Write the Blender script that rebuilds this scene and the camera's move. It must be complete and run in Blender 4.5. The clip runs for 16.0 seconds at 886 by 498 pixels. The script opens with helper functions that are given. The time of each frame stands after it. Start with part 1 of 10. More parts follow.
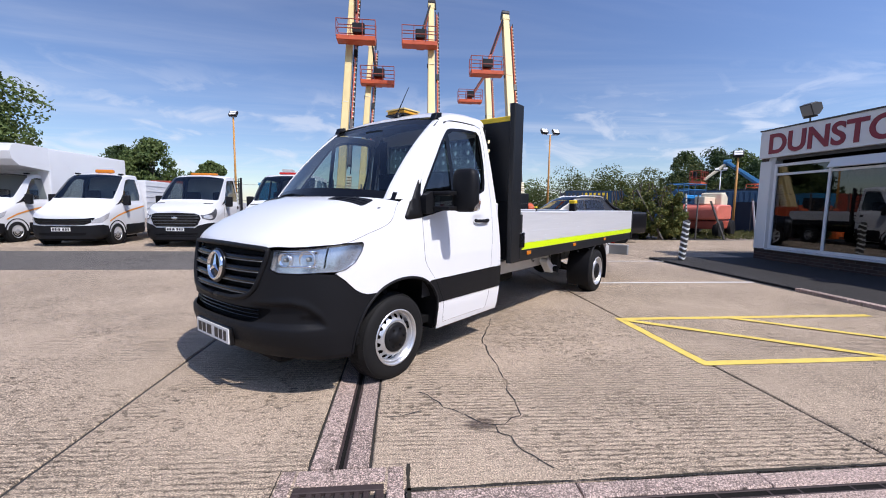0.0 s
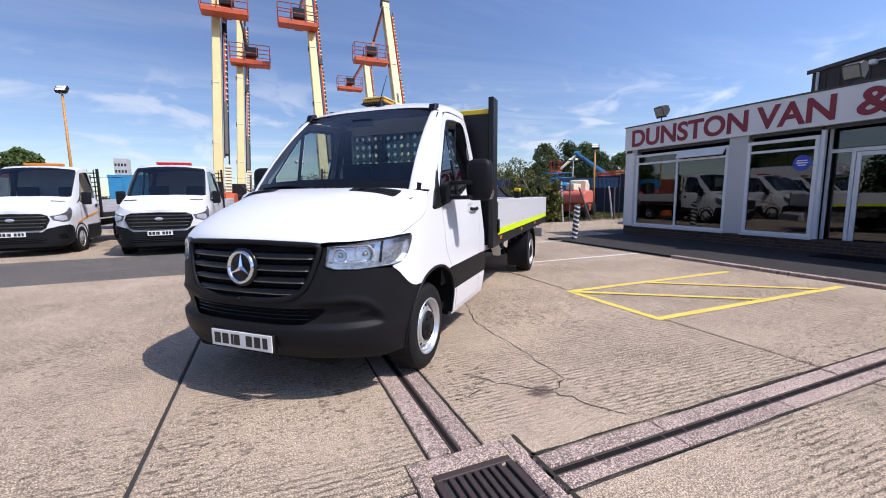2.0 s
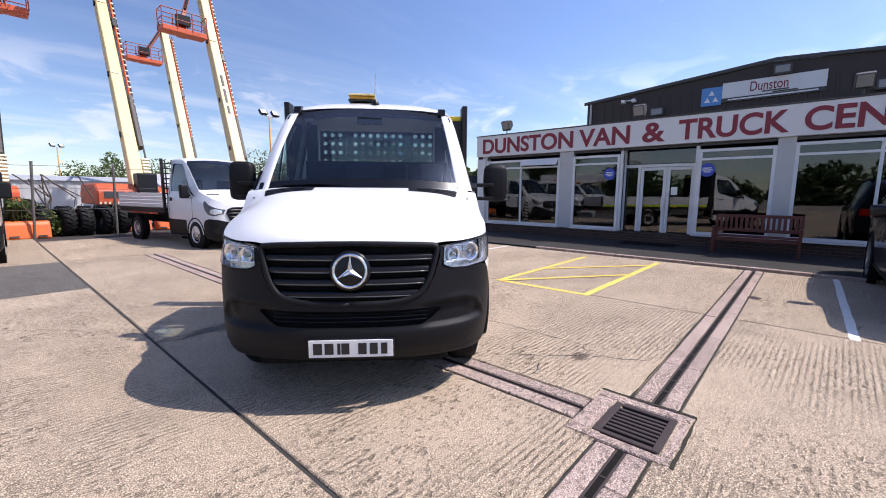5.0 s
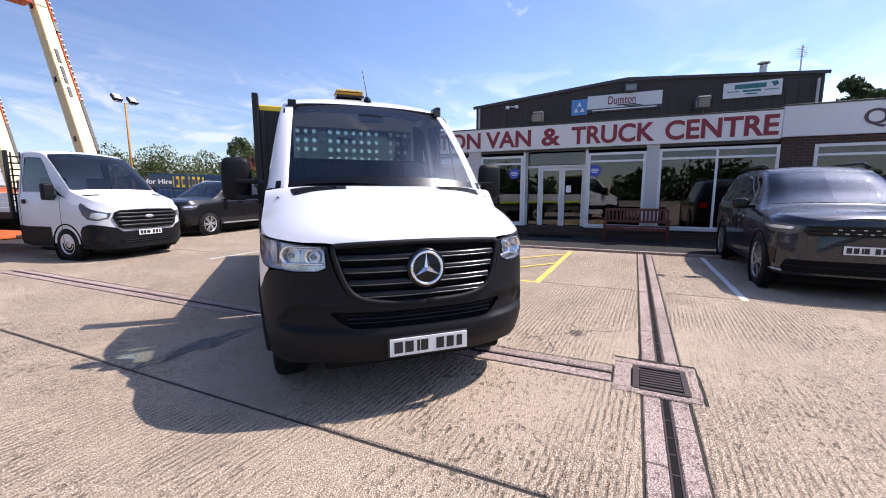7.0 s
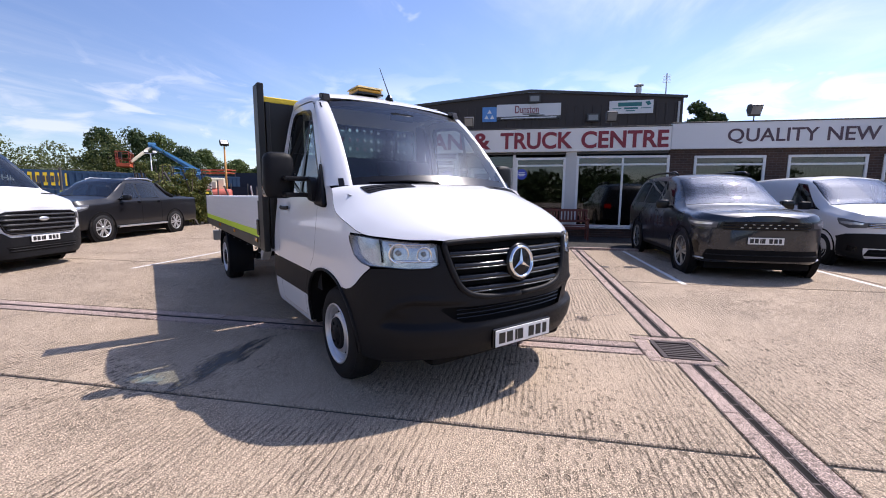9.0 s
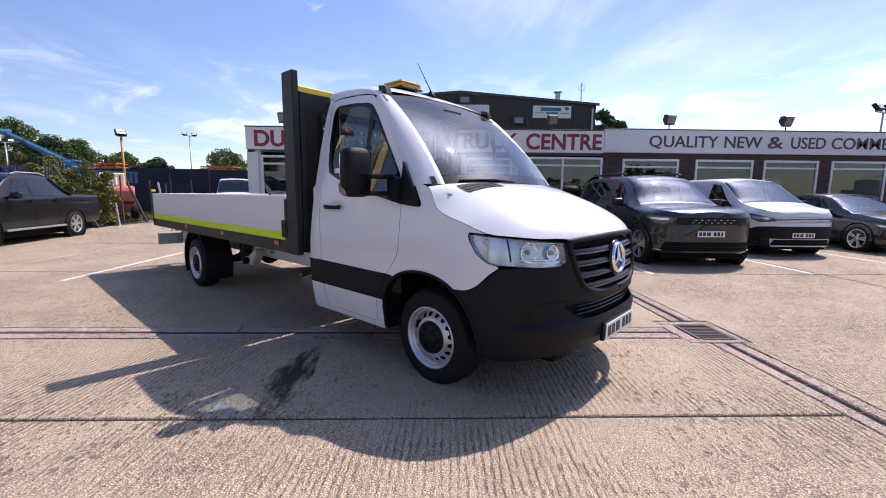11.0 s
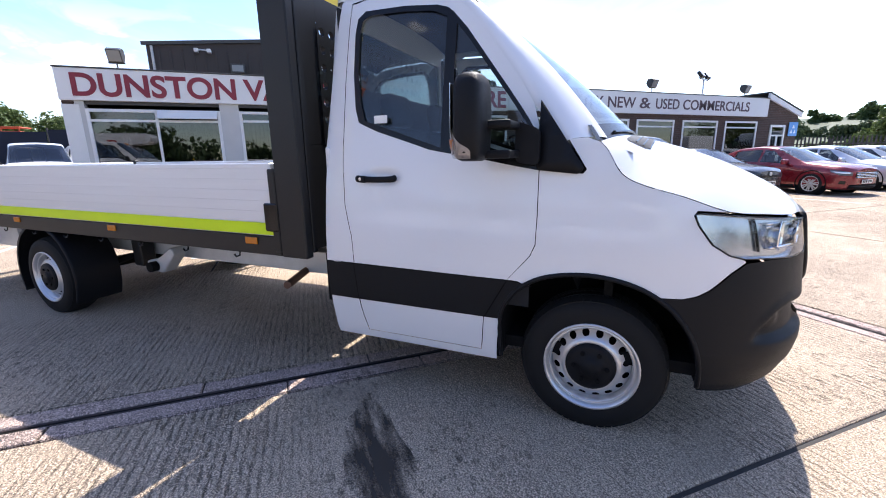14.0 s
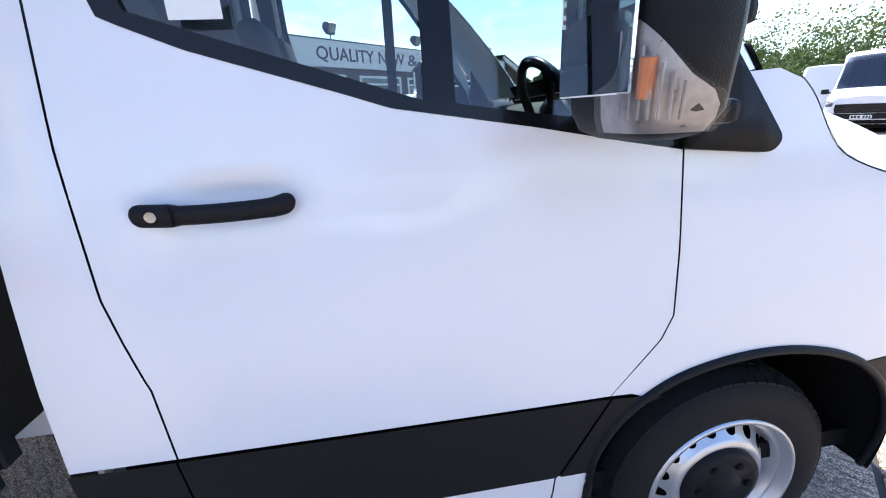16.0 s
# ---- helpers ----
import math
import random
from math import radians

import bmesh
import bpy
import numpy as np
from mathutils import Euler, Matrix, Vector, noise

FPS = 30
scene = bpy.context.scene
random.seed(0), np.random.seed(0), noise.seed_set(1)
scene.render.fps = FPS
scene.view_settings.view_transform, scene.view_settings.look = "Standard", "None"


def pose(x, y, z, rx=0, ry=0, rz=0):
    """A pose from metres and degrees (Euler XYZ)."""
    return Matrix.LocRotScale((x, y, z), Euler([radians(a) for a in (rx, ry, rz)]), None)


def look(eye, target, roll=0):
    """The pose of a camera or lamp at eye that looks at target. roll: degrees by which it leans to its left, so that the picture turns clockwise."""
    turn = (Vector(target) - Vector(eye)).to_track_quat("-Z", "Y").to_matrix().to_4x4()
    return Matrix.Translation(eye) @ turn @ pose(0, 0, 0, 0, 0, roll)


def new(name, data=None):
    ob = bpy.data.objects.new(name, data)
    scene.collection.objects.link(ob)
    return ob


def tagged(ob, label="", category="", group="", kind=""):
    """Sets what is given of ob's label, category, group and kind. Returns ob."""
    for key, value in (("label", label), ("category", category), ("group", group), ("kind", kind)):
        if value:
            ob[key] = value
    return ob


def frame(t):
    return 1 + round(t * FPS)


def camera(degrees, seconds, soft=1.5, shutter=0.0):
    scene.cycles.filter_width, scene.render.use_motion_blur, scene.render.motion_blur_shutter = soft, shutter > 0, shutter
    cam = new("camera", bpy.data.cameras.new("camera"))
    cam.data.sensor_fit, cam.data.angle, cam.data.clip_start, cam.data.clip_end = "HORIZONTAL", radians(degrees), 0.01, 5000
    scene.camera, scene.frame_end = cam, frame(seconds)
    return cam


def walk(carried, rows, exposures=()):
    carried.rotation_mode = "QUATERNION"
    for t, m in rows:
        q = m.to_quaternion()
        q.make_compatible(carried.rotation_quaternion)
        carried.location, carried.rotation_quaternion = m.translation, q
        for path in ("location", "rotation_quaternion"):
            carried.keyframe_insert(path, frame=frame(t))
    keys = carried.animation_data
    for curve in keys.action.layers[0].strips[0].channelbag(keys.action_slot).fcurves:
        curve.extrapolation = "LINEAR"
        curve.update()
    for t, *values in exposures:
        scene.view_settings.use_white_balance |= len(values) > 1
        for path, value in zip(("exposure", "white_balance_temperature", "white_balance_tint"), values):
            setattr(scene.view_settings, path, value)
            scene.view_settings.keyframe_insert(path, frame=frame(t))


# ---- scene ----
cam = camera(94.5, 16.0, soft=1.0)
PATH = [
    (0, (-0.122, 0.089, 1.384), (0.079, 2.068, 1.174), 0.8),
    (0.5, (-0.392, 0.114, 1.384), (-0.068, 2.076, 1.167), 0.5),
    (1, (-0.705, 0.105, 1.397), (-0.239, 2.036, 1.17), 0.1),
    (1.5, (-1.011, 0.205, 1.38), (-0.39, 2.091, 1.138), -0.3),
    (2, (-1.305, 0.277, 1.375), (-0.531, 2.103, 1.119), -0.6),
    (2.5, (-1.63, 0.331, 1.393), (-0.713, 2.088, 1.127), -0.8),
    (3, (-1.911, 0.491, 1.402), (-0.859, 2.17, 1.127), -0.7),
    (3.5, (-2.182, 0.633, 1.391), (-1.013, 2.232, 1.115), -0.5),
    (4, (-2.474, 0.76, 1.402), (-1.197, 2.275, 1.13), -0.2),
    (4.2, (-2.584, 0.835, 1.397), (-1.262, 2.311, 1.127), 0.0),
    (6.3, (-3.489, 1.73, 1.413), (-1.79, 2.75, 1.146), -0.1),
    (6.5, (-3.558, 1.824, 1.389), (-1.829, 2.792, 1.122), -0.2),
    (7, (-3.764, 2.075, 1.392), (-1.967, 2.911, 1.122), -0.0),
    (7.5, (-3.892, 2.391, 1.377), (-2.041, 3.096, 1.106), 0.1),
    (8, (-4.019, 2.68, 1.369), (-2.125, 3.264, 1.102), 0.3),
    (8.2, (-4.084, 2.802, 1.37), (-2.177, 3.34, 1.103), 0.3),
    (10.3, (-4.398, 4.095, 1.358), (-2.417, 4.185, 1.098), 0.5),
    (10.5, (-4.385, 4.251, 1.359), (-2.403, 4.297, 1.094), 0.5),
    (11, (-4.361, 4.579, 1.361), (-2.38, 4.524, 1.096), 0.5),
    (11.5, (-4.34, 4.909, 1.383), (-2.364, 4.764, 1.116), 0.4),
    (12, (-4.168, 5.195, 1.379), (-2.201, 4.963, 1.102), 0.3),
    (12.5, (-3.956, 5.431, 1.37), (-2.005, 5.113, 1.07), -0.0),
    (13, (-3.708, 5.645, 1.39), (-1.782, 5.229, 1.048), -0.4),
    (13.5, (-3.352, 5.776, 1.387), (-1.467, 5.237, 0.994), -0.7),
    (14, (-2.986, 5.9, 1.36), (-1.158, 5.22, 0.916), -0.9),
    (14.5, (-2.588, 5.989, 1.379), (-0.856, 5.124, 0.88), -0.7),
    (15, (-2.163, 5.935, 1.383), (-0.544, 4.895, 0.838), -1.1),
    (15.5, (-1.778, 5.882, 1.375), (-0.33, 4.628, 0.8), -1.5),
    (16, (-1.462, 5.747, 1.383), (-0.29, 4.26, 0.741), -2.9),
]
walk(cam, [(t, look(eye, target, roll)) for t, eye, target, roll in PATH], [(0.0, -0.05, 6300, 13), (2.0, 0.03, 6350, 13), (4.0, 0.18, 6500, 14), (7.0, 0.3, 6550, 15), (10.5, 0.18, 6650, 17), (12.5, 0.25, 6650, 18), (13.5, 0.58, 6500, 14), (14.5, 1.28, 6500, 9), (15.0, 1.50, 6400, 7), (16.0, 1.56, 6300, 7)])

# ---- light ----
SUN_AZ, SUN_EL = radians(-49.0), radians(54.0)
world = bpy.data.worlds.new("sky")
scene.world = world
world.use_nodes = True
wn, wl = world.node_tree.nodes, world.node_tree.links
wbg = wn["Background"]
wbg.inputs["Strength"].default_value = 0.115
sky = wn.new("ShaderNodeTexSky")
sky.sky_type, sky.sun_disc = "NISHITA", False
sky.sun_elevation, sky.sun_rotation = SUN_EL, radians(90) - SUN_AZ
sky.altitude, sky.air_density, sky.dust_density, sky.ozone_density = 60, 1.0, 0.3, 3.5
# thin high streaks and low heaped cloud mixed over the clear sky
wco = wn.new("ShaderNodeTexCoord")


def wmath(op, a, b=None, clamp=False):
    n = wn.new("ShaderNodeMath")
    n.operation, n.use_clamp = op, clamp
    for i, v in enumerate((a, b)):
        if v is None:
            continue
        if isinstance(v, (int, float)):
            n.inputs[i].default_value = v
        else:
            wl.new(v, n.inputs[i])
    return n.outputs[0]


wsep = wn.new("ShaderNodeSeparateXYZ")
wl.new(wco.outputs["Generated"], wsep.inputs[0])
wz = wmath("MAXIMUM", wsep.outputs[2], 0.04)
wdx, wdy = wmath("DIVIDE", wsep.outputs[0], wz), wmath("DIVIDE", wsep.outputs[1], wz)
wcomb = wn.new("ShaderNodeCombineXYZ")
wl.new(wdx, wcomb.inputs[0]), wl.new(wdy, wcomb.inputs[1])


def wnoise(vec, scale, detail, rough, stretch, turn, off):
    m = wn.new("ShaderNodeMapping")
    m.inputs["Scale"].default_value = stretch
    m.inputs["Rotation"].default_value = (0, 0, radians(turn))
    m.inputs["Location"].default_value = off
    n = wn.new("ShaderNodeTexNoise")
    n.inputs["Scale"].default_value, n.inputs["Detail"].default_value, n.inputs["Roughness"].default_value = scale, detail, rough
    n.inputs["Distortion"].default_value = 0.6
    wl.new(vec, m.inputs[0]), wl.new(m.outputs[0], n.inputs["Vector"])
    return n.outputs[0]


def wramp(v, lo, hi):
    n = wn.new("ShaderNodeMapRange")
    n.interpolation_type = "SMOOTHSTEP"
    n.inputs[1].default_value, n.inputs[2].default_value = lo, hi
    wl.new(v, n.inputs[0])
    return n.outputs[0]


cirrus = wramp(wnoise(wcomb.outputs[0], 0.55, 7, 0.6, (0.45, 1.5, 1), 32, (2.1, 0.4, 0)), 0.40, 0.92)
veil = wramp(wnoise(wcomb.outputs[0], 0.25, 3, 0.5, (1, 1, 1), 0, (5.0, 1.0, 0)), 0.4, 0.75)
heap = wramp(wnoise(wco.outputs["Generated"], 7.5, 7, 0.55, (1, 1, 2.6), 0, (0.3, 0.2, 0.1)), 0.47, 0.66)
band = wmath("MULTIPLY", wramp(wsep.outputs[2], 0.02, 0.07), wmath("SUBTRACT", 1.0, wramp(wsep.outputs[2], 0.15, 0.30)))
puff = wmath("MULTIPLY", heap, band)
rarefy = wramp(wnoise(wco.outputs["Generated"], 4.2, 5, 0.6, (1, 1, 1.8), 0, (1.3, 3.2, 0.1)), 0.66, 0.76)
puff2 = wmath("MULTIPLY", rarefy, wramp(wsep.outputs[2], 0.28, 0.45))
streak = wmath("MULTIPLY", wmath("MULTIPLY", cirrus, 0.75), wmath("ADD", wmath("MULTIPLY", veil, 0.85), 0.40))
cover = wmath("MAXIMUM", wmath("MAXIMUM", streak, wmath("MULTIPLY", puff, 0.5)), wmath("MULTIPLY", puff2, 0.75), True)
wmix = wn.new("ShaderNodeMix")
wmix.data_type = "RGBA"
wmix.inputs["B"].default_value = (8.6, 8.8, 9.4, 1)
whs = wn.new("ShaderNodeHueSaturation")
whs.inputs["Saturation"].default_value, whs.inputs["Value"].default_value = 1.05, 1.24
whs.inputs["Hue"].default_value = 0.51
wl.new(sky.outputs[0], whs.inputs["Color"])
wl.new(cover, wmix.inputs["Factor"]), wl.new(whs.outputs[0], wmix.inputs["A"])
# bright haze round the sun
wdot = wn.new("ShaderNodeVectorMath")
wdot.operation = "DOT_PRODUCT"
wdot.inputs[1].default_value = (math.cos(SUN_AZ) * math.cos(SUN_EL), math.sin(SUN_AZ) * math.cos(SUN_EL), math.sin(SUN_EL))
wl.new(wco.outputs["Generated"], wdot.inputs[0])
glowf = wmath("ADD", wmath("MULTIPLY", wmath("POWER", wmath("MAXIMUM", wdot.outputs["Value"], 0.0), 30.0), 5.0), wmath("ADD", wmath("MULTIPLY", wmath("MULTIPLY", wramp(wdot.outputs["Value"], -0.15, 0.50), wmath("SUBTRACT", 1.0, wmath("MULTIPLY", wramp(wdot.outputs["Value"], 0.70, 0.92), 0.9))), 0.34), 0.92))
whaze = wn.new("ShaderNodeVectorMath")
whaze.operation = "SCALE"
wl.new(wmix.outputs["Result"], whaze.inputs[0]), wl.new(glowf, whaze.inputs["Scale"])
wl.new(whaze.outputs[0], wbg.inputs["Color"])

sun = new("sun", bpy.data.lights.new("sun", "SUN"))
sun.data.energy, sun.data.angle, sun.data.color = 4.9, radians(0.53), (1.0, 0.94, 0.87)
sun.matrix_world = look((20 * math.cos(SUN_AZ) * math.cos(SUN_EL), 20 * math.sin(SUN_AZ) * math.cos(SUN_EL), 20 * math.sin(SUN_EL)), (0, 0, 0))


# ---- materials ----
MATS = {}


def nodes_of(name):
    m = bpy.data.materials.new(name)
    m.use_nodes = True
    t = m.node_tree
    return m, t.nodes, t.links, t.nodes["Principled BSDF"]


def mat(name, col, rough=0.5, metal=0.0, var=0.12, scale=3.0, bump=0.0, bscale=60.0, coat=0.0, rvar=0.1, stretch=(1, 1, 1), spec=0.5, flat=False):
    """A plain painted, plastic, metal or stone surface: colour and gloss vary at two scales."""
    if name in MATS:
        return MATS[name]
    m, n, l, p = nodes_of(name)
    tc = n.new("ShaderNodeTexCoord")
    mp = n.new("ShaderNodeMapping")
    mp.inputs["Scale"].default_value = stretch
    l.new(tc.outputs["Object"], mp.inputs[0])
    a, b = n.new("ShaderNodeTexNoise"), n.new("ShaderNodeTexNoise")
    a.inputs["Scale"].default_value, a.inputs["Detail"].default_value = scale, 4
    b.inputs["Scale"].default_value, b.inputs["Detail"].default_value = bscale, 3
    l.new(mp.outputs[0], a.inputs["Vector"]), l.new(mp.outputs[0], b.inputs["Vector"])
    mixf = n.new("ShaderNodeMath")
    mixf.operation = "ADD"
    l.new(a.outputs[0], mixf.inputs[0])
    half = n.new("ShaderNodeMath")
    half.operation = "MULTIPLY_ADD"
    half.inputs[1].default_value, half.inputs[2].default_value = 0.4, -0.2
    l.new(b.outputs[0], half.inputs[0]), l.new(half.outputs[0], mixf.inputs[1])
    ramp = n.new("ShaderNodeMix")
    ramp.data_type = "RGBA"
    lo = [max(0, c * (1 - var)) for c in col]
    hi = [min(1, c * (1 + var)) for c in col]
    ramp.inputs["A"].default_value, ramp.inputs["B"].default_value = (*lo, 1), (*hi, 1)
    l.new(mixf.outputs[0], ramp.inputs["Factor"])
    l.new(ramp.outputs["Result"], p.inputs["Base Color"])
    rr = n.new("ShaderNodeMapRange")
    rr.inputs[3].default_value, rr.inputs[4].default_value = max(0.02, rough - rvar / 2), min(1, rough + rvar / 2)
    l.new(mixf.outputs[0], rr.inputs[0]), l.new(rr.outputs[0], p.inputs["Roughness"])
    p.inputs["Metallic"].default_value = metal
    p.inputs["Specular IOR Level"].default_value = spec
    if coat:
        p.inputs["Coat Weight"].default_value, p.inputs["Coat Roughness"].default_value = coat, 0.03
    if bump:
        bn = n.new("ShaderNodeBump")
        bn.inputs["Strength"].default_value, bn.inputs["Distance"].default_value = bump, 0.004
        l.new(b.outputs[0], bn.inputs["Height"]), l.new(bn.outputs[0], p.inputs["Normal"])
    MATS[name] = m
    return m


def glass_mat(name, tint, clear=0.85, ior=1.62):
    """Thin pane: lets most light through, mirrors the rest by Fresnel."""
    if name in MATS:
        return MATS[name]
    m, n, l, p = nodes_of(name)
    n.remove(p)
    out = n["Material Output"]
    tr, gl, mx, lw = n.new("ShaderNodeBsdfTransparent"), n.new("ShaderNodeBsdfGlossy"), n.new("ShaderNodeMixShader"), n.new("ShaderNodeLayerWeight")
    pw, ma = n.new("ShaderNodeMath"), n.new("ShaderNodeMath")
    tr.inputs[0].default_value = (*[c * clear for c in tint], 1)
    gl.inputs["Roughness"].default_value = 0.015
    lw.inputs[0].default_value = 0.5
    f0 = 1.7 * ((ior - 1) / (ior + 1)) ** 2
    pw.operation, ma.operation = "POWER", "MULTIPLY_ADD"
    pw.inputs[1].default_value, ma.inputs[1].default_value, ma.inputs[2].default_value = 4.0, 1 - f0, f0
    l.new(lw.outputs["Facing"], pw.inputs[0]), l.new(pw.outputs[0], ma.inputs[0]), l.new(ma.outputs[0], mx.inputs[0])
    l.new(tr.outputs[0], mx.inputs[1]), l.new(gl.outputs[0], mx.inputs[2])
    l.new(mx.outputs[0], out.inputs[0])
    MATS[name] = m
    return m


def glow_mat(name, col, strength):
    m, n, l, p = nodes_of(name)
    p.inputs["Base Color"].default_value = (*col, 1)
    p.inputs["Emission Color"].default_value, p.inputs["Emission Strength"].default_value = (*col, 1), strength
    return m


WHITE = mat("white_paint", (0.75, 0.755, 0.77), 0.28, var=0.012, scale=1.2, coat=0.6, rvar=0.02)
WHITE2 = mat("white_van_paint", (0.68, 0.685, 0.70), 0.3, var=0.04, scale=1.5, coat=0.4)
BLACKP = mat("grained_black_plastic", (0.0095, 0.0098, 0.0115), 0.5, var=0.15, spec=0.16, bump=0.25, bscale=420, scale=2)
GLOSSB = mat("gloss_black_plastic", (0.005, 0.005, 0.006), 0.22, spec=0.35, var=0.1)
BLACKM = mat("black_painted_steel", (0.010, 0.0105, 0.012), 0.45, spec=0.35, var=0.2, bump=0.1, bscale=90)
RUBBER = mat("tyre_rubber", (0.009, 0.009, 0.0095), 0.72, spec=0.25, var=0.25, bump=0.15, bscale=140)
# near-black for undersides, also painted in for shade in gaps and arches
DARK = mat("dark_underside_and_shade", (0.005, 0.005, 0.0055), 0.8, spec=0.15, var=0.3)
INNER = mat("cab_trim_grey", (0.020, 0.021, 0.024), 0.75, spec=0.3, var=0.15, bump=0.1, bscale=200)
SEATM = mat("seat_cloth_charcoal", (0.014, 0.015, 0.018), 0.9, spec=0.2, var=0.2, bump=0.3, bscale=300)
CHROME = mat("chrome", (0.82, 0.83, 0.85), 0.08, metal=1.0, var=0.03, rvar=0.04)
SILVER = mat("silver_wheel_paint", (0.62, 0.63, 0.65), 0.33, metal=0.75, var=0.08, scale=8)
ALU = mat("anodised_aluminium", (0.72, 0.725, 0.74), 0.42, metal=0.3, var=0.06, stretch=(0.3, 1, 6), scale=5)
GALV = mat("galvanised_frame", (0.62, 0.63, 0.64), 0.5, metal=0.25, var=0.15, scale=9)
YEL = mat("reflective_yellow_green_tape", (0.62, 0.83, 0.0), 0.4, var=0.05)
YELP = mat("yellow_paint", (0.75, 0.52, 0.02), 0.5, var=0.1)
AMBER = mat("amber_lens", (0.55, 0.17, 0.008), 0.25, var=0.1)
REDL = mat("red_lens", (0.45, 0.01, 0.01), 0.25, var=0.1)
PLATEW = mat("plate_white", (0.78, 0.78, 0.76), 0.35, var=0.03)
PLATEY = mat("plate_text_bars", (0.015, 0.015, 0.016), 0.45, var=0.1)
GLASS = glass_mat("cab_glass", (0.78, 0.86, 0.84), 0.86)
SCREEN = glass_mat("laminated_windscreen", (0.74, 0.82, 0.80), 0.84, 1.55)
TINT = glass_mat("tinted_glass", (0.25, 0.28, 0.29), 0.6)
LENS = glass_mat("headlamp_lens", (0.97, 0.98, 0.99), 0.98, 1.35)
REFLECTOR = mat("lamp_reflector", (0.78, 0.79, 0.82), 0.2, metal=0.6, var=0.25, scale=40)


# ---- mesh helpers ----
def part(name, bm, material, parent=None, label="", smooth=False, kind=""):
    me = bpy.data.meshes.new(name)
    bm.normal_update()
    bm.to_mesh(me)
    bm.free()
    me.materials.append(material)
    if smooth:
        me.polygons.foreach_set("use_smooth", [True] * len(me.polygons))
    ob = new(name, me)
    if parent is not None:
        ob.parent = parent
    return tagged(ob, label=label, kind=kind)


def thing(name, label, category, m=None, group=""):
    ob = new(name)
    ob.empty_display_size = 0.2
    if m is not None:
        ob.matrix_world = m
    return tagged(ob, label, category, group)


def box(x0, x1, y0, y1, z0, z1, bev=0.0, seg=2, bm=None):
    own = bmesh.new()
    bmesh.ops.create_cube(own, size=1, matrix=Matrix.Translation(((x0 + x1) / 2, (y0 + y1) / 2, (z0 + z1) / 2)) @ Matrix.Diagonal((x1 - x0, y1 - y0, z1 - z0, 1)))
    if bev:
        bmesh.ops.bevel(own, geom=own.edges[:], offset=bev, segments=seg, affect="EDGES", profile=0.6)
    return merge(bm, own)


def merge(bm, own):
    if bm is None:
        return own
    me = bpy.data.meshes.new("tmp")
    own.to_mesh(me)
    own.free()
    bm.from_mesh(me)
    bpy.data.meshes.remove(me)
    return bm


def rod(p0, p1, r, r2=None, seg=12, bm=None):
    own = bmesh.new()
    p0, p1 = Vector(p0), Vector(p1)
    d = p1 - p0
    m = Matrix.Translation((p0 + p1) / 2) @ d.to_track_quat("Z", "Y").to_matrix().to_4x4()
    bmesh.ops.create_cone(own, cap_ends=True, segments=seg, radius1=r, radius2=r if r2 is None else r2, depth=d.length, matrix=m)
    return merge(bm, own)


def pipe(pts, r, seg=8, bm=None):
    """A bent rod through the points."""
    own = bmesh.new()
    pts = [Vector(p) for p in pts]
    rings = []
    for i, p in enumerate(pts):
        d = (pts[min(i + 1, len(pts) - 1)] - pts[max(i - 1, 0)]).normalized()
        q = d.to_track_quat("Z", "Y")
        rings.append([own.verts.new(p + q @ Vector((r * math.cos(2 * math.pi * k / seg), r * math.sin(2 * math.pi * k / seg), 0))) for k in range(seg)])
    for a, b in zip(rings, rings[1:]):
        for k in range(seg):
            own.faces.new((a[k], a[(k + 1) % seg], b[(k + 1) % seg], b[k]))
    own.faces.new(rings[0][::-1]), own.faces.new(rings[-1])
    return merge(bm, own)


def loft(rows, bm=None, closed=False, caps=False, flip=False):
    """Quads between rows of points of equal length."""
    own = bmesh.new()
    vs = [[own.verts.new(p) for p in row] for row in rows]
    n = len(rows[0])
    for a, b in zip(vs, vs[1:]):
        for k in range(n if closed else n - 1):
            q = (a[k], a[(k + 1) % n], b[(k + 1) % n], b[k])
            if len({tuple(v.co) for v in q}) >= 3:
                own.faces.new(q)
    if caps:
        own.faces.new(vs[0][::-1]), own.faces.new(vs[-1])
    bmesh.ops.remove_doubles(own, verts=own.verts, dist=1e-5)
    bmesh.ops.recalc_face_normals(own, faces=own.faces)
    if flip:
        bmesh.ops.reverse_faces(own, faces=own.faces)
    return merge(bm, own)


def lathe(prof, seg=32, m=None, bm=None):
    """Profile of (radius, height) turned about z, then placed by m."""
    own = loft([[Vector((r * math.cos(2 * math.pi * k / seg), r * math.sin(2 * math.pi * k / seg), h)) for k in range(seg)] for r, h in prof], closed=True)
    if m is not None:
        bmesh.ops.transform(own, matrix=m, verts=own.verts)
    return merge(bm, own)


def extrude_poly(poly, a, b, axes="xz", bm=None, bev=0.0):
    """A flat outline drawn in two axes, thick from a to b along the third."""
    own = bmesh.new()
    third = ({"x", "y", "z"} - set(axes)).pop()

    def at(p, h):
        c = dict(zip(axes, p))
        c[third] = h
        return (c["x"], c["y"], c["z"])

    lo, hi = [own.verts.new(at(p, a)) for p in poly], [own.verts.new(at(p, b)) for p in poly]
    own.faces.new(lo), own.faces.new(hi[::-1])
    for i in range(len(poly)):
        j = (i + 1) % len(poly)
        own.faces.new((lo[i], hi[i], hi[j], lo[j]))
    bmesh.ops.recalc_face_normals(own, faces=own.faces)
    if bev:
        bmesh.ops.bevel(own, geom=own.edges[:], offset=bev, segments=1, affect="EDGES")
    return merge(bm, own)


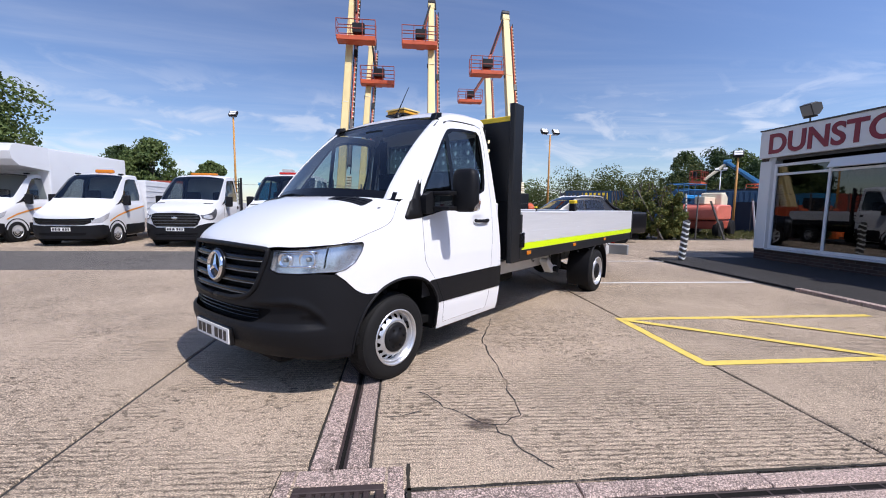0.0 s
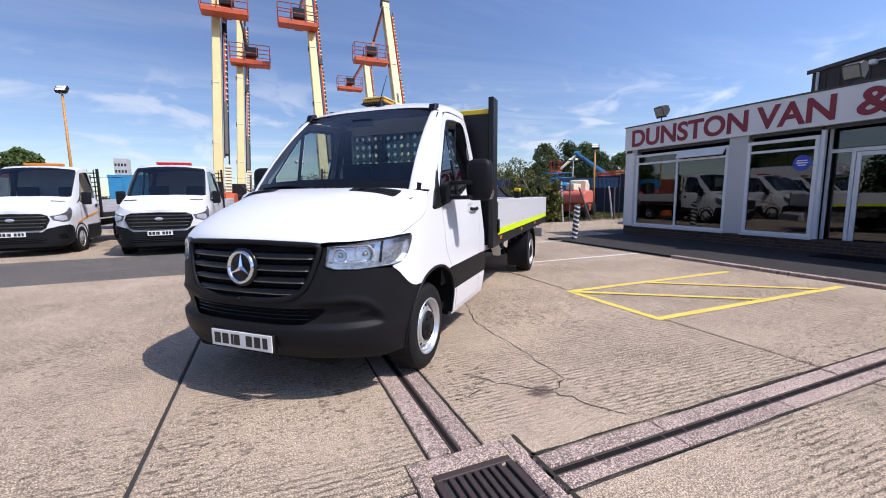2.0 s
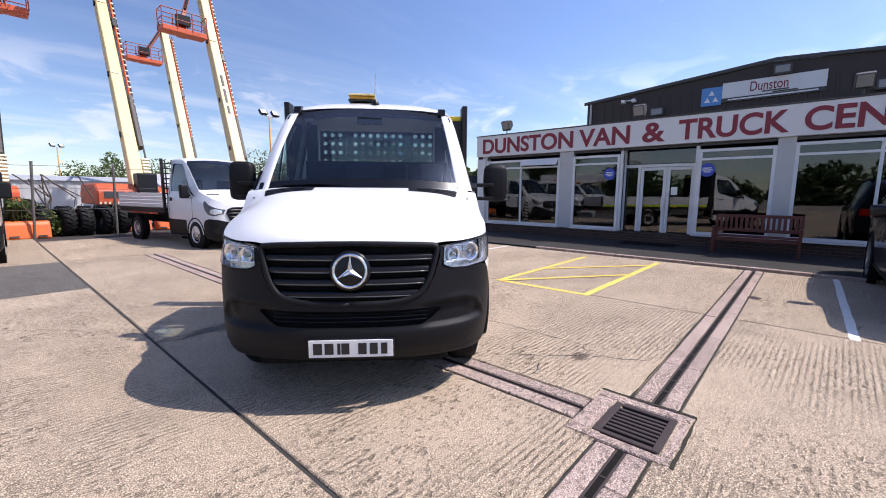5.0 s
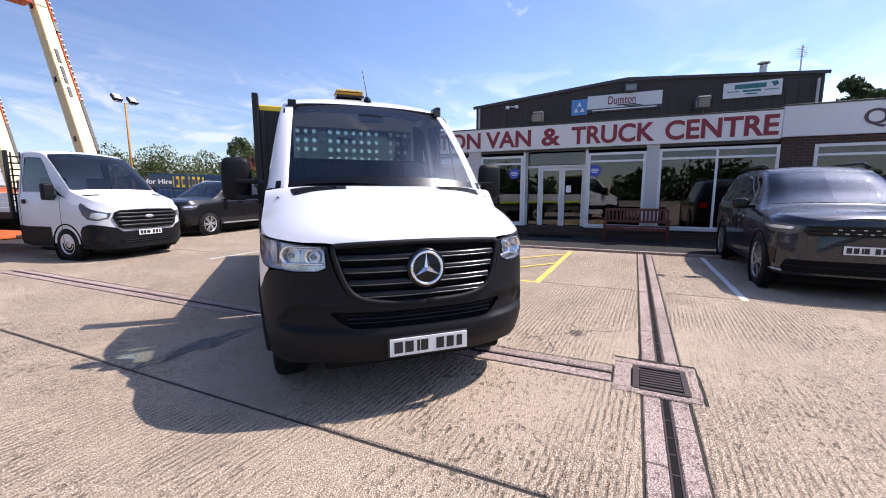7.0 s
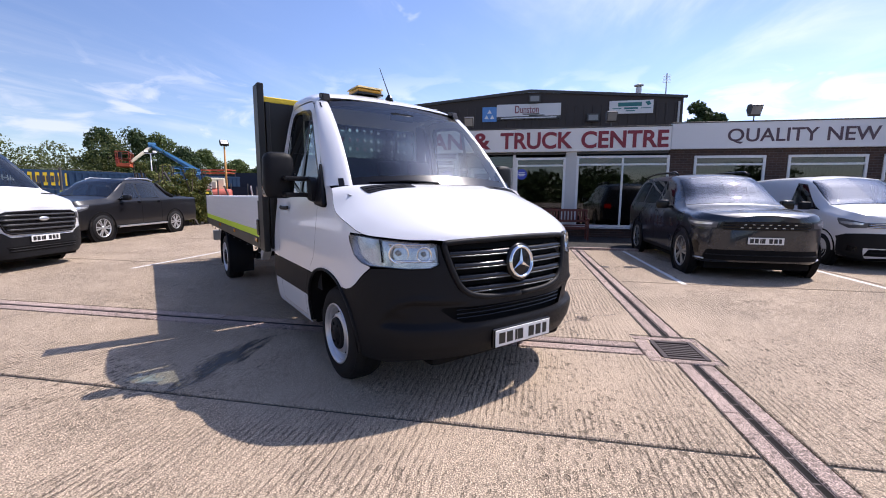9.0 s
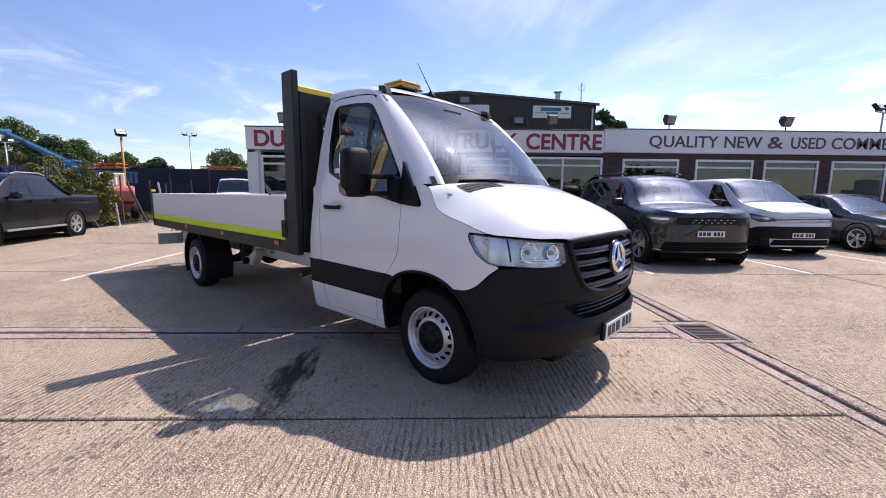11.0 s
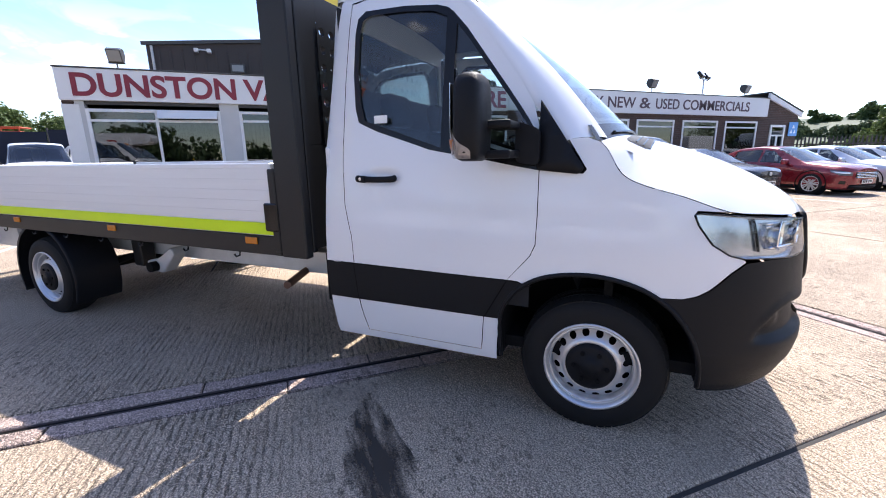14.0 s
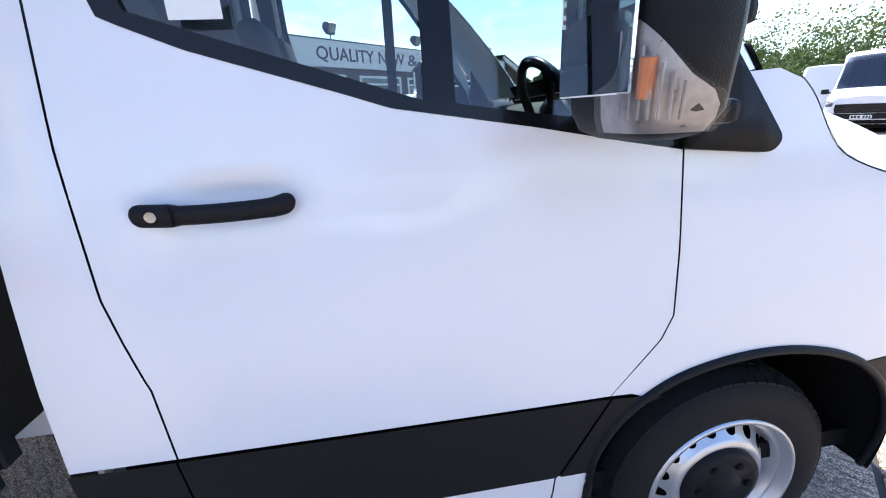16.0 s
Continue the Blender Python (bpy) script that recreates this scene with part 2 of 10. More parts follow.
def rounded(poly, r, n=5):
    """The outline with its corners rounded; r one radius or one per corner."""
    out = []
    k = len(poly)
    rs = r if isinstance(r, (list, tuple)) else [r] * k
    for i in range(k):
        p, a, b = Vector(poly[i]), Vector(poly[i - 1]), Vector(poly[(i + 1) % k])
        da, db = (a - p), (b - p)
        ra = min(rs[i], 0.49 * da.length, 0.49 * db.length)
        if ra < 1e-4:
            out.append(tuple(p))
            continue
        s, e = p + da.normalized() * ra, p + db.normalized() * ra
        for j in range(n + 1):
            t = j / n
            out.append(tuple((1 - t) ** 2 * s + 2 * t * (1 - t) * p + t * t * e))
    return out


def skin(poly, place, step=0.08, thick=0.0, bm=None):
    """An outline in (u, v), cut into a fine grid and laid onto the surface place(u, v); thick gives it depth inwards."""
    own = bmesh.new()
    own.faces.new([own.verts.new((p[0], p[1], 0)) for p in poly])
    for ax in (0, 1):
        lo, hi = min(p[ax] for p in poly), max(p[ax] for p in poly)
        k = int((hi - lo) / step)
        for i in range(1, k + 1):
            c = lo + (hi - lo) * i / (k + 1)
            no = (1, 0, 0) if ax == 0 else (0, 1, 0)
            bmesh.ops.bisect_plane(own, geom=own.verts[:] + own.edges[:] + own.faces[:], plane_co=(c, 0, 0) if ax == 0 else (0, c, 0), plane_no=no, dist=1e-6)
    bmesh.ops.triangulate(own, faces=[f for f in own.faces if len(f.verts) > 4])
    for v in own.verts:
        v.co = Vector(place(v.co.x, v.co.y))
    own.normal_update()
    if thick:
        ext = bmesh.ops.solidify(own, geom=own.faces[:], thickness=thick)
    bmesh.ops.recalc_face_normals(own, faces=own.faces)
    return merge(bm, own)


def lerp(table, x):
    """Smooth-free look-up between pairs (x, value)."""
    if x <= table[0][0]:
        return table[0][1]
    for (a, va), (b, vb) in zip(table, table[1:]):
        if x <= b:
            return va + (vb - va) * (x - a) / (b - a)
    return table[-1][1]


def words(text, size, material, m, parent, depth=0.004, name="lettering", label="", bold=0.0, squeeze=1.0):
    """Raised letters in the built-in font, as a mesh, centred on m (x along the words, y up)."""
    cu = bpy.data.curves.new("words", "FONT")
    cu.body, cu.size, cu.align_x, cu.align_y, cu.extrude, cu.offset = text, size, "CENTER", "CENTER", depth, bold
    tmp = new("words_tmp", cu)
    me = bpy.data.meshes.new_from_object(tmp.evaluated_get(bpy.context.evaluated_depsgraph_get()))
    bpy.data.objects.remove(tmp)
    bpy.data.curves.remove(cu)
    me.transform(m @ Matrix.Diagonal((squeeze, 1, 1, 1)))
    me.materials.clear()
    me.materials.append(material)
    me.name = name
    ob = new(name, me)
    ob.parent = parent
    return tagged(ob, label=label)


# ---- ground materials ----
def concrete(name, base, ribs, seed=0.0, stain=1.0):
    """Tamped yard concrete: ribs across, exposed stones, worn pale skin and dark stains."""
    m, n, l, p = nodes_of(name)
    tc = n.new("ShaderNodeNewGeometry")
    oi = n.new("ShaderNodeObjectInfo")

    def noise(scale, detail=4, stretch=(1, 1, 1), off=(0, 0, 0), rough=0.55):
        mp, t = n.new("ShaderNodeMapping"), n.new("ShaderNodeTexNoise")
        mp.inputs["Scale"].default_value, mp.inputs["Location"].default_value = stretch, off
        l.new(tc.outputs["Position"], mp.inputs[0]), l.new(mp.outputs[0], t.inputs["Vector"])
        t.inputs["Scale"].default_value, t.inputs["Detail"].default_value, t.inputs["Roughness"].default_value = scale, detail, rough
        return t.outputs[0]

    def rng(v, a, b, c=0.0, d=1.0):
        r = n.new("ShaderNodeMapRange")
        r.inputs[1].default_value, r.inputs[2].default_value, r.inputs[3].default_value, r.inputs[4].default_value = a, b, c, d
        l.new(v, r.inputs[0])
        return r.outputs[0]

    def mixc(f, a, b, mode="MIX"):
        x = n.new("ShaderNodeMix")
        x.data_type, x.blend_type = "RGBA", mode
        for s, v in (("Factor", f), ("A", a), ("B", b)):
            if isinstance(v, (tuple, float)):
                x.inputs[s].default_value = v if isinstance(v, float) else (*v, 1)
            else:
                l.new(v, x.inputs[s])
        return x.outputs["Result"]

    def mul(a, b):
        x = n.new("ShaderNodeMath")
        x.operation = "MULTIPLY"
        for i, v in enumerate((a, b)):
            if isinstance(v, float):
                x.inputs[i].default_value = v
            else:
                l.new(v, x.inputs[i])
        return x.outputs[0]

    def add(a, b, op="ADD"):
        x = n.new("ShaderNodeMath")
        x.operation = op
        for i, v in enumerate((a, b)):
            if isinstance(v, float):
                x.inputs[i].default_value = v
            else:
                l.new(v, x.inputs[i])
        return x.outputs[0]

    def cells(scale, stretch=(1, 1, 1)):
        mp, v = n.new("ShaderNodeMapping"), n.new("ShaderNodeTexVoronoi")
        mp.inputs["Scale"].default_value = stretch
        v.inputs["Scale"].default_value = scale
        v.voronoi_dimensions = "2D"
        l.new(tc.outputs["Position"], mp.inputs[0]), l.new(mp.outputs[0], v.inputs["Vector"])
        sp = n.new("ShaderNodeSeparateColor")
        l.new(v.outputs["Color"], sp.inputs[0])
        return v.outputs["Distance"], sp.outputs

    def tint(k, warm=0.0):
        return (base[0] * k * (1 + warm), base[1] * k, base[2] * k * (1 - warm))

    big = noise(0.45, 5, off=(seed, seed, 0))
    mid = noise(2.2, 5, off=(seed, 0, 0))
    fine = noise(130, 3, rough=0.7)
    # tamping ribs across the slab, straight and close, worn away in places
    wv, wm = n.new("ShaderNodeTexWave"), n.new("ShaderNodeMapping")
    wv.wave_type, wv.bands_direction, wv.wave_profile = "BANDS", "Y", "SIN"
    wv.inputs["Scale"].default_value, wv.inputs["Distortion"].default_value = 7.4, 2.6
    wv.inputs["Detail"].default_value, wv.inputs["Detail Scale"].default_value = 4, 2.6
    wm.inputs["Location"].default_value, wm.inputs["Rotation"].default_value = (seed, seed * 0.37, 0), (0, 0, radians(2.5))
    l.new(tc.outputs["Position"], wm.inputs[0]), l.new(wm.outputs[0], wv.inputs["Vector"])
    rows = wv.outputs["Fac"]
    broken = rng(noise(1.0, 4, stretch=(9, 60, 1), off=(0, seed, 0), rough=0.65), 0.42, 0.60)
    slabby = rng(oi.outputs["Random"], 0, 1, -0.10, 0.10)
    ribby = rng(add(noise(0.55, 5, off=(1, 5 + seed, 0), rough=0.6), slabby), 0.46, 0.60, 0.04, 0.95)
    bare = rng(add(add(mul(noise(0.5, 6, off=(3, seed, 0), rough=0.62), 0.8), mul(mid, 0.3)), mul(slabby, -0.7)), 0.46, 0.66)
    d1, c1 = cells(85)
    d2, c2 = cells(46)
    warp = n.new("ShaderNodeVectorMath")
    warp.operation = "MULTIPLY_ADD"
    wno = n.new("ShaderNodeTexNoise")
    wno.inputs["Scale"].default_value, wno.inputs["Detail"].default_value = 16, 3
    l.new(tc.outputs["Position"], wno.inputs["Vector"])
    l.new(wno.outputs["Color"], warp.inputs[0]), l.new(tc.outputs["Position"], warp.inputs[2])
    warp.inputs[1].default_value = (0.09, 0.05, 0.0)

    def pocks(scale, stretch, size, share):
        mp, v, sp = n.new("ShaderNodeMapping"), n.new("ShaderNodeTexVoronoi"), n.new("ShaderNodeSeparateColor")
        mp.inputs["Scale"].default_value = stretch
        v.inputs["Scale"].default_value = scale
        v.voronoi_dimensions = "2D"
        l.new(warp.outputs[0], mp.inputs[0]), l.new(mp.outputs[0], v.inputs["Vector"]), l.new(v.outputs["Color"], sp.inputs[0])
        return mul(rng(v.outputs["Distance"], size, size * 0.78), rng(sp.outputs[0], 1 - share, 1 - share + 0.02))

    # smooth cement skin, cream, mottled
    c = mixc(rng(big, 0.3, 0.7), tint(0.93), tint(1.16, 0.01))
    c = mixc(mul(rng(mid, 0.40, 0.72), 0.30), c, tint(0.80))
    # worn areas: small stones of many greys and browns in dark mortar
    stone = mixc(c1[0], tint(0.36, -0.02), tint(1.60, 0.01))
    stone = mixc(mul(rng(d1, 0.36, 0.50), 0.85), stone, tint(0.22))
    big_stone = mixc(c2[1], tint(0.40, 0.04), tint(1.25))
    stone = mixc(mul(rng(c2[0], 0.66, 0.70), rng(d2, 0.42, 0.30)), stone, big_stone)
    c = mixc(add(mul(bare, 0.58), 0.40), c, stone)
    # grooves between the ribs, broken along their length, their shade painted dark
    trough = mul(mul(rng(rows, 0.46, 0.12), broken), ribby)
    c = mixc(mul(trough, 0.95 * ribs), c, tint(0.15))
    # pocks with their shade painted dark, flakes and stains
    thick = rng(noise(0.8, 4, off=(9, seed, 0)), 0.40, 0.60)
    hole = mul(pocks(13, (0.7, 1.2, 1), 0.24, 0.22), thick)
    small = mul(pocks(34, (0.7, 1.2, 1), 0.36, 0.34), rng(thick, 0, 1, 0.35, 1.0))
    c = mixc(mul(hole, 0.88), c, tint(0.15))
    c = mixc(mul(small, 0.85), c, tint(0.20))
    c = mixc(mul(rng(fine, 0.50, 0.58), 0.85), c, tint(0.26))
    c = mixc(mul(rng(fine, 0.47, 0.38), 0.62), c, tint(1.60, 0.01))
    c = mixc(mul(rng(noise(0.9, 6, off=(7, 2 + seed, 0)), 0.57, 0.72), 0.50 * stain), c, tint(0.50, -0.02))
    tone = rng(oi.outputs["Random"], 0, 1, 0.92, 1.06)
    c = mixc(1.0, c, mixc(tone, (0.0, 0.0, 0.0), (1.0, 1.0, 1.0)), "MULTIPLY")
    l.new(c, p.inputs["Base Color"])
    p.inputs["Roughness"].default_value = 0.88
    p.inputs["Specular IOR Level"].default_value = 0.25
    h = add(mul(trough, -0.8 * ribs), mul(rng(d1, 0.1, 0.5), -0.30))
    h = add(h, mul(hole, -1.4))
    h = add(h, mul(small, -0.8))
    h = add(h, mul(mul(rows, ribby), 0.25 * ribs))
    bn = n.new("ShaderNodeBump")
    bn.inputs["Strength"].default_value, bn.inputs["Distance"].default_value = 1.0, 0.009
    l.new(h, bn.inputs["Height"]), l.new(bn.outputs[0], p.inputs["Normal"])
    MATS[name] = m
    return m


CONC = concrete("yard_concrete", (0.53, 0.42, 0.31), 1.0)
CONC2 = concrete("drain_edge_concrete", (0.52, 0.40, 0.345), 0.0, 4.0)
ASPH = concrete("worn_asphalt_patch", (0.17, 0.155, 0.14), 0.35, 9.0)
PAVE = concrete("tarmac_pavement", (0.052, 0.049, 0.047), 0.1, 2.0)
FAR = concrete("distant_yard", (0.36, 0.305, 0.26), 0.3, 6.0)
BITUMEN = mat("bitumen_joint", (0.035, 0.032, 0.03), 0.85, var=0.35, scale=20, bump=0.4, bscale=120)
IRON = mat("cast_iron", (0.050, 0.036, 0.034), 0.6, metal=0.1, spec=0.3, var=0.3, scale=14, bump=0.25, bscale=160)
LINEY = mat("worn_yellow_line", (0.68, 0.50, 0.10), 0.75, var=0.28, scale=9, bump=0.3, bscale=120)
LINEW = mat("worn_white_line", (0.66, 0.64, 0.60), 0.75, var=0.25, scale=9, bump=0.3, bscale=120)
OIL = mat("oil_stain", (0.055, 0.047, 0.042), 0.42, var=0.4, scale=7, bump=0.2, bscale=90)
GRASSY = mat("rough_grass", (0.07, 0.10, 0.03), 0.95, var=0.4, scale=0.6, bump=0.4, bscale=9)

# ---- ground: base sheet to the horizon, slabs laid on it ----
g = bmesh.new()
bmesh.ops.create_grid(g, x_segments=8, y_segments=8, size=1500)
for v in g.verts:
    v.co.z = -0.035
ground = tagged(part("ground", g, FAR), "pale worn concrete yard reaching out to the distance", "ground", kind="structure")
# far yard skin under the parked vehicles
CH_Y0, CH_Y1 = 1.67, 1.95
DR_X0, DR_X1 = -0.60, -0.29


def slab(x0, x1, y0, y1, material, gap=0.013, z=0.0):
    bm = box(x0 + gap, x1 - gap, y0 + gap, y1 - gap, z - 0.12, z, 0.008, 1)
    return part("slab", bm, material, ground)


XS = [-29.4, -24.8, -20.2, -15.6, -11.2, -6.6, -2.0]
for x0, x1 in zip(XS, XS[1:]):
    for y0, y1 in ((-16.5, -8.2), (-8.2, -3.3), (-3.3, CH_Y0 if x0 > -7 else 2.0)):
        slab(x0, x1, y0, y1, CONC)
    slab(x0, x1, CH_Y1 if x0 > -7 else 2.0, 8.95, CONC)
    slab(x0, x1, 8.95, 12.3, ASPH)
    slab(x0, x1, 12.3, 17.2, CONC)
    slab(x0, x1, 17.2, 24, CONC)
for x0, x1 in ((-2.0, 2.65), (2.65, 6.62)):
    for y0, y1 in ((-16.5, -11.0), (-11.0, -6.2), (-6.2, -2.4), (-2.4, CH_Y0)):
        slab(x0, x1, y0, y1, CONC)
slab(-2.0, DR_X0, CH_Y1, 12.3, CONC)
slab(DR_X1, 2.65, CH_Y1, 12.3, CONC)
slab(2.65, 6.62, CH_Y1, 6.9, CONC)
slab(2.65, 6.62, 6.9, 12.3, CONC)
slab(-2.0, 2.65, 12.3, 17.2, CONC)
slab(2.65, 6.62, 12.3, 17.2, CONC)
slab(6.62, 11.2, 12.3, 17.2, CONC)
slab(6.62, 9.9, 10.9, 12.3, CONC)
slab(6.62, 11.2, -22, -16.5, CONC), slab(2.65, 6.62, -22, -16.5, CONC), slab(-2, 2.65, -22, -16.5, CONC)
slab(11.2, 15.8, 12.3, 17.2, CONC)
part("joint_filler", box(-29.4, 15, -22, 24, -0.034, -0.014), BITUMEN, ground, "dark bitumen filling between concrete slabs")
pavement = tagged(part("pavement", box(6.78, 9.94, -16.5, 10.85, -0.12, 0.03, 0.006, 1), PAVE), "dark tarmac footway along the showroom front", "pavement", kind="structure")

rng = random.Random(5)


def edge_stones(along, a, b, c0, c1, name="edge_stone"):
    """A row of drain edging stones from a to b along an axis, between c0 and c1 across."""
    p = a
    while p < b - 0.05:
        q = min(b, p + rng.uniform(0.85, 1.25))
        d = rng.uniform(-0.004, 0.003)
        if along == "x":
            bm = box(p + 0.004, q - 0.004, c0, c1, -0.12, 0.002 + d, 0.007, 1)
        else:
            bm = box(c0, c1, p + 0.004, q - 0.004, -0.12, 0.002 + d, 0.007, 1)
        part(name, bm, CONC2, channel)
        p = q


# near-black strips that paint the shade into the drain slots
SLOT_SHADE = mat("slot_shade_black", (0.010, 0.009, 0.008), 0.9, var=0.5, scale=14, spec=0.15, bump=0.5, bscale=80)
channel = thing("drain_channel", "slotted drain channel with pinkish concrete edging stones and iron rails", "drain")
part("channel_bed", box(-6.6, 6.62, CH_Y0 + 0.01, CH_Y1 - 0.01, -0.26, -0.15), BITUMEN, channel)
for a, b in ((-6.6, -0.74), (-0.10, 6.62)):
    edge_stones("x", a, b, CH_Y0 + 0.002, 1.779)
    edge_stones("x", a, b, 1.841, CH_Y1 - 0.002)
    for y0, y1 in ((1.780, 1.793), (1.827, 1.840)):
        part("iron_rail", box(a, b, y0, y1, -0.1, -0.006, 0.003, 1), IRON, channel)
    part("slot_shade", box(a, b, 1.794, 1.826, -0.014, -0.0105), SLOT_SHADE, channel, "near-black strip standing for the shade in the slot")
    k = a + 0.3
    while k < b - 0.2:
        part("cross_bar", box(k, k + 0.012, 1.794, 1.826, -0.06, -0.008), IRON, channel)
        k += rng.uniform(0.16, 0.30)
channel = thing("drain_channel", "slotted drain channel running beneath the flatbed truck", "drain")
part("channel_bed", box(DR_X0 + 0.01, DR_X1 - 0.01, 2.16, 12.3, -0.26, -0.15), BITUMEN, channel)
edge_stones("y", 2.16, 12.3, DR_X0 + 0.002, -0.468)
edge_stones("y", 2.16, 12.3, -0.412, DR_X1 - 0.002)
for x0, x1 in ((-0.467, -0.452), (-0.428, -0.413)):
    part("iron_rail", box(x0, x1, 2.16, 12.3, -0.1, -0.004, 0.003, 1), IRON, channel)
part("slot_shade", box(-0.4515, -0.4285, 2.16, 12.3, -0.014, -0.0105), SLOT_SHADE, channel, "near-black strip standing for the shade in the slot")
# gully grate in its stone frame
gully = thing("gully_grate", "square cast iron gully grate set in a cracked concrete frame", "drain cover")
GX0, GX1, GY0, GY1 = -0.645, -0.205, 1.640, 2.015
part("surround", box(-0.735, GX0 - 0.012, 1.575, 2.15, -0.12, 0.004, 0.008, 1), CONC2, gully)
part("surround", box(GX1 + 0.012, -0.105, 1.575, 2.15, -0.12, 0.004, 0.008, 1), CONC2, gully)
part("surround", box(GX0 - 0.008, GX1 + 0.008, GY1 + 0.012, 2.15, -0.12, 0.003, 0.008, 1), CONC2, gully)
part("surround", box(GX0 - 0.008, GX1 + 0.008, 1.575, GY0 - 0.012, -0.12, 0.003, 0.008, 1), CONC2, gully)
part("pit", box(GX0, GX1, GY0, GY1, -0.3, -0.06), DARK, gully)
for x0, x1, y0, y1 in ((GX0, GX1, GY0, GY0 + 0.045), (GX0, GX1, GY1 - 0.045, GY1), (GX0, GX0 + 0.04, GY0 + 0.0455, GY1 - 0.0455), (GX1 - 0.04, GX1, GY0 + 0.0455, GY1 - 0.0455)):
    part("grate_frame", box(x0, x1, y0, y1, -0.05, 0.006, 0.004, 1), IRON, gully)
for i in range(7):
    x = GX0 + 0.085 + i * (GX1 - GX0 - 0.17) / 6
    part("bar", box(x - 0.0135, x + 0.0135, GY0 + 0.046, GY1 - 0.046, -0.05, 0.004, 0.004, 1), IRON, gully)

# kerb edging along the footway
kerb = thing("kerb", "low concrete kerb edging along the dark footway", "kerb")
p = -16.4
while p < 6.4:
    q = min(6.42, p + 0.915)
    part("kerb_stone", box(6.64, 6.775, p + 0.006, q - 0.006, -0.12, 0.052 + rng.uniform(-0.004, 0.004), 0.012, 2), CONC2, kerb)
    p = q


strip_count = []


def strip(name, pts, width, material, owner, z=0.0045):
    """A painted line through the points, with ragged worn edges."""
    bm = bmesh.new()
    strip_count.append(1)
    z += 0.0005 * (len(strip_count) % 8)
    r = random.Random(len(pts) + int(width * 1000))
    (ax, ay), (bx, by) = pts
    d = Vector((bx - ax, by - ay))
    n = max(2, int(d.length / 0.12))
    t, s = d.normalized(), Vector((-d.y, d.x)).normalized()
    rows = []
    for i in range(n + 1):
        c = Vector((ax, ay)) + d * i / n
        w0, w1 = width / 2 + r.uniform(-0.006, 0.005), width / 2 + r.uniform(-0.006, 0.005)
        rows.append([(*(c + s * w0), z), (*(c - s * w1), z)])
    return part(name, loft(rows), material, owner)


hatch = thing("yellow_hatching", "worn yellow painted hatched box on the concrete", "road marking")
for a, b in (((2.6, 3.40), (2.6, 4.88)), ((2.56, 3.40), (6.35, 3.40)), ((2.56, 4.85), (6.1, 4.85))):
    strip("line", (a, b), 0.10, LINEY, hatch)
for a, b in (((2.62, 4.80), (4.5, 3.44)), ((4.05, 4.82), (5.85, 3.44))):
    strip("line", (a, b), 0.09, LINEY, hatch, 0.0085)
for i, (y, xa, xb) in enumerate(((10.2, 1.9, 7.1), (7.22, 3.45, 6.6), (0.69, 2.6, 6.6), (-2.25, 2.7, 6.6), (-5.0, 2.7, 6.6), (-7.8, 2.9, 6.6), (-10.6, 2.9, 6.6))):
    bay = thing("bay_line", "worn white parking bay line on the concrete", "road marking", group="parking bay lines")
    strip("line", ((xa, y), (xb, y)), 0.085, LINEW, bay)


def blot(name, cx, cy, rx, ry, material, label, turn=0.0, z=0.0035, seed=1, n=40, rough=0.3):
    """A stain, worn hollow or painted sunlight patch with an uneven rim."""
    r = random.Random(seed)
    ph = [r.uniform(0, 6.28) for _ in range(5)]
    bm = bmesh.new()
    vs = []
    for i in range(n):
        a = 2 * math.pi * i / n
        k = 1 + rough * sum(math.sin(a * (j + 2) + ph[j]) / (j + 1.5) for j in range(5)) * 0.6
        x, y = rx * k * math.cos(a), ry * k * math.sin(a)
        c, s = math.cos(turn), math.sin(turn)
        vs.append(bm.verts.new((cx + c * x - s * y, cy + s * x + c * y, z)))
    bm.faces.new(vs)
    return tagged(part(name, bm, material), label, "stain")


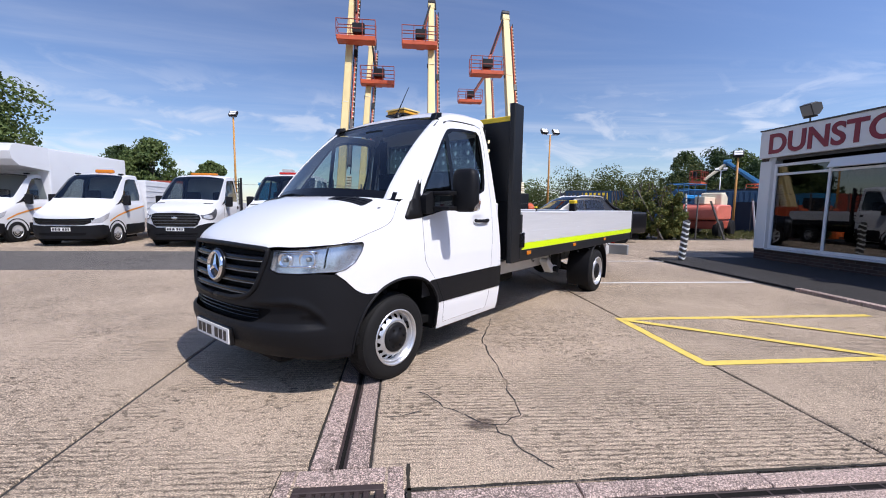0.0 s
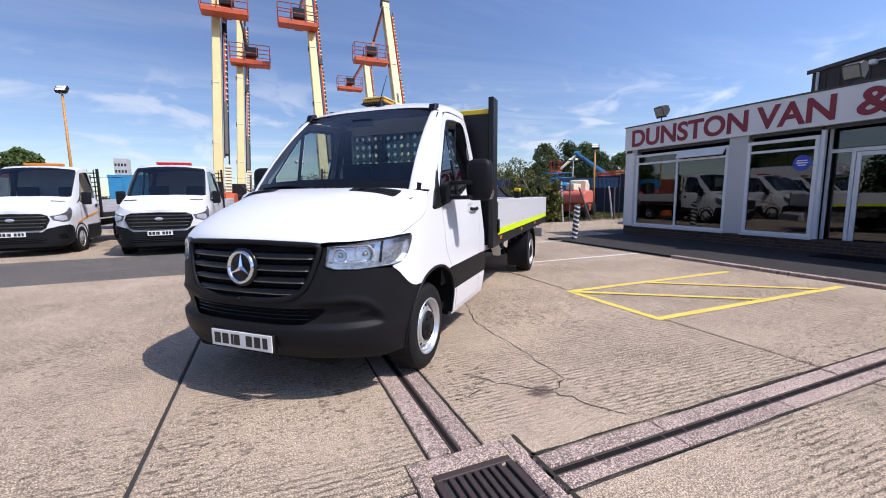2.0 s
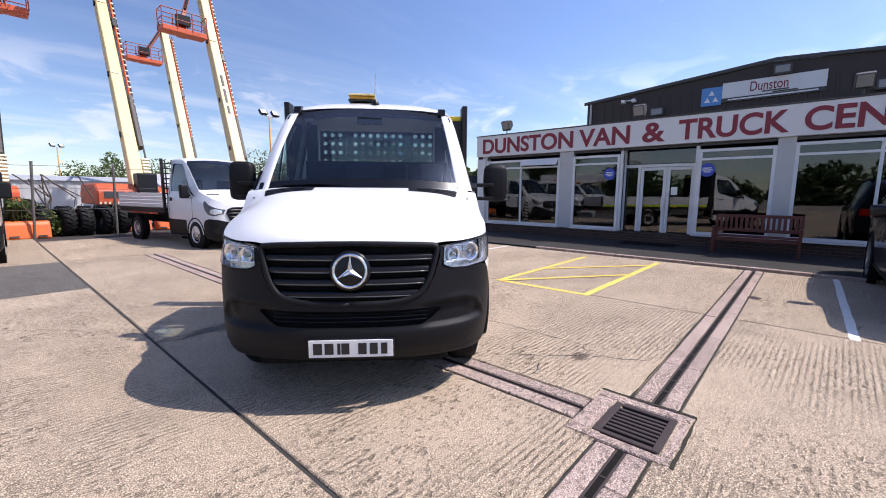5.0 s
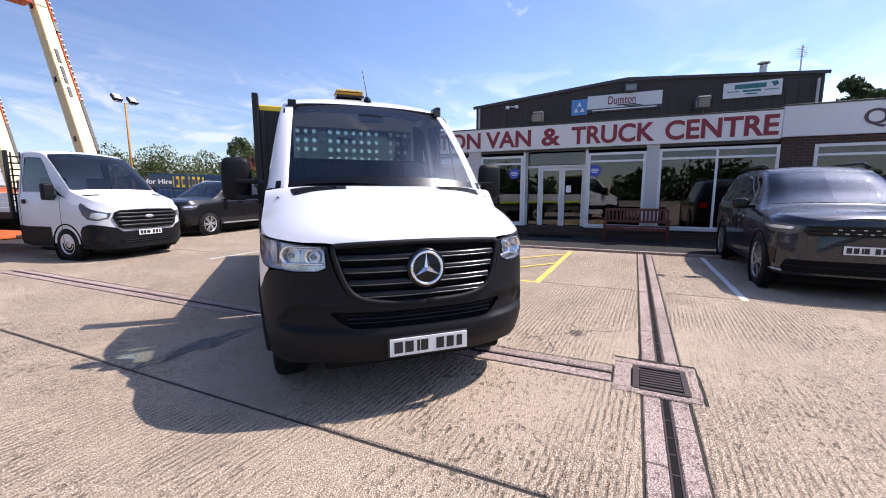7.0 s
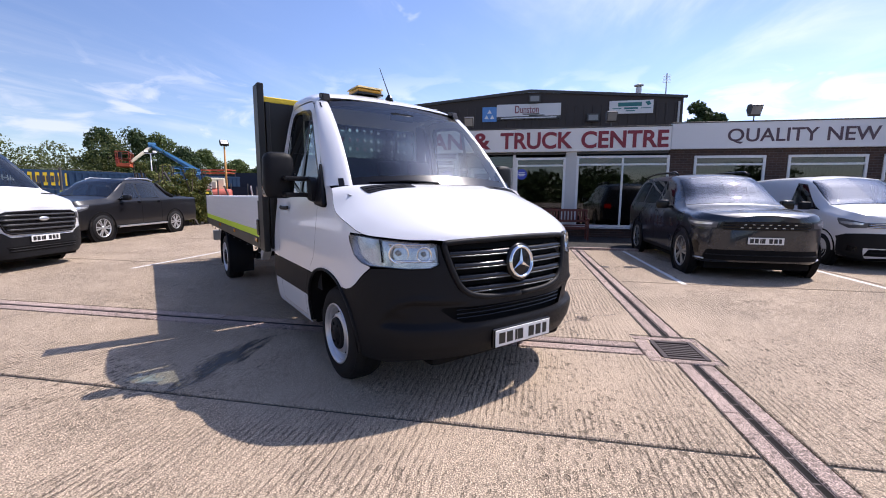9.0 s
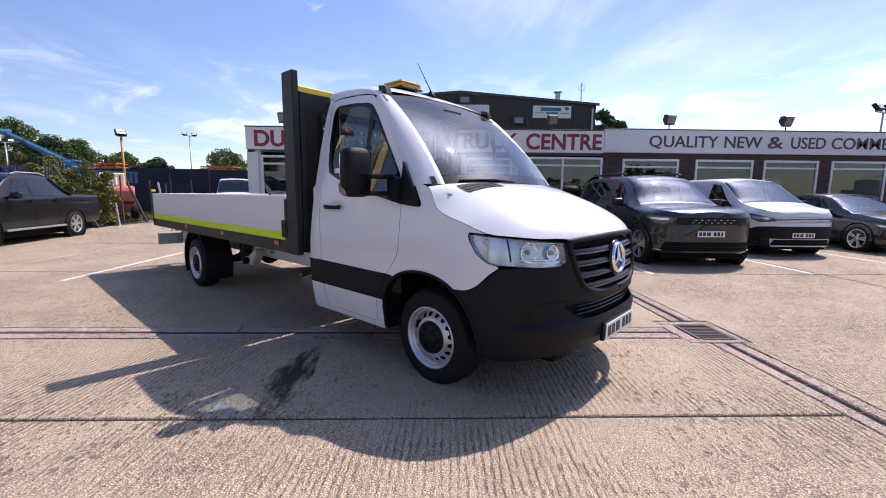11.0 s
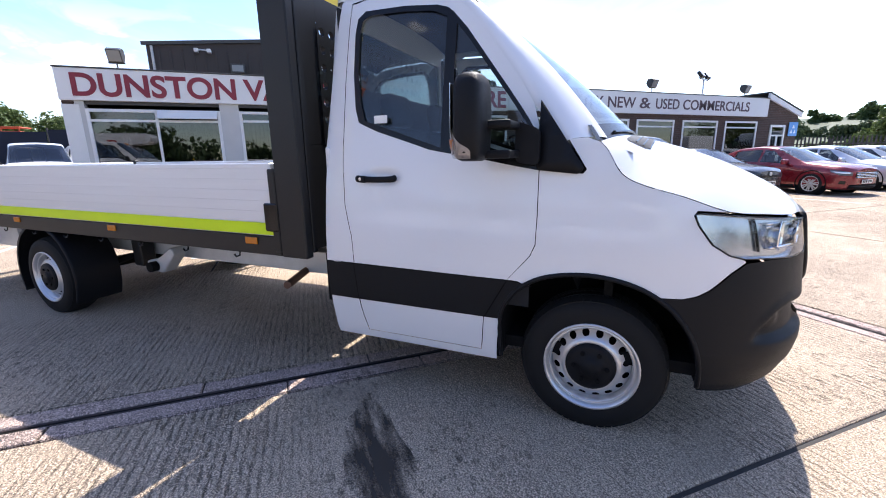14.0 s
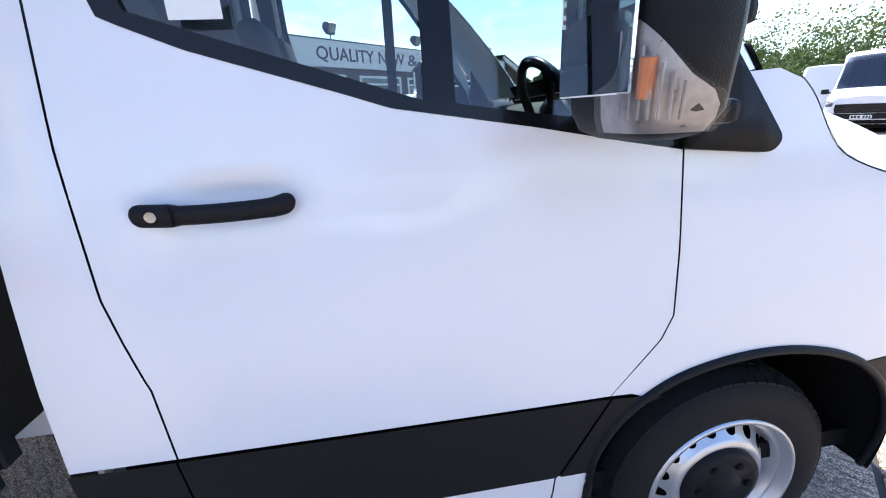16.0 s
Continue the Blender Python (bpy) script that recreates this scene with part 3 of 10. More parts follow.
def soak(name, col, rough, scale, lo, hi):
    """A film with ragged, broken cover over whatever lies under it."""
    m, n, l, p = nodes_of(name)
    g, mp, t, r, tr, mx = n.new("ShaderNodeTexCoord"), n.new("ShaderNodeMapping"), n.new("ShaderNodeTexNoise"), n.new("ShaderNodeMapRange"), n.new("ShaderNodeBsdfTransparent"), n.new("ShaderNodeMixShader")
    uvd, sp = n.new("ShaderNodeVectorMath"), n.new("ShaderNodeMath")
    mp.inputs["Scale"].default_value = (2, 9, 1)
    t.inputs["Scale"].default_value, t.inputs["Detail"].default_value = scale, 6
    l.new(g.outputs["Object"], mp.inputs[0]), l.new(mp.outputs[0], t.inputs["Vector"])
    mp2 = n.new("ShaderNodeMapping")
    mp2.inputs["Location"].default_value, mp2.inputs["Scale"].default_value = (-1, -1, 0), (2, 2, 0)
    l.new(g.outputs["Generated"], mp2.inputs[0])
    uvd.operation = "LENGTH"
    l.new(mp2.outputs[0], uvd.inputs[0])
    sp.operation = "MULTIPLY_ADD"
    sp.inputs[1].default_value, sp.inputs[2].default_value = -0.32, 0.22
    l.new(uvd.outputs["Value"], sp.inputs[0])
    ad = n.new("ShaderNodeMath")
    l.new(t.outputs[0], ad.inputs[0]), l.new(sp.outputs[0], ad.inputs[1])
    r.inputs[1].default_value, r.inputs[2].default_value, r.inputs[4].default_value = lo, hi, 0.85
    l.new(ad.outputs[0], r.inputs[0])
    p.inputs["Base Color"].default_value, p.inputs["Roughness"].default_value = (*col, 1), rough
    l.new(r.outputs[0], mx.inputs[0]), l.new(tr.outputs[0], mx.inputs[1]), l.new(p.outputs[0], mx.inputs[2])
    l.new(mx.outputs[0], n["Material Output"].inputs[0])
    return m


OIL = soak("oil_film", (0.035, 0.028, 0.024), 0.45, 2.4, 0.38, 0.66)
# pale film puts sunlight through the cab windows into the ground colour
SUN_FILM = soak("pale_sun_film", (0.50, 0.50, 0.42), 0.9, 3.0, 0.40, 0.85)
blot("oil_stain", -1.40, 5.62, 0.50, 0.17, OIL, "dark oil stain soaked into the concrete", seed=3, rough=0.35)
blot("pale_patch", -1.86, 5.95, 0.075, 0.22, SUN_FILM, "pale patch of cab window sunlight painted on the concrete", seed=4, rough=0.4)
blot("pothole", 0.38, 2.53, 0.13, 0.06, soak("worn_hollow", (0.10, 0.075, 0.06), 0.9, 5.0, 0.36, 0.66), "small dark pothole worn into the concrete", seed=6, rough=0.6)
blot("iron_lid", 4.04, 1.60, 0.10, 0.08, IRON, "small dark iron lid beside the drain channel", seed=2, rough=0.15)


def crack(pts, width, seed):
    r = random.Random(seed)
    rows = []
    pts = [Vector(q) for q in pts]
    for a, b in zip(pts, pts[1:]):
        n = max(3, int((b - a).length / 0.07))
        s = Vector((-(b - a).y, (b - a).x)).normalized()
        for i in range(n):
            c = a + (b - a) * i / n + s * r.uniform(-0.022, 0.022)
            w = width * r.uniform(0.25, 1.0)
            rows.append([(*(c + s * w), 0.003), (*(c - s * w), 0.003)])
    return tagged(part("crack", loft(rows), BITUMEN), "thin dark crack wandering across the concrete", "crack")


crack([(0.02, 3.02), (0.22, 2.72), (0.46, 2.50), (0.62, 2.18), (0.74, 2.02)], 0.009, 1)
crack([(0.46, 2.50), (0.68, 2.62), (0.70, 3.3), (0.72, 4.2), (1.02, 5.0)], 0.007, 2)
crack([(0.02, 2.72), (-0.28, 2.62)], 0.008, 3)
MOSS = mat("mossy_dirt", (0.026, 0.022, 0.014), 0.95, var=0.5, scale=18, bump=0.5, bscale=90)


def ragged(pts, width, seed, label):
    """A broken joint filled with dirt and moss, its rim crumbled unevenly."""
    r = random.Random(seed)
    rows = []
    (ax, ay), (bx, by) = pts
    d = Vector((bx - ax, by - ay))
    t, side = d.normalized(), Vector((-d.y, d.x)).normalized()
    n = int(d.length / 0.035)
    w0 = w1 = width
    for i in range(n + 1):
        w0 = max(-0.2 * width, min(width * 1.8, w0 + r.uniform(-0.5, 0.47) * width))
        w1 = max(-0.2 * width, min(width * 1.8, w1 + r.uniform(-0.5, 0.47) * width))
        c = Vector((ax, ay)) + d * i / n
        rows.append([(*(c + side * max(w0, 0.001)), 0.0052), (*(c - side * max(w1, 0.001)), 0.0052)])
    return tagged(part("broken_joint", loft(rows), MOSS), label, "joint")


for k, (a, b, w) in enumerate((((-6.6, CH_Y0 - 0.006), (-0.74, CH_Y0 - 0.006), 0.009), ((-6.6, CH_Y1 + 0.006), (-0.74, CH_Y1 + 0.006), 0.006), ((-0.10, CH_Y0 - 0.006), (6.6, CH_Y0 - 0.006), 0.006), ((-0.10, CH_Y1 + 0.008), (6.6, CH_Y1 + 0.008), 0.012), ((-0.09, 1.56), (-0.09, 2.16), 0.018), ((-0.74, 1.563), (-0.09, 1.563), 0.014), ((DR_X1 + 0.006, 2.2), (DR_X1 + 0.006, 12.2), 0.006), ((DR_X0 - 0.006, 2.2), (DR_X0 - 0.006, 12.2), 0.005), ((-0.74, 1.60), (-0.74, 2.15), 0.008))):
    ragged((a, b), w * 0.6, 20 + k, "dark mossy broken joint beside the drain edging")
crack([(2.68, 1.2), (2.9, 0.7), (3.4, 0.55)], 0.006, 4)

# ---- showroom ----
FXB = 9.81


def brick_mat():
    m, n, l, p = nodes_of("dark_brown_brick")
    tc, mp, br = n.new("ShaderNodeNewGeometry"), n.new("ShaderNodeMapping"), n.new("ShaderNodeTexBrick")
    sx = n.new("ShaderNodeSeparateXYZ")
    cx = n.new("ShaderNodeCombineXYZ")
    ad = n.new("ShaderNodeMath")
    l.new(tc.outputs["Position"], sx.inputs[0])
    l.new(sx.outputs[0], ad.inputs[0]), l.new(sx.outputs[1], ad.inputs[1])
    l.new(ad.outputs[0], cx.inputs[0]), l.new(sx.outputs[2], cx.inputs[1])
    l.new(cx.outputs[0], br.inputs["Vector"])
    br.inputs["Scale"].default_value = 1.0
    br.inputs["Brick Width"].default_value, br.inputs["Row Height"].default_value, br.inputs["Mortar Size"].default_value = 0.225, 0.075, 0.006
    br.inputs["Color1"].default_value, br.inputs["Color2"].default_value, br.inputs["Mortar"].default_value = (0.075, 0.040, 0.028, 1), (0.045, 0.026, 0.020, 1), (0.10, 0.085, 0.075, 1)
    l.new(br.outputs["Color"], p.inputs["Base Color"])
    p.inputs["Roughness"].default_value = 0.85
    bn = n.new("ShaderNodeBump")
    bn.inputs["Strength"].default_value, bn.inputs["Distance"].default_value, bn.invert = 0.6, 0.006, True
    l.new(br.outputs["Fac"], bn.inputs["Height"]), l.new(bn.outputs[0], p.inputs["Normal"])
    return m


BRICK = brick_mat()
UPVC = mat("white_upvc", (0.70, 0.70, 0.69), 0.4, var=0.06, scale=4)
PIER = mat("pale_grey_pier", (0.50, 0.50, 0.49), 0.6, var=0.08, scale=3)
SIGNW = mat("white_sign_board", (0.72, 0.71, 0.70), 0.45, var=0.06, scale=1.2)
SIGNG = mat("grey_white_sign_board", (0.66, 0.66, 0.67), 0.45, var=0.06, scale=1.2)
MAROON = mat("maroon_letters", (0.22, 0.012, 0.028), 0.4, var=0.08)
PLUM = mat("dark_plum_letters", (0.075, 0.040, 0.055), 0.4, var=0.08)
CLAD = mat("dark_brown_cladding", (0.038, 0.028, 0.024), 0.6, var=0.15, stretch=(1, 14, 0.4), scale=2, bump=0.3, bscale=6)
ROOFF = mat("roof_felt", (0.06, 0.06, 0.06), 0.9, var=0.2)
SHOPG = glass_mat("showroom_glass", (0.42, 0.45, 0.45), 0.62)
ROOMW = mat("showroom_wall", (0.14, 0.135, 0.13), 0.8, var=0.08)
ROOMF = mat("showroom_carpet", (0.05, 0.06, 0.09), 0.95, var=0.2)
BLUES = mat("royal_blue_vinyl", (0.03, 0.06, 0.42), 0.4, var=0.05)
BLIND = mat("vertical_blind", (0.30, 0.30, 0.29), 0.8, var=0.08)
BENCHW = mat("maroon_stained_timber", (0.10, 0.022, 0.016), 0.5, var=0.3, stretch=(4, 0.6, 4), scale=6, bump=0.2)
LAMPB = mat("dark_lamp_housing", (0.05, 0.048, 0.045), 0.5, var=0.2)
LAMPG = mat("lamp_glass_face", (0.26, 0.26, 0.25), 0.15, var=0.1)

showroom = thing("showroom_building", "single storey dark brick showroom with white framed windows", "building")
XW = FXB + 0.10


def wall(y0, y1, z0, z1, x0=XW, x1=XW + 0.24, material=None):
    return part("wall", box(x0, x1, y0, y1, z0, z1), material or BRICK, showroom)


wall(-1.30, 10.55, -0.1, 0.33, XW - 0.03)                      # low plinth is cut by the porch below
wall(6.97, 7.43, 0.33, 2.86, XW - 0.02, XW + 0.2, PIER)
wall(1.50, 1.84, 0.33, 2.86, XW - 0.02, XW + 0.2, PIER)
wall(10.36, 10.55, 0.33, 2.86, XW - 0.02, XW + 0.2, PIER)
wall(-2.0, -1.30, -0.1, 2.86)
QW = ((-3.98, -2.0), (-6.62, -4.57), (-8.96, -7.0), (-11.44, -9.42), (-13.93, -11.9))
wall(-14.5, -2.0, -0.1, 0.95), wall(-14.5, -2.0, 2.63, 2.86)
prev = -2.0
for a, b in QW:
    if prev - b > 0.01:
        wall(b, prev, 0.95, 2.63)
    prev = a
wall(-14.5, prev, 0.95, 2.63)
# far side and back walls, floor, ceiling and roof
part("wall", box(XW, 22, 10.56, 10.80, -0.1, 3.40), BRICK, showroom)
part("wall", box(XW + 0.24, 22, -14.74, -14.5, -0.1, 3.40), BRICK, showroom)
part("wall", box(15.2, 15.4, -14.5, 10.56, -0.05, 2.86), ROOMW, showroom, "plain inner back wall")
part("floor", box(XW + 0.24, 15.2, -14.5, 10.56, -0.05, 0.06), ROOMF, showroom, "dark blue showroom carpet")
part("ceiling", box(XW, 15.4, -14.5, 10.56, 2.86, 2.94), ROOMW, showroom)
part("roof", box(FXB + 0.16, 22, -14.6, 10.75, 3.38, 3.46), ROOFF, showroom, "flat felted roof")


def frame_rect(owner, name, x0, x1, y0, y1, z0, z1, w, material):
    """Four frame bars round an opening in a wall along y."""
    part(name, box(x0, x1, y0, y0 + w, z0, z1, 0.004, 1), material, owner)
    part(name, box(x0, x1, y1 - w, y1, z0, z1, 0.004, 1), material, owner)
    part(name, box(x0, x1, y0 + w, y1 - w, z0, z0 + w, 0.004, 1), material, owner)
    part(name, box(x0, x1, y0 + w, y1 - w, z1 - w, z1, 0.004, 1), material, owner)


def window(y0, y1, z0, z1, mull=(), trans=None, w=0.075, blinds=False, sill=True):
    ob = part("window", box(XW - 0.012, XW - 0.006, y0 + 0.02, y1 - 0.02, z0 - 0.012, z0 - 0.004), UPVC, showroom)
    frame_rect(ob, "window_frame", XW - 0.03, XW + 0.05, y0, y1, z0, z1, w, UPVC)
    cols = [y0 + w, *mull, y1 - w]
    for c in mull:
        part("mullion", box(XW - 0.025, XW + 0.045, c - 0.03, c + 0.03, z0 + w, z1 - w, 0.004, 1), UPVC, ob)
    levels = [(z0 + w, z1 - w)]
    if trans:
        levels = [(z0 + w, trans - 0.03), (trans + 0.03, z1 - w)]
    for a, b in zip(cols, cols[1:]):
        a, b = a + (0.03 if a in mull else 0), b - (0.03 if b in mull else 0)
        if trans:
            part("transom", box(XW - 0.025, XW + 0.045, a, b, trans - 0.03, trans + 0.03, 0.004, 1), UPVC, ob)
        for lo, hi in levels:
            pane = part("pane", box(XW + 0.006, XW + 0.012, a, b, lo, hi), SHOPG, ob)
            pane.visible_shadow = False
    if sill:
        part("window_sill", box(XW - 0.09, XW + 0.02, y0 - 0.03, y1 + 0.03, z0 - 0.045, z0 - 0.015, 0.006, 1), UPVC, ob)
    if blinds:
        n = int((y1 - y0 - 0.2) / 0.105)
        for i in range(n):
            y = y0 + 0.12 + i * 0.105
            own = box(-0.004, 0.004, -0.045, 0.045, z0 + 0.12, (trans or z1) - 0.06)
            bmesh.ops.transform(own, matrix=pose(XW + 0.2, y, 0, 0, 0, 48), verts=own.verts)
            part("blind_slat", own, BLIND, ob)
    return ob


window(7.43, 10.36, 0.36, 2.62, (8.90,), 2.34, blinds=True)
window(5.50, 6.97, 0.36, 2.62, (), 2.36, blinds=True)
window(1.84, 3.46, 0.36, 2.62, (), 2.36)
window(-1.30, 1.50, 0.36, 2.66, (0.08,), 2.38)
for i, (a, b) in enumerate(QW):
    window(a, b, 0.95, 2.63, (), 2.36, blinds=(i in (0, 1)))
# open top light, tilted outwards
tl = box(-0.012, 0.012, 7.50, 8.86, -0.24, 0.0)
bmesh.ops.transform(tl, matrix=pose(XW - 0.03, 0, 2.60, 0, 32, 0), verts=tl.verts)
part("top_light", tl, UPVC, showroom, "open white top-hung window light")

# porch with double doors, set back
porch = part("porch", box(XW, XW + 0.62, 3.46, 5.50, 0.02, 0.14, 0.01, 1), PAVE, showroom, "low dark entrance step")
part("wall", box(XW + 0.02, XW + 0.10, 5.42, 5.50, 0.14, 2.86), UPVC, showroom)
part("wall", box(XW + 0.02, XW + 0.10, 3.46, 3.54, 0.14, 2.86), UPVC, showroom)
DX = XW + 0.30
part("fanlight", box(DX, DX + 0.006, 3.56, 5.40, 2.32, 2.78), SHOPG, showroom)
frame_rect(porch, "door_frame", DX - 0.04, DX + 0.05, 3.50, 5.46, 0.14, 2.84, 0.06, UPVC)
part("door_head", box(DX - 0.035, DX + 0.045, 3.56, 5.40, 2.22, 2.30, 0.004, 1), UPVC, porch)
part("side_post", box(DX - 0.035, DX + 0.045, 4.98, 5.05, 0.2, 2.22, 0.004, 1), UPVC, porch)
sl = part("side_light", box(DX, DX + 0.006, 5.05, 5.40, 0.2, 2.22), SHOPG, porch)
for y0, y1, hy in ((3.57, 4.265, 4.20), (4.275, 4.97, 4.34)):
    leaf = part("door", box(DX - 0.001, DX + 0.001, y0 + 0.01, y1 - 0.01, 0.19, 0.195), UPVC, showroom, "white framed glass entrance door, closed")
    frame_rect(leaf, "stile", DX - 0.03, DX + 0.03, y0, y1, 0.18, 2.21, 0.085, UPVC)
    gp = part("pane", box(DX - 0.004, DX + 0.004, y0 + 0.085, y1 - 0.085, 0.265, 2.125), SHOPG, leaf)
    part("handle", box(DX - 0.075, DX - 0.055, hy - 0.03, hy + 0.03, 0.98, 1.38, 0.006, 1), UPVC, leaf)
part("notice", box(DX - 0.010, DX - 0.006, 3.98, 4.14, 1.42, 1.64), PLATEW, showroom, "paper notice on the door glass")
part("door_mat", box(XW - 0.75, XW - 0.02, 3.75, 5.15, 0.03, 0.045, 0.004, 1), DARK, showroom, "black rubber door mat")

# blue round stickers on the glass
for y, z in ((5.80, 2.04), (3.25, 2.08)):
    st = lathe([(0.0, 0.0), (0.175, 0.0), (0.175, 0.003), (0.0, 0.003)], 28, pose(XW + 0.004, y, z, 0, -90, 0))
    st = tagged(part("window_sticker", st, BLUES), "round royal blue sticker on the showroom glass", "sticker")
    for k, wd in ((0.05, 0.20), (0.0, 0.24), (-0.05, 0.16)):
        part("text_bar", box(XW - 0.0005, XW + 0.0005, y - wd / 2, y + wd / 2, z + k - 0.012, z + k + 0.012), PLATEW, st).matrix_parent_inverse = Matrix()


def flat_words(text, y_left, y_right, z0, z1, x, material, owner, bold=0.026, depth=0.012):
    """Raised words on a wall that faces -x, stretched to fill the given stretch."""
    ob = words(text, 1.0, material, Matrix.Identity(4), owner, depth=1.0, bold=bold)
    co = np.array([v.co for v in ob.data.vertices])
    lo, hi = co.min(0), co.max(0)
    for v in ob.data.vertices:
        u, w = (v.co.x - lo[0]) / (hi[0] - lo[0]), (v.co.y - lo[1]) / (hi[1] - lo[1])
        d = (v.co.z - lo[2]) / (hi[2] - lo[2])
        v.co = (x - d * depth, y_left + (y_right - y_left) * u, z0 + (z1 - z0) * w)
    ob.data.update()
    return ob


fascia = thing("fascia_sign", "long white fascia board with maroon capital letters above the windows", "sign")
part("board", box(FXB, FXB + 0.16, -1.27, 10.80, 2.80, 3.53, 0.006, 1), SIGNW, fascia)
part("trim", box(FXB - 0.02, FXB + 0.17, -1.27, 10.82, 3.532, 3.565, 0.004, 1), LAMPB, fascia)
part("soffit", box(FXB + 0.165, XW + 0.02, -1.27, 10.7, 2.72, 2.798), LAMPB, fascia)
ZB, ZC, ZT = 2.89, 3.41, 3.46
for word, y0, y1 in (("DUNSTON", 10.51, 6.97), ("VAN", 6.78, 5.24), ("&", 4.90, 4.30), ("TRUCK", 3.98, 1.66), ("CENTRE", 1.40, -1.20)):
    flat_words(word, y0, y1, ZB, ZC + 0.02, FXB - 0.001, MAROON, fascia)
fascia2 = thing("fascia_sign", "long pale grey fascia board with dark plum capital letters", "sign")
part("board", box(FXB, FXB + 0.16, -14.4, -1.28, 2.83, 3.60, 0.006, 1), SIGNG, fascia2)
part("trim", box(FXB - 0.02, FXB + 0.17, -14.42, -1.28, 3.602, 3.635, 0.004, 1), LAMPB, fascia2)
ZB, ZC, ZT = 3.02, 3.38, 3.44
for word, y0, y1, drop in (("Q", -2.84, -3.28, 0.055), ("UALITY", -3.34, -5.24, 0.0), ("NEW", -5.46, -6.78, 0.0), ("&", -6.98, -7.54, 0.0), ("USED", -7.80, -9.03, 0.0), ("COMMERCIALS", -9.24, -13.14, 0.0)):
    flat_words(word, y0, y1, ZB - drop, ZC + 0.03, FXB - 0.001, PLUM, fascia2, bold=0.011)


def floodlight(x, y, z, tilt=25, group="floodlights on the showroom roof"):
    """Boxy flood lamp on a bracket; faces -x, tipped down."""
    f = thing("floodlight", "dark boxed floodlight on a bracket above the fascia", "light", pose(x, y, z), group)
    part("bracket", box(-0.02, 0.02, -0.17, 0.17, -0.02, 0.02, 0.004, 1), LAMPB, f)
    part("stem", rod((0, 0, -0.16), (0, 0, 0.0), 0.018, seg=8), LAMPB, f)
    own = extrude_poly([(-0.13, -0.12), (0.02, -0.15), (0.16, -0.06), (0.16, 0.10), (0.02, 0.17), (-0.13, 0.17)], -0.15, 0.15, "xz", bev=0.008)
    bmesh.ops.transform(own, matrix=pose(0, 0, 0.17, 0, -tilt, 0), verts=own.verts)
    part("housing", own, LAMPB, f)
    own = box(-0.137, -0.131, -0.13, 0.13, -0.10, 0.15)
    bmesh.ops.transform(own, matrix=pose(0, 0, 0.17, 0, -tilt, 0), verts=own.verts)
    part("lens", own, LAMPG, f)
    return f


for y, z in ((9.55, 3.70), (5.05, 3.66), (0.5, 3.72), (-3.55, 3.80), (-7.65, 3.80), (-12.9, 3.80)):
    floodlight(FXB + 0.12, y, z)

# lower gabled end with a doorway
endb = thing("end_extension", "low brick extension with a sloping white verge and a doorway", "building")
own = extrude_poly([(-14.52, -0.1), (-16.75, -0.1), (-16.75, 2.92), (-14.52, 3.62)], FXB + 0.12, 15.0, "yz")
part("wall", own, BRICK, endb)
part("verge", extrude_poly([(-14.42, 3.62), (-16.86, 2.86), (-16.86, 3.06), (-14.42, 3.84)], FXB + 0.02, FXB + 0.11, "yz"), SIGNG, endb)
part("roof", extrude_poly([(-14.42, 3.845), (-16.9, 3.07), (-16.9, 3.12), (-14.42, 3.90)], FXB, 15.1, "yz"), ROOFF, endb)
part("door", box(FXB + 0.095, FXB + 0.115, -15.75, -14.95, 0.0, 2.45, 0.004, 1), SHOPG, endb)
for y0, y1, z0, z1 in ((-15.86, -15.76, 0, 2.5), (-14.94, -14.84, 0, 2.5), (-15.76, -14.94, 2.40, 2.5), (-15.76, -14.94, 2.0, 2.07), (-15.40, -15.30, 0, 2.0)):
    part("door_frame", box(FXB + 0.06, FXB + 0.118, y0, y1, z0, z1, 0.004, 1), UPVC, endb)


def test_sign(x, y, z, s):
    """Blue square board with three white triangles."""
    b = thing("test_centre_sign", "blue square board with three white triangles", "sign")
    part("board", box(x - 0.02, x, y - s / 2, y + s / 2, z - s / 2, z + s / 2, 0.004, 1), mat("sky_blue_sign", (0.10, 0.28, 0.60), 0.4, var=0.05), b)
    for cy, cz in ((0, 0.13), (-0.13, -0.13), (0.13, -0.13)):
        cy, cz, k = cy * s * 1.5, cz * s * 1.4, 0.15 * s
        part("triangle", extrude_poly([(y + cy - k, z + cz - k * 0.8), (y + cy + k, z + cz - k * 0.8), (y + cy, z + cz + k)], x - 0.026, x - 0.022, "yz"), PLATEW, b)
    return b


test_sign(FXB + 0.06, -16.38, 2.32, 0.62)

# tall shed behind
shed = thing("workshop_shed", "tall dark brown clad workshop with a shallow gable behind the showroom", "building")
SXB = 22.0
part("wall", extrude_poly([(-5.68, 0), (11.68, 0), (11.68, 6.78), (2.84, 7.55), (-5.68, 6.95)], SXB, SXB + 14, "yz"), CLAD, shed)
part("verge", extrude_poly([(11.85, 6.74), (2.84, 7.55), (-5.85, 6.93), (-5.85, 7.07), (2.84, 7.71), (11.85, 6.90)], SXB - 0.12, SXB - 0.01, "yz"), LAMPB, shed)
for y in (11.45, -5.45):
    part("downpipe", rod((SXB - 0.06, y, 3.4), (SXB - 0.06, y, 6.75), 0.06, seg=8), PIER, shed)
y = -5.3
while y < 11.5:
    part("cladding_rib", box(SXB - 0.035, SXB - 0.002, y - 0.05, y + 0.05, 3.3, 6.70, 0.01, 1), CLAD, shed)
    y += 0.5
flue = thing("flue", "galvanised chimney flue with a cowl on the shed roof", "chimney")
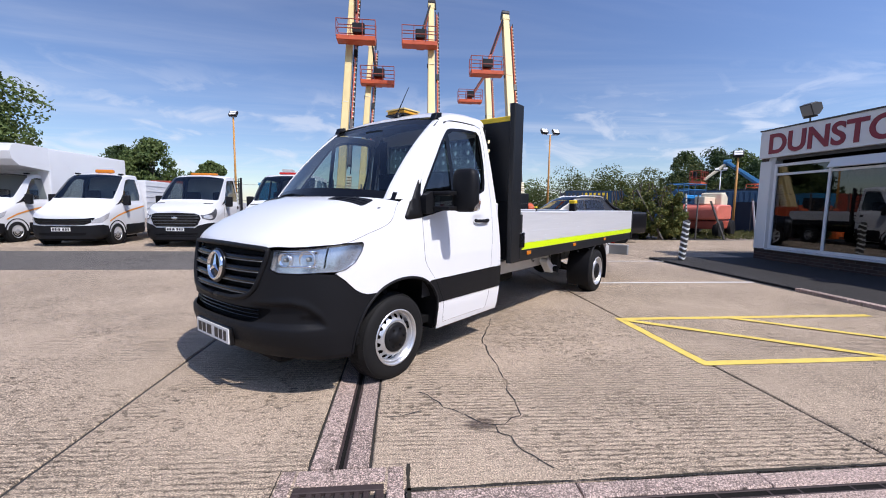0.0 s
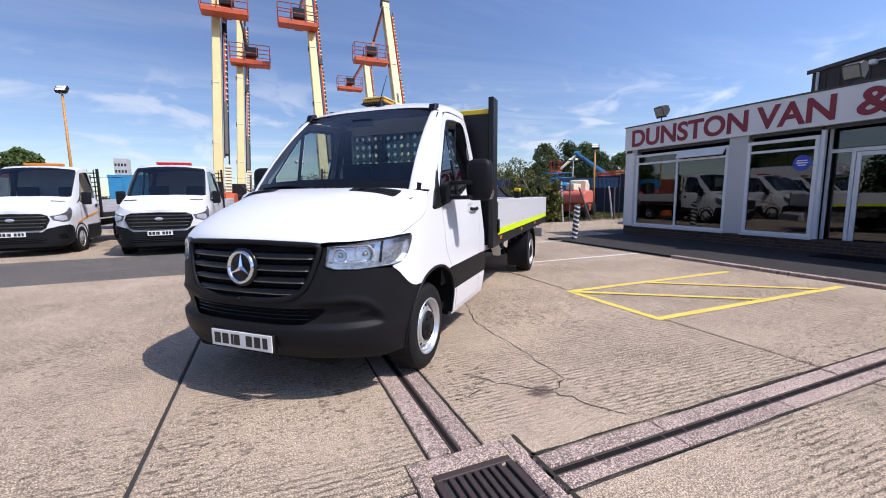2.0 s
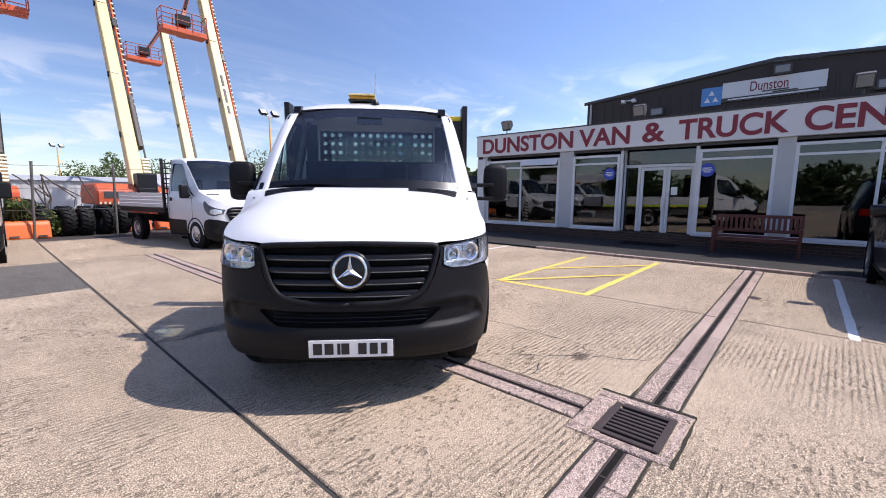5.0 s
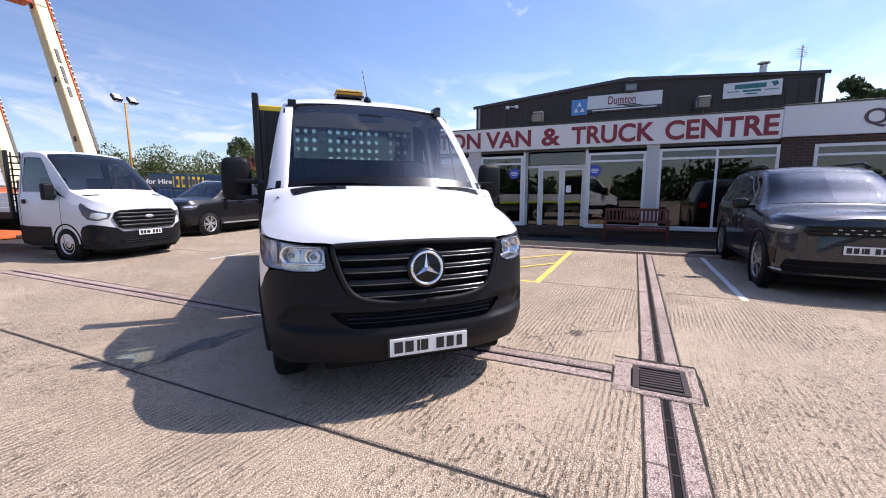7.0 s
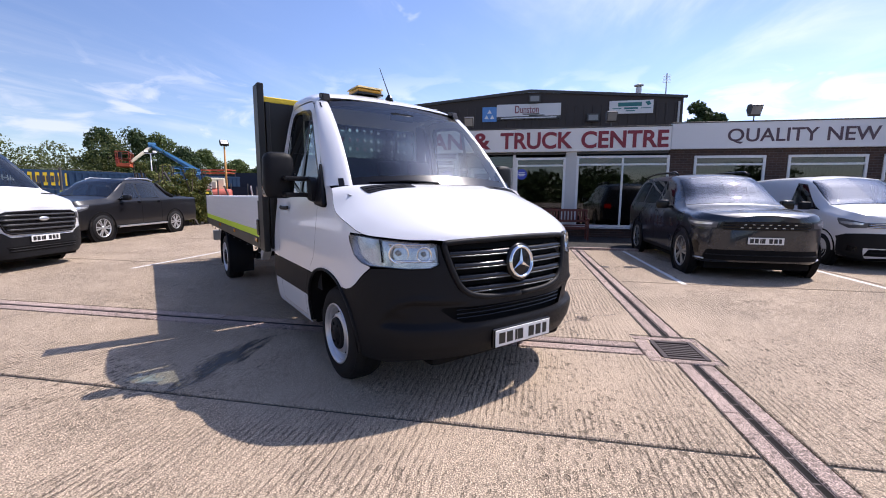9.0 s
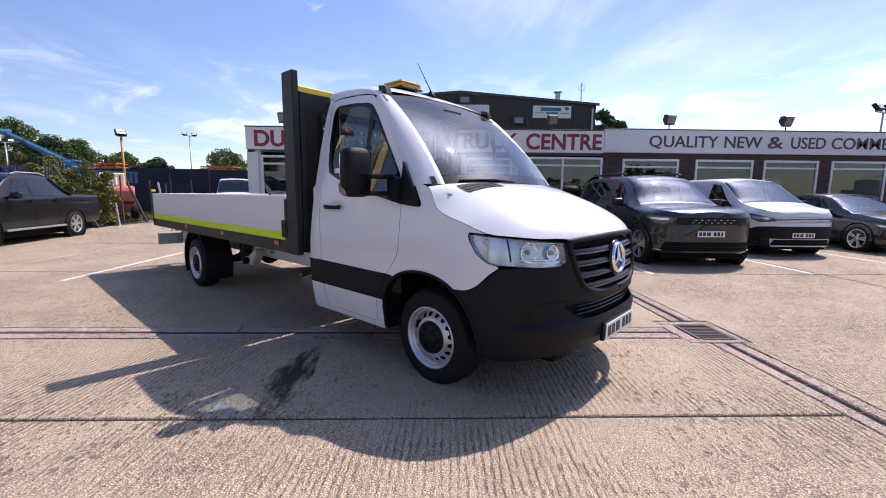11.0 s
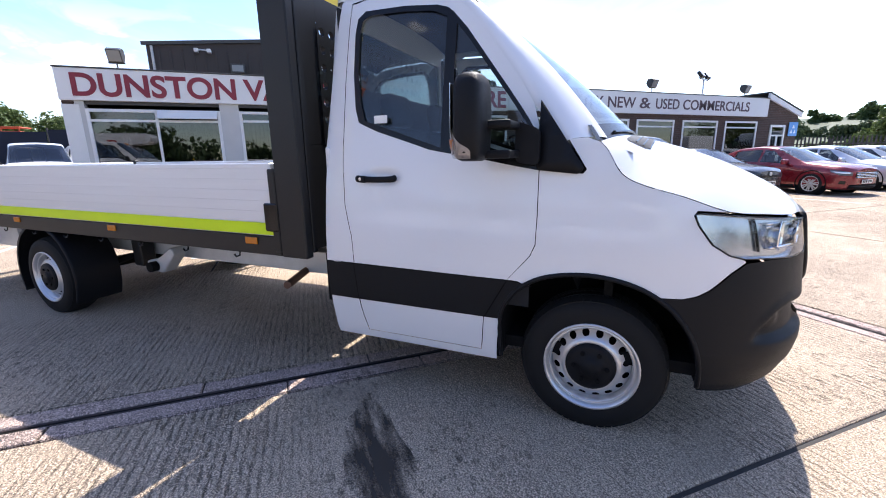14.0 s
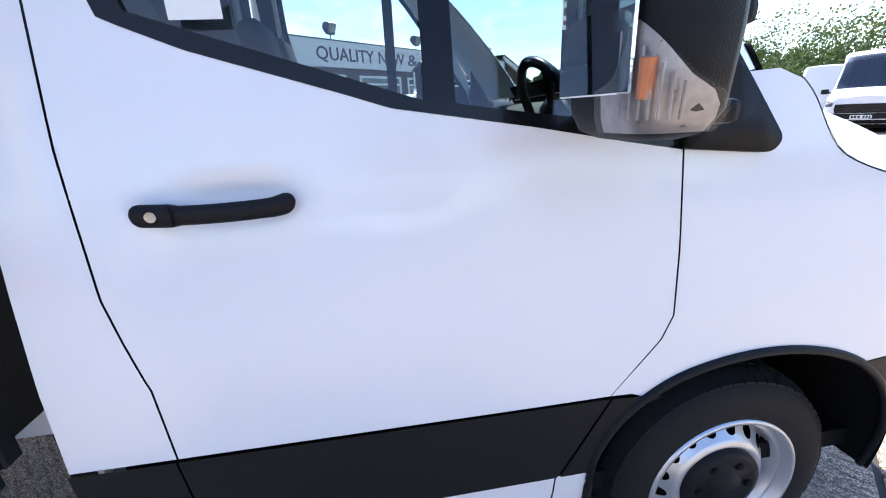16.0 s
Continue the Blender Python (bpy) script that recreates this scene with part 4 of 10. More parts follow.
part("pipe", rod((SXB + 0.6, -3.4, 7.0), (SXB + 0.6, -3.4, 7.75), 0.16, seg=16), GALV, flue)
part("cowl", lathe([(0.0, 0.12), (0.27, 0.02), (0.27, -0.03), (0.16, -0.06)], 18, pose(SXB + 0.6, -3.4, 7.86)), GALV, flue)
mast = thing("aerial_mast", "thin television aerial on a mast", "aerial")
part("mast", rod((SXB + 0.3, -4.8, 6.9), (SXB + 0.3, -4.8, 8.4), 0.035, seg=8), GALV, mast)
for k in range(6):
    part("element", rod((SXB + 0.3, -4.8 - 0.22, 7.9 + k * 0.08), (SXB + 0.3, -4.8 + 0.22, 7.9 + k * 0.08), 0.012, seg=6), GALV, mast)
board1 = thing("shed_sign", "white board with a maroon script word and a dark lower band", "sign")
part("board", box(SXB - 0.10, SXB - 0.04, 1.05, 4.86, 5.98, 6.88, 0.01, 1), SIGNW, board1)
part("band", box(SXB - 0.106, SXB - 0.101, 1.05, 4.86, 5.98, 6.16), LAMPB, board1)
flat_words("Dunston", 3.75, 2.35, 6.34, 6.78, SXB - 0.102, MAROON, board1, bold=0.004)
for z, a, b in ((6.28, 3.3, 2.3), (6.20, 2.9, 2.0), (6.07, 4.6, 1.3)):
    part("text_bar", box(SXB - 0.109, SXB - 0.107, b, a, z - 0.03, z + 0.03), PLATEW if z < 6.1 else LAMPB, board1)
board2 = thing("shed_sign", "white board with teal writing bars and a small mark", "sign")
TEAL = mat("teal_print", (0.02, 0.17, 0.17), 0.4)
part("board", box(SXB - 0.10, SXB - 0.04, -4.08, -1.68, 6.14, 6.88, 0.01, 1), SIGNW, board2)
for z, a, b, h in ((6.66, -2.15, -3.45, 0.11), (6.44, -2.5, -3.25, 0.05), (6.44, -1.85, -2.35, 0.02), (6.44, -3.4, -3.95, 0.02), (6.30, -2.6, -3.1, 0.03)):
    part("text_bar", box(SXB - 0.106, SXB - 0.102, b, a, z - h, z + h), TEAL, board2)
part("emblem", extrude_poly([(-3.62, 6.78), (-3.86, 6.82), (-3.95, 6.66), (-3.78, 6.56)], SXB - 0.106, SXB - 0.102, "yz"), TEAL, board2)
test_sign(SXB - 0.06, 5.3, 6.32, 0.88)
for y, z in ((7.75, 5.85), (-0.78, 5.92), (2.6, 7.1)):
    fl = thing("wall_floodlight", "square floodlight fixed on the brown cladding", "light", pose(SXB - 0.18, y, z), "floodlights on the shed wall")
    part("housing", box(-0.10, 0.10, -0.34, 0.34, -0.2, 0.26, 0.03, 2), LAMPB, fl)
    part("lens", box(-0.116, -0.102, -0.26, 0.26, -0.12, 0.18), LAMPG, fl)
camr = thing("security_camera", "pair of white security cameras on an arm", "camera", pose(SXB - 0.035, 9.25, 6.62))
for k in (-0.28, 0.28):
    part("camera_body", box(-0.35, 0.0, k - 0.09, k + 0.09, -0.09, 0.09, 0.03, 2), UPVC, camr)
part("arm", rod((0.0, -0.28, 0.08), (0.0, 0.28, 0.08), 0.03, seg=8), UPVC, camr)

tagged(part("pier", box(XW - 0.03, XW + 0.30, 10.46, 10.815, 0.32, 2.715, 0.01, 1), UPVC), "white clad corner pier of the showroom", "pier", kind="structure")
# wooden bench
bench = thing("bench", "maroon stained slatted wooden bench with armrests on the footway", "bench", pose(8.75, 2.02, 0.03))
BL = 0.80
for y in (-BL, BL):
    part("leg", box(-0.03, 0.03, y - 0.03, y + 0.03, 0, 0.62, 0.006, 1), BENCHW, bench)
    part("leg", box(0.42, 0.48, y - 0.03, y + 0.03, 0, 0.92, 0.006, 1), BENCHW, bench)
    part("armrest", box(-0.08, 0.44, y - 0.04, y + 0.04, 0.62, 0.655, 0.008, 1), BENCHW, bench)
for k in range(5):
    part("seat_slat", box(0.0 + k * 0.088, 0.075 + k * 0.088, -BL, BL, 0.42, 0.445, 0.005, 1), BENCHW, bench)
part("apron", box(-0.01, 0.015, -BL, BL, 0.32, 0.41, 0.005, 1), BENCHW, bench)
for z in (0.52, 0.86):
    part("back_rail", box(0.425, 0.46, -BL, BL, z, z + 0.075, 0.006, 1), BENCHW, bench)
for k in range(15):
    y = -BL + 0.09 + k * (2 * BL - 0.18) / 14
    part("back_slat", box(0.432, 0.452, y - 0.03, y + 0.03, 0.595, 0.86, 0.004, 1), BENCHW, bench)

# striped bollard
bol = thing("bollard", "leaning bollard wrapped in black and white chevrons", "bollard", pose(7.27, 10.2, 0, 2, 3, 0))
part("post", lathe([(0.0, 0.0), (0.085, 0.0), (0.085, 1.05), (0.07, 1.09), (0.0, 1.10)], 16), LAMPB, bol)
for k in range(8):
    rows = []
    for i in range(17):
        a = 2 * math.pi * i / 16
        h = 0.06 + k * 0.13 + 0.05 * abs(((i / 16) * 4) % 2 - 1)
        rows.append([(0.0875 * math.cos(a), 0.0875 * math.sin(a), h), (0.0875 * math.cos(a), 0.0875 * math.sin(a), h + 0.05)])
    part("stripe", loft(rows), PLATEW, bol)

# ---- flatbed truck: x forward from the front axle, y to its left, z up ----
TRUCK = pose(-0.848, 3.929, 0, 0, 0, 46.2 + 180)
X0, NEXP = 0.18, 2.55
WT = ((0.28, 0.955), (0.34, 0.975), (0.50, 0.995), (0.75, 1.0), (0.95, 0.995), (1.12, 0.978), (1.28, 0.958), (1.40, 0.940), (1.60, 0.905), (1.80, 0.870), (2.00, 0.832), (2.10, 0.810), (2.20, 0.780), (2.26, 0.745))
NT = ((0.26, 0.82), (0.34, 0.910), (0.42, 0.948), (0.50, 0.958), (0.58, 0.956), (0.70, 0.950), (0.92, 0.930), (1.06, 0.905), (1.12, 0.870), (1.20, 0.79), (1.30, 0.615), (1.42, 0.40))


def wid(z):
    return lerp(WT, z)


def sk(u, z, off=0.0):
    """A point of the cab's skin: u from 0 at the middle of the nose to 1 at the corner's end, then metres backwards; its sign is the side."""
    s, a = (1 if u >= 0 else -1), abs(u)
    w, n = wid(z) + off, lerp(NT, z) + off
    if a >= 1:
        return (X0 - (a - 1), s * w, z)
    t = a * math.pi / 2
    return (X0 + (n - X0) * max(0.0, math.cos(t)) ** (2 / NEXP), s * w * max(0.0, math.sin(t)) ** (2 / NEXP), z)


def uX(x, z):
    if x <= X0:
        return 1 + X0 - x
    k = min(1.0, (x - X0) / (lerp(NT, z) - X0))
    return 2 / math.pi * math.acos(k ** (NEXP / 2))


def uY(y, z):
    return 2 / math.pi * math.asin(min(1.0, abs(y) / wid(z)) ** (NEXP / 2))


def side_poly(pts, s):
    return [(s * uX(x, z), z) for x, z in pts]


def spline(pts, n=4):
    """Smooth curve through the points (Catmull-Rom)."""
    P = [Vector(p) for p in pts]
    out = []
    for i in range(len(P) - 1):
        a, b, c, d = P[max(i - 1, 0)], P[i], P[i + 1], P[min(i + 2, len(P) - 1)]
        for k in range(n):
            t = k / n
            out.append(0.5 * ((2 * b) + (c - a) * t + (2 * a - 5 * b + 4 * c - d) * t * t + (3 * b - a - 3 * c + d) * t ** 3))
    return [tuple(p) for p in out] + [tuple(P[-1])]


truck = thing("flatbed_truck", "white cab flatbed truck with aluminium dropsides and yellow tape", "truck", TRUCK)
STEP = 0.06
GAP = 0.0021


def shell(name, pts, s, material, owner, off=0.0, thick=0.0, step=STEP, label=""):
    return part(name, skin(side_poly(pts, s), lambda u, z: sk(u, z, off), step, thick), material, owner, label, smooth=True)


# side lines shared by door, wing, pillar and sill (x, z)
A_GAP = [(-0.74, 2.135), (-0.66, 2.045), (-0.52, 1.865), (-0.40, 1.705), (-0.335, 1.60), (-0.305, 1.50), (-0.295, 1.29)]
REAR_GAP = [(-1.385, 2.19), (-1.398, 1.75), (-1.398, 1.35), (-1.383, 1.10), (-1.366, 1.02), (-1.341, 0.92), (-1.332, 0.76)]
FRONT_GAP = [(-0.295, 1.29), (-0.292, 1.08), (-0.295, 0.94), (-0.318, 0.885), (-0.36, 0.835), (-0.425, 0.757)]
ARCH = [(-0.455, 0.335), (-0.46, 0.545), (-0.43, 0.64), (-0.365, 0.72), (-0.26, 0.782), (-0.12, 0.813), (0.02, 0.813), (0.15, 0.785), (0.25, 0.735), (0.335, 0.655), (0.40, 0.545), (0.43, 0.43), (0.435, 0.33)]
ARCH_S = spline(ARCH, 4)
HOOD_LINE = [(-0.035, 1.412), (0.0, 1.372), (0.06, 1.275), (0.15, 1.226), (0.30, 1.182), (0.47, 1.122), (0.62, 1.106), (0.73, 1.094)]
LAMP_TOP = [(0.355, 1.118), (0.47, 1.113), (0.60, 1.100), (0.70, 1.090)]
LAMP_LOW = [(0.345, 1.105), (0.365, 1.06), (0.42, 0.985), (0.49, 0.940), (0.545, 0.925)]

for s in (1, -1):
    # inner body sheet, near-black to stand for shade in the gaps and arches
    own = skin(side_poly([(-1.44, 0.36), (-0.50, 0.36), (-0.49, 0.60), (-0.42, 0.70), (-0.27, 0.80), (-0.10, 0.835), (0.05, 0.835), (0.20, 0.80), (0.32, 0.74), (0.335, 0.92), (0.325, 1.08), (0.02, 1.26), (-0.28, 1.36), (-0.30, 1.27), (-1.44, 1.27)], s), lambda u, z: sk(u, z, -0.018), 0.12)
    part("inner_shade_panel", own, DARK, truck)
    # front wing
    poly = [(-0.425, 0.757), *[(x + GAP, z) for x, z in FRONT_GAP[::-1][1:]], (-0.292, 1.29), (-0.10, 1.272), (-0.085, 1.292), (-0.17, 1.425), (-0.09, 1.43), (-0.045, 1.412)]
    poly += [(x - 0.002, z - 0.003) for x, z in spline(HOOD_LINE, 5) if x < 0.45] + [(x, z + 0.006) for x, z in LAMP_TOP[1::-1]] + [(x - 0.002, z - 0.001) for x, z in LAMP_LOW]
    poly += [(0.555, 0.915), (0.50, 0.868), (0.43, 0.795), (0.385, 0.766), (0.335, 0.750), (0.238, 0.745)] + [(x, z + 0.004) for x, z in ARCH_S[::-1] if -0.36 < x < 0.235 and z > 0.72] + [(-0.375, 0.755)]
    shell("front_wing", poly, s, WHITE, truck, step=0.05)
    # door skin below the glass
    D = [(x - GAP, z) for x, z in FRONT_GAP] + [(-0.60, 0.757), (-1.332 + GAP, 0.763)] + [(x + GAP, z) for x, z in REAR_GAP[::-1][1:4]]
    D += [(-1.398 + GAP, 1.35), (-1.398 + GAP, 1.40), (-1.30, 1.545), (-1.275, 1.533), (-1.18, 1.493), (-0.94, 1.417), (-0.86, 1.390), (-0.60, 1.345), (-0.42, 1.309), (-0.295 - GAP, 1.287)]

    def door_place(u, z):
        """The skin with a shallow cup behind the handle."""
        x = X0 - (abs(u) - 1)
        return sk(u, z, -0.014 * math.exp(-(((x + 1.135) / 0.085) ** 4) - ((z - 1.252) / 0.036) ** 4))

    door = part("door", skin(side_poly(D, s), door_place, 0.016), WHITE, truck, "white cab door, closed", smooth=True)
    # door frame round the window
    FRM = [(-1.385 + GAP, 2.18), (-1.30, 2.196), (-1.05, 2.188), (-0.90, 2.175), (-0.82, 2.165), (-0.755, 2.125), *[(x - 0.004, z - 0.004) for x, z in A_GAP[1:6]], (-0.30, 1.295)]
    INN = [(-0.42, 1.309), (-0.60, 1.345), (-0.86, 1.390), (-0.94, 1.417), (-1.18, 1.493), (-1.275, 1.533), (-1.30, 1.545), (-1.325, 1.62), (-1.345, 1.80), (-1.347, 2.02), (-1.335, 2.10), (-1.29, 2.135), (-1.05, 2.128), (-0.86, 2.105), (-0.77, 2.062), (-0.69, 1.975), (-0.45, 1.655), (-0.36, 1.53), (-0.30, 1.43)]
    top = [p for p in FRM]
    own = skin(side_poly([(-1.398 + GAP, 1.40), (-1.398 + GAP, 1.75), *top, *INN[::-1][:-7], (-1.30, 1.545)], s), sk, 0.06)
    part("door_frame", own, WHITE, door, smooth=True)
    # black seal and glass
    G = [(-0.80, 1.400), (-1.16, 1.519), (-1.26, 1.553), (-1.292, 1.65), (-1.315, 1.82), (-1.317, 2.01), (-1.30, 2.085), (-1.26, 2.105), (-1.05, 2.098), (-0.88, 2.078), (-0.80, 2.04)]
    G2 = [(-0.745, 2.0), (-0.68, 1.925), (-0.44, 1.605), (-0.36, 1.495), (-0.355, 1.36), (-0.42, 1.344), (-0.60, 1.370), (-0.745, 1.393)]

    bands = [
        [(-0.80, 1.400), (-0.86, 1.390), (-0.94, 1.417), (-1.18, 1.493), (-1.275, 1.533), (-1.30, 1.545), (-1.325, 1.62), (-1.345, 1.80), (-1.347, 2.02), (-1.335, 2.10), (-1.29, 2.135), (-1.05, 2.128), (-0.86, 2.105), (-0.80, 2.085), (-0.80, 2.04), (-0.88, 2.078), (-1.05, 2.098), (-1.26, 2.105), (-1.30, 2.085), (-1.317, 2.01), (-1.315, 1.82), (-1.292, 1.65), (-1.26, 1.553), (-1.16, 1.519)],
        [(-0.745, 1.393), (-0.80, 1.400), (-0.80, 2.085), (-0.77, 2.062), (-0.745, 2.035)],
        [(-0.80, 1.400), (-0.745, 1.393), (-0.60, 1.370), (-0.42, 1.344), (-0.355, 1.36), (-0.30, 1.43), (-0.30, 1.292), (-0.42, 1.309), (-0.60, 1.345), (-0.86, 1.390)],
        [(-0.745, 2.0), (-0.745, 2.035), (-0.69, 1.975), (-0.45, 1.655), (-0.36, 1.53), (-0.30, 1.43), (-0.355, 1.36), (-0.36, 1.495), (-0.44, 1.605), (-0.68, 1.925)],
    ]
    bs = bmesh.new()
    for b in bands:
        skin(side_poly(b, s), lambda u, z: sk(u, z, 0.001), 0.08, 0.0, bs)
    part("window_seal", bs, GLOSSB, door)
    pg = part("window_glass", skin(side_poly(G, s), lambda u, z: sk(u, z, -0.008), 0.1), GLASS, door, "clear side window glass", smooth=True)
    pg2 = part("quarter_glass", skin(side_poly(G2, s), lambda u, z: sk(u, z, -0.008), 0.1), GLASS, door, smooth=True)
    pg.visible_shadow = pg2.visible_shadow = True
    # black mirror triangle ahead of the window
    tri = rounded([(-0.302, 1.60), (-0.302, 1.288), (-0.118, 1.270), (-0.095, 1.296)], [0.01, 0.01, 0.035, 0.025], 5)
    shell("mirror_triangle", tri, s, BLACKP, truck, off=0.004, thick=-0.02)
    # lower body: black strip, white sill
    shell("side_strip", [(-1.332 + GAP, 0.760), (-0.43, 0.754), (-0.545, 0.546), (-1.312 + GAP, 0.546)], s, BLACKP, door, off=0.006, label="grained black door strip")
    shell("side_strip", [(-1.523, 0.762), (-1.332 - GAP, 0.760), (-1.312 - GAP, 0.546), (-1.513, 0.546)], s, BLACKP, truck, off=0.006)
    shell("side_strip", [(-0.425 + GAP, 0.754), (-0.375, 0.75), (-0.30, 0.738), (-0.365, 0.72), (-0.43, 0.64), (-0.457, 0.546), (-0.54 + GAP, 0.546)], s, BLACKP, truck, off=0.006)
    shell("door_foot", [(-1.310 + GAP, 0.543), (-0.548, 0.543), (-0.56, 0.40), (-0.565, 0.352), (-1.265, 0.352), (-1.290, 0.44)], s, WHITE, door)
    shell("sill", [(-1.512, 0.543), (-1.315, 0.543), (-1.295, 0.44), (-1.270, 0.349), (-0.562, 0.349), (-0.555, 0.40), (-0.544, 0.543), (-0.458, 0.543), (-0.476, 0.42), (-0.482, 0.30), (-1.495, 0.30)], s, WHITE, truck)
    # rear pillar of the cab
    shell("rear_pillar", [(-1.523, 0.765), (-1.332 - GAP, 0.763), *[(x - GAP, z) for x, z in REAR_GAP[::-1][1:]], (-1.30, 2.203), (-1.30, 2.25), (-1.43, 2.25), (-1.455, 2.20), (-1.49, 1.75), (-1.515, 1.2)], s, WHITE, truck)

# roof
zr = ((-1.50, 2.375), (-1.25, 2.372), (-1.05, 2.345), (-0.90, 2.298), (-0.80, 2.245))
ze = ((-1.50, 2.215), (-1.05, 2.20), (-0.88, 2.186), (-0.74, 2.142))
rows = []
NR = 12
for j in range(NR + 1):
    row = []
    for k in range(-14, 15):
        a = k / 14
        front = -0.715 - 0.105 * (1 - abs(a) ** 2.2)
        x = -1.47 + (front + 1.47) * j / NR
        xe = -1.47 + (-0.72 + 1.47) * j / NR
        zc, zg = lerp(zr, -1.47 + (-0.80 + 1.47) * j / NR), lerp(ze, xe)
        yg = wid(zg) if j < NR else 0.772
        yg = wid(zg) * (1 - (j / NR) ** 6) + 0.775 * (j / NR) ** 6
        th = abs(a) * math.pi / 2
        y = math.copysign(yg * math.sin(th) ** 0.86, a) if a else 0
        z = zg + (zc - zg) * max(0.0, math.cos(th)) ** 0.72
        row.append((x, y, z))
    rows.append(row)
part("roof", loft(rows), WHITE, truck, smooth=True)
# rounded back edge and rear wall with its window
back = []
for k, (dx, sc) in enumerate(((0, 1), (-0.025, 0.992), (-0.045, 0.965), (-0.05, 0.93))):
    back.append([(-1.47 + dx, p[1] * sc, 2.0 + (p[2] - 2.0) * (sc if k else 1)) for p in rows[0]])
part("roof_edge", loft(back), WHITE, truck, smooth=True)
for z0, z1 in ((0.36, 1.42),):
    part("rear_wall", box(-1.52, -1.49, -0.955, 0.955, z0, z1, 0.01, 1), WHITE, truck)
part("rear_wall", extrude_poly([(-0.93, 1.42), (-0.66, 1.42), (-0.66, 2.12), (0.66, 2.12), (0.66, 1.42), (0.93, 1.42), (0.83, 1.8), (0.755, 2.18), (0.67, 2.29), (0.3, 2.34), (-0.3, 2.34), (-0.67, 2.29), (-0.755, 2.18), (-0.83, 1.8)], -1.52, -1.49, "yz"), WHITE, truck)
rw = part("rear_glass", box(-1.508, -1.502, -0.66, 0.66, 1.42, 2.12), GLASS, truck)
rw.visible_shadow = False
part("floor_pan", box(-1.48, 0.55, -0.90, 0.90, 0.36, 0.42), DARK, truck)
part("firewall", box(0.02, 0.06, -0.86, 0.86, 0.42, 1.30), DARK, truck)

# windscreen
top_c = [(-0.715 - 0.105 * (1 - abs(a) ** 2.2), a * 0.772, 2.150 + 0.092 * (1 - abs(a) ** 2.0)) for a in [k / 10 for k in range(-10, 11)]]
bot_c = [(-0.055 + 0.185 * (1 - abs(a) ** 2.0), a * 0.872, 1.418 + 0.036 * (1 - abs(a) ** 2.0)) for a in [k / 10 for k in range(-10, 11)]]
rows = []
for j in range(13):
    t = j / 12
    rows.append([Vector(p).lerp(Vector(q), t) + Vector((0.045, 0, 0.03)) * (4 * t * (1 - t)) * 0.75 for p, q in zip(top_c, bot_c)])
# frit border, then clear glass inside it
inner = [r[1:-1] for r in rows[1:-1]]
ws = part("windscreen", loft(inner), SCREEN, truck, "large raked windscreen", smooth=True)
ws.visible_shadow = True
bf = loft([rows[0], rows[1]])
loft([rows[-2], rows[-1]], bf)
part("screen_border", bf, GLOSSB, truck, "black printed windscreen border", smooth=True)
# body-colour pillars between door gap and glass
for s in (1, -1):
    gap_l = [sk(uX(x, z), z) for x, z in ((-0.752, 2.150), (-0.657, 2.045), (-0.517, 1.865), (-0.397, 1.705), (-0.298, 1.575), (-0.205, 1.455), (-0.165, 1.425))]
    edge = [r[19] for r in rows]
    prow = []
    for j, b in enumerate(spline(gap_l, 2)):
        a, b = Vector(edge[j]) + Vector((0.004, 0.004, 0.006)), Vector(b)
        out = Vector((0.30, 0.85, 0.42)).normalized()
        bulge = 0.026 - 0.012 * abs(j / 6 - 1) ** 2
        line = [a - out * 0.010, a]
        for k in (0.15, 0.35, 0.6, 0.82):
            line.append(a.lerp(b, k) + out * bulge * math.sin(math.pi * k) ** 0.7)
        fx, fz = b.x - 0.022, b.z - 0.010
        line += [b, Vector(sk(uX(fx, fz), fz, -0.006))]
        prow.append([Vector((v.x, s * v.y, v.z)) for v in line])
    part("screen_pillar", loft(prow), WHITE, truck, smooth=True)
part("cowl", loft([[(p[0] + d, p[1], p[2] + h) for p in bot_c] for d, h in ((0.0, -0.004), (0.03, -0.03), (0.05, -0.05))]), BLACKP, truck, smooth=True)

# bonnet
cen = [(0.135, 1.448), (0.22, 1.428), (0.34, 1.395), (0.46, 1.355), (0.58, 1.305), (0.675, 1.255), (0.76, 1.205), (0.825, 1.160), (0.875, 1.118), (0.898, 1.082)]
edg = [sk(uX(x, z), z) for x, z in HOOD_LINE] + [sk(uY(0.60, 1.09), 1.092), sk(uY(0.50, 1.08), 1.076)]
rows = []
NV = 12
cs, es = spline([(x, 0, z) for x, z in cen], 3), spline(edg, 3)
for c, e in zip(cs, es):
    half = []
    for k in range(NV + 1):
        v = k / NV
        half.append((e[0] + (c[0] - e[0]) * (1 - v ** 2.3), e[1] * v, e[2] + (c[2] - e[2]) * (1 - v ** 5.5)))
    rows.append([(x, -y, z) for x, y, z in half[:0:-1]] + half)
part("bonnet", loft(rows), WHITE, truck, "white bonnet", smooth=True)


def hood_z(x, y):
    """Height of the bonnet at a place, between its rows."""
    tab = []
    for c, e in zip(cs, es):
        v = min(1.0, abs(y) / e[1])
        tab.append((e[0] + (c[0] - e[0]) * (1 - v ** 2.3), e[2] + (c[2] - e[2]) * (1 - v ** 5.5)))
    return lerp(sorted(tab), x)


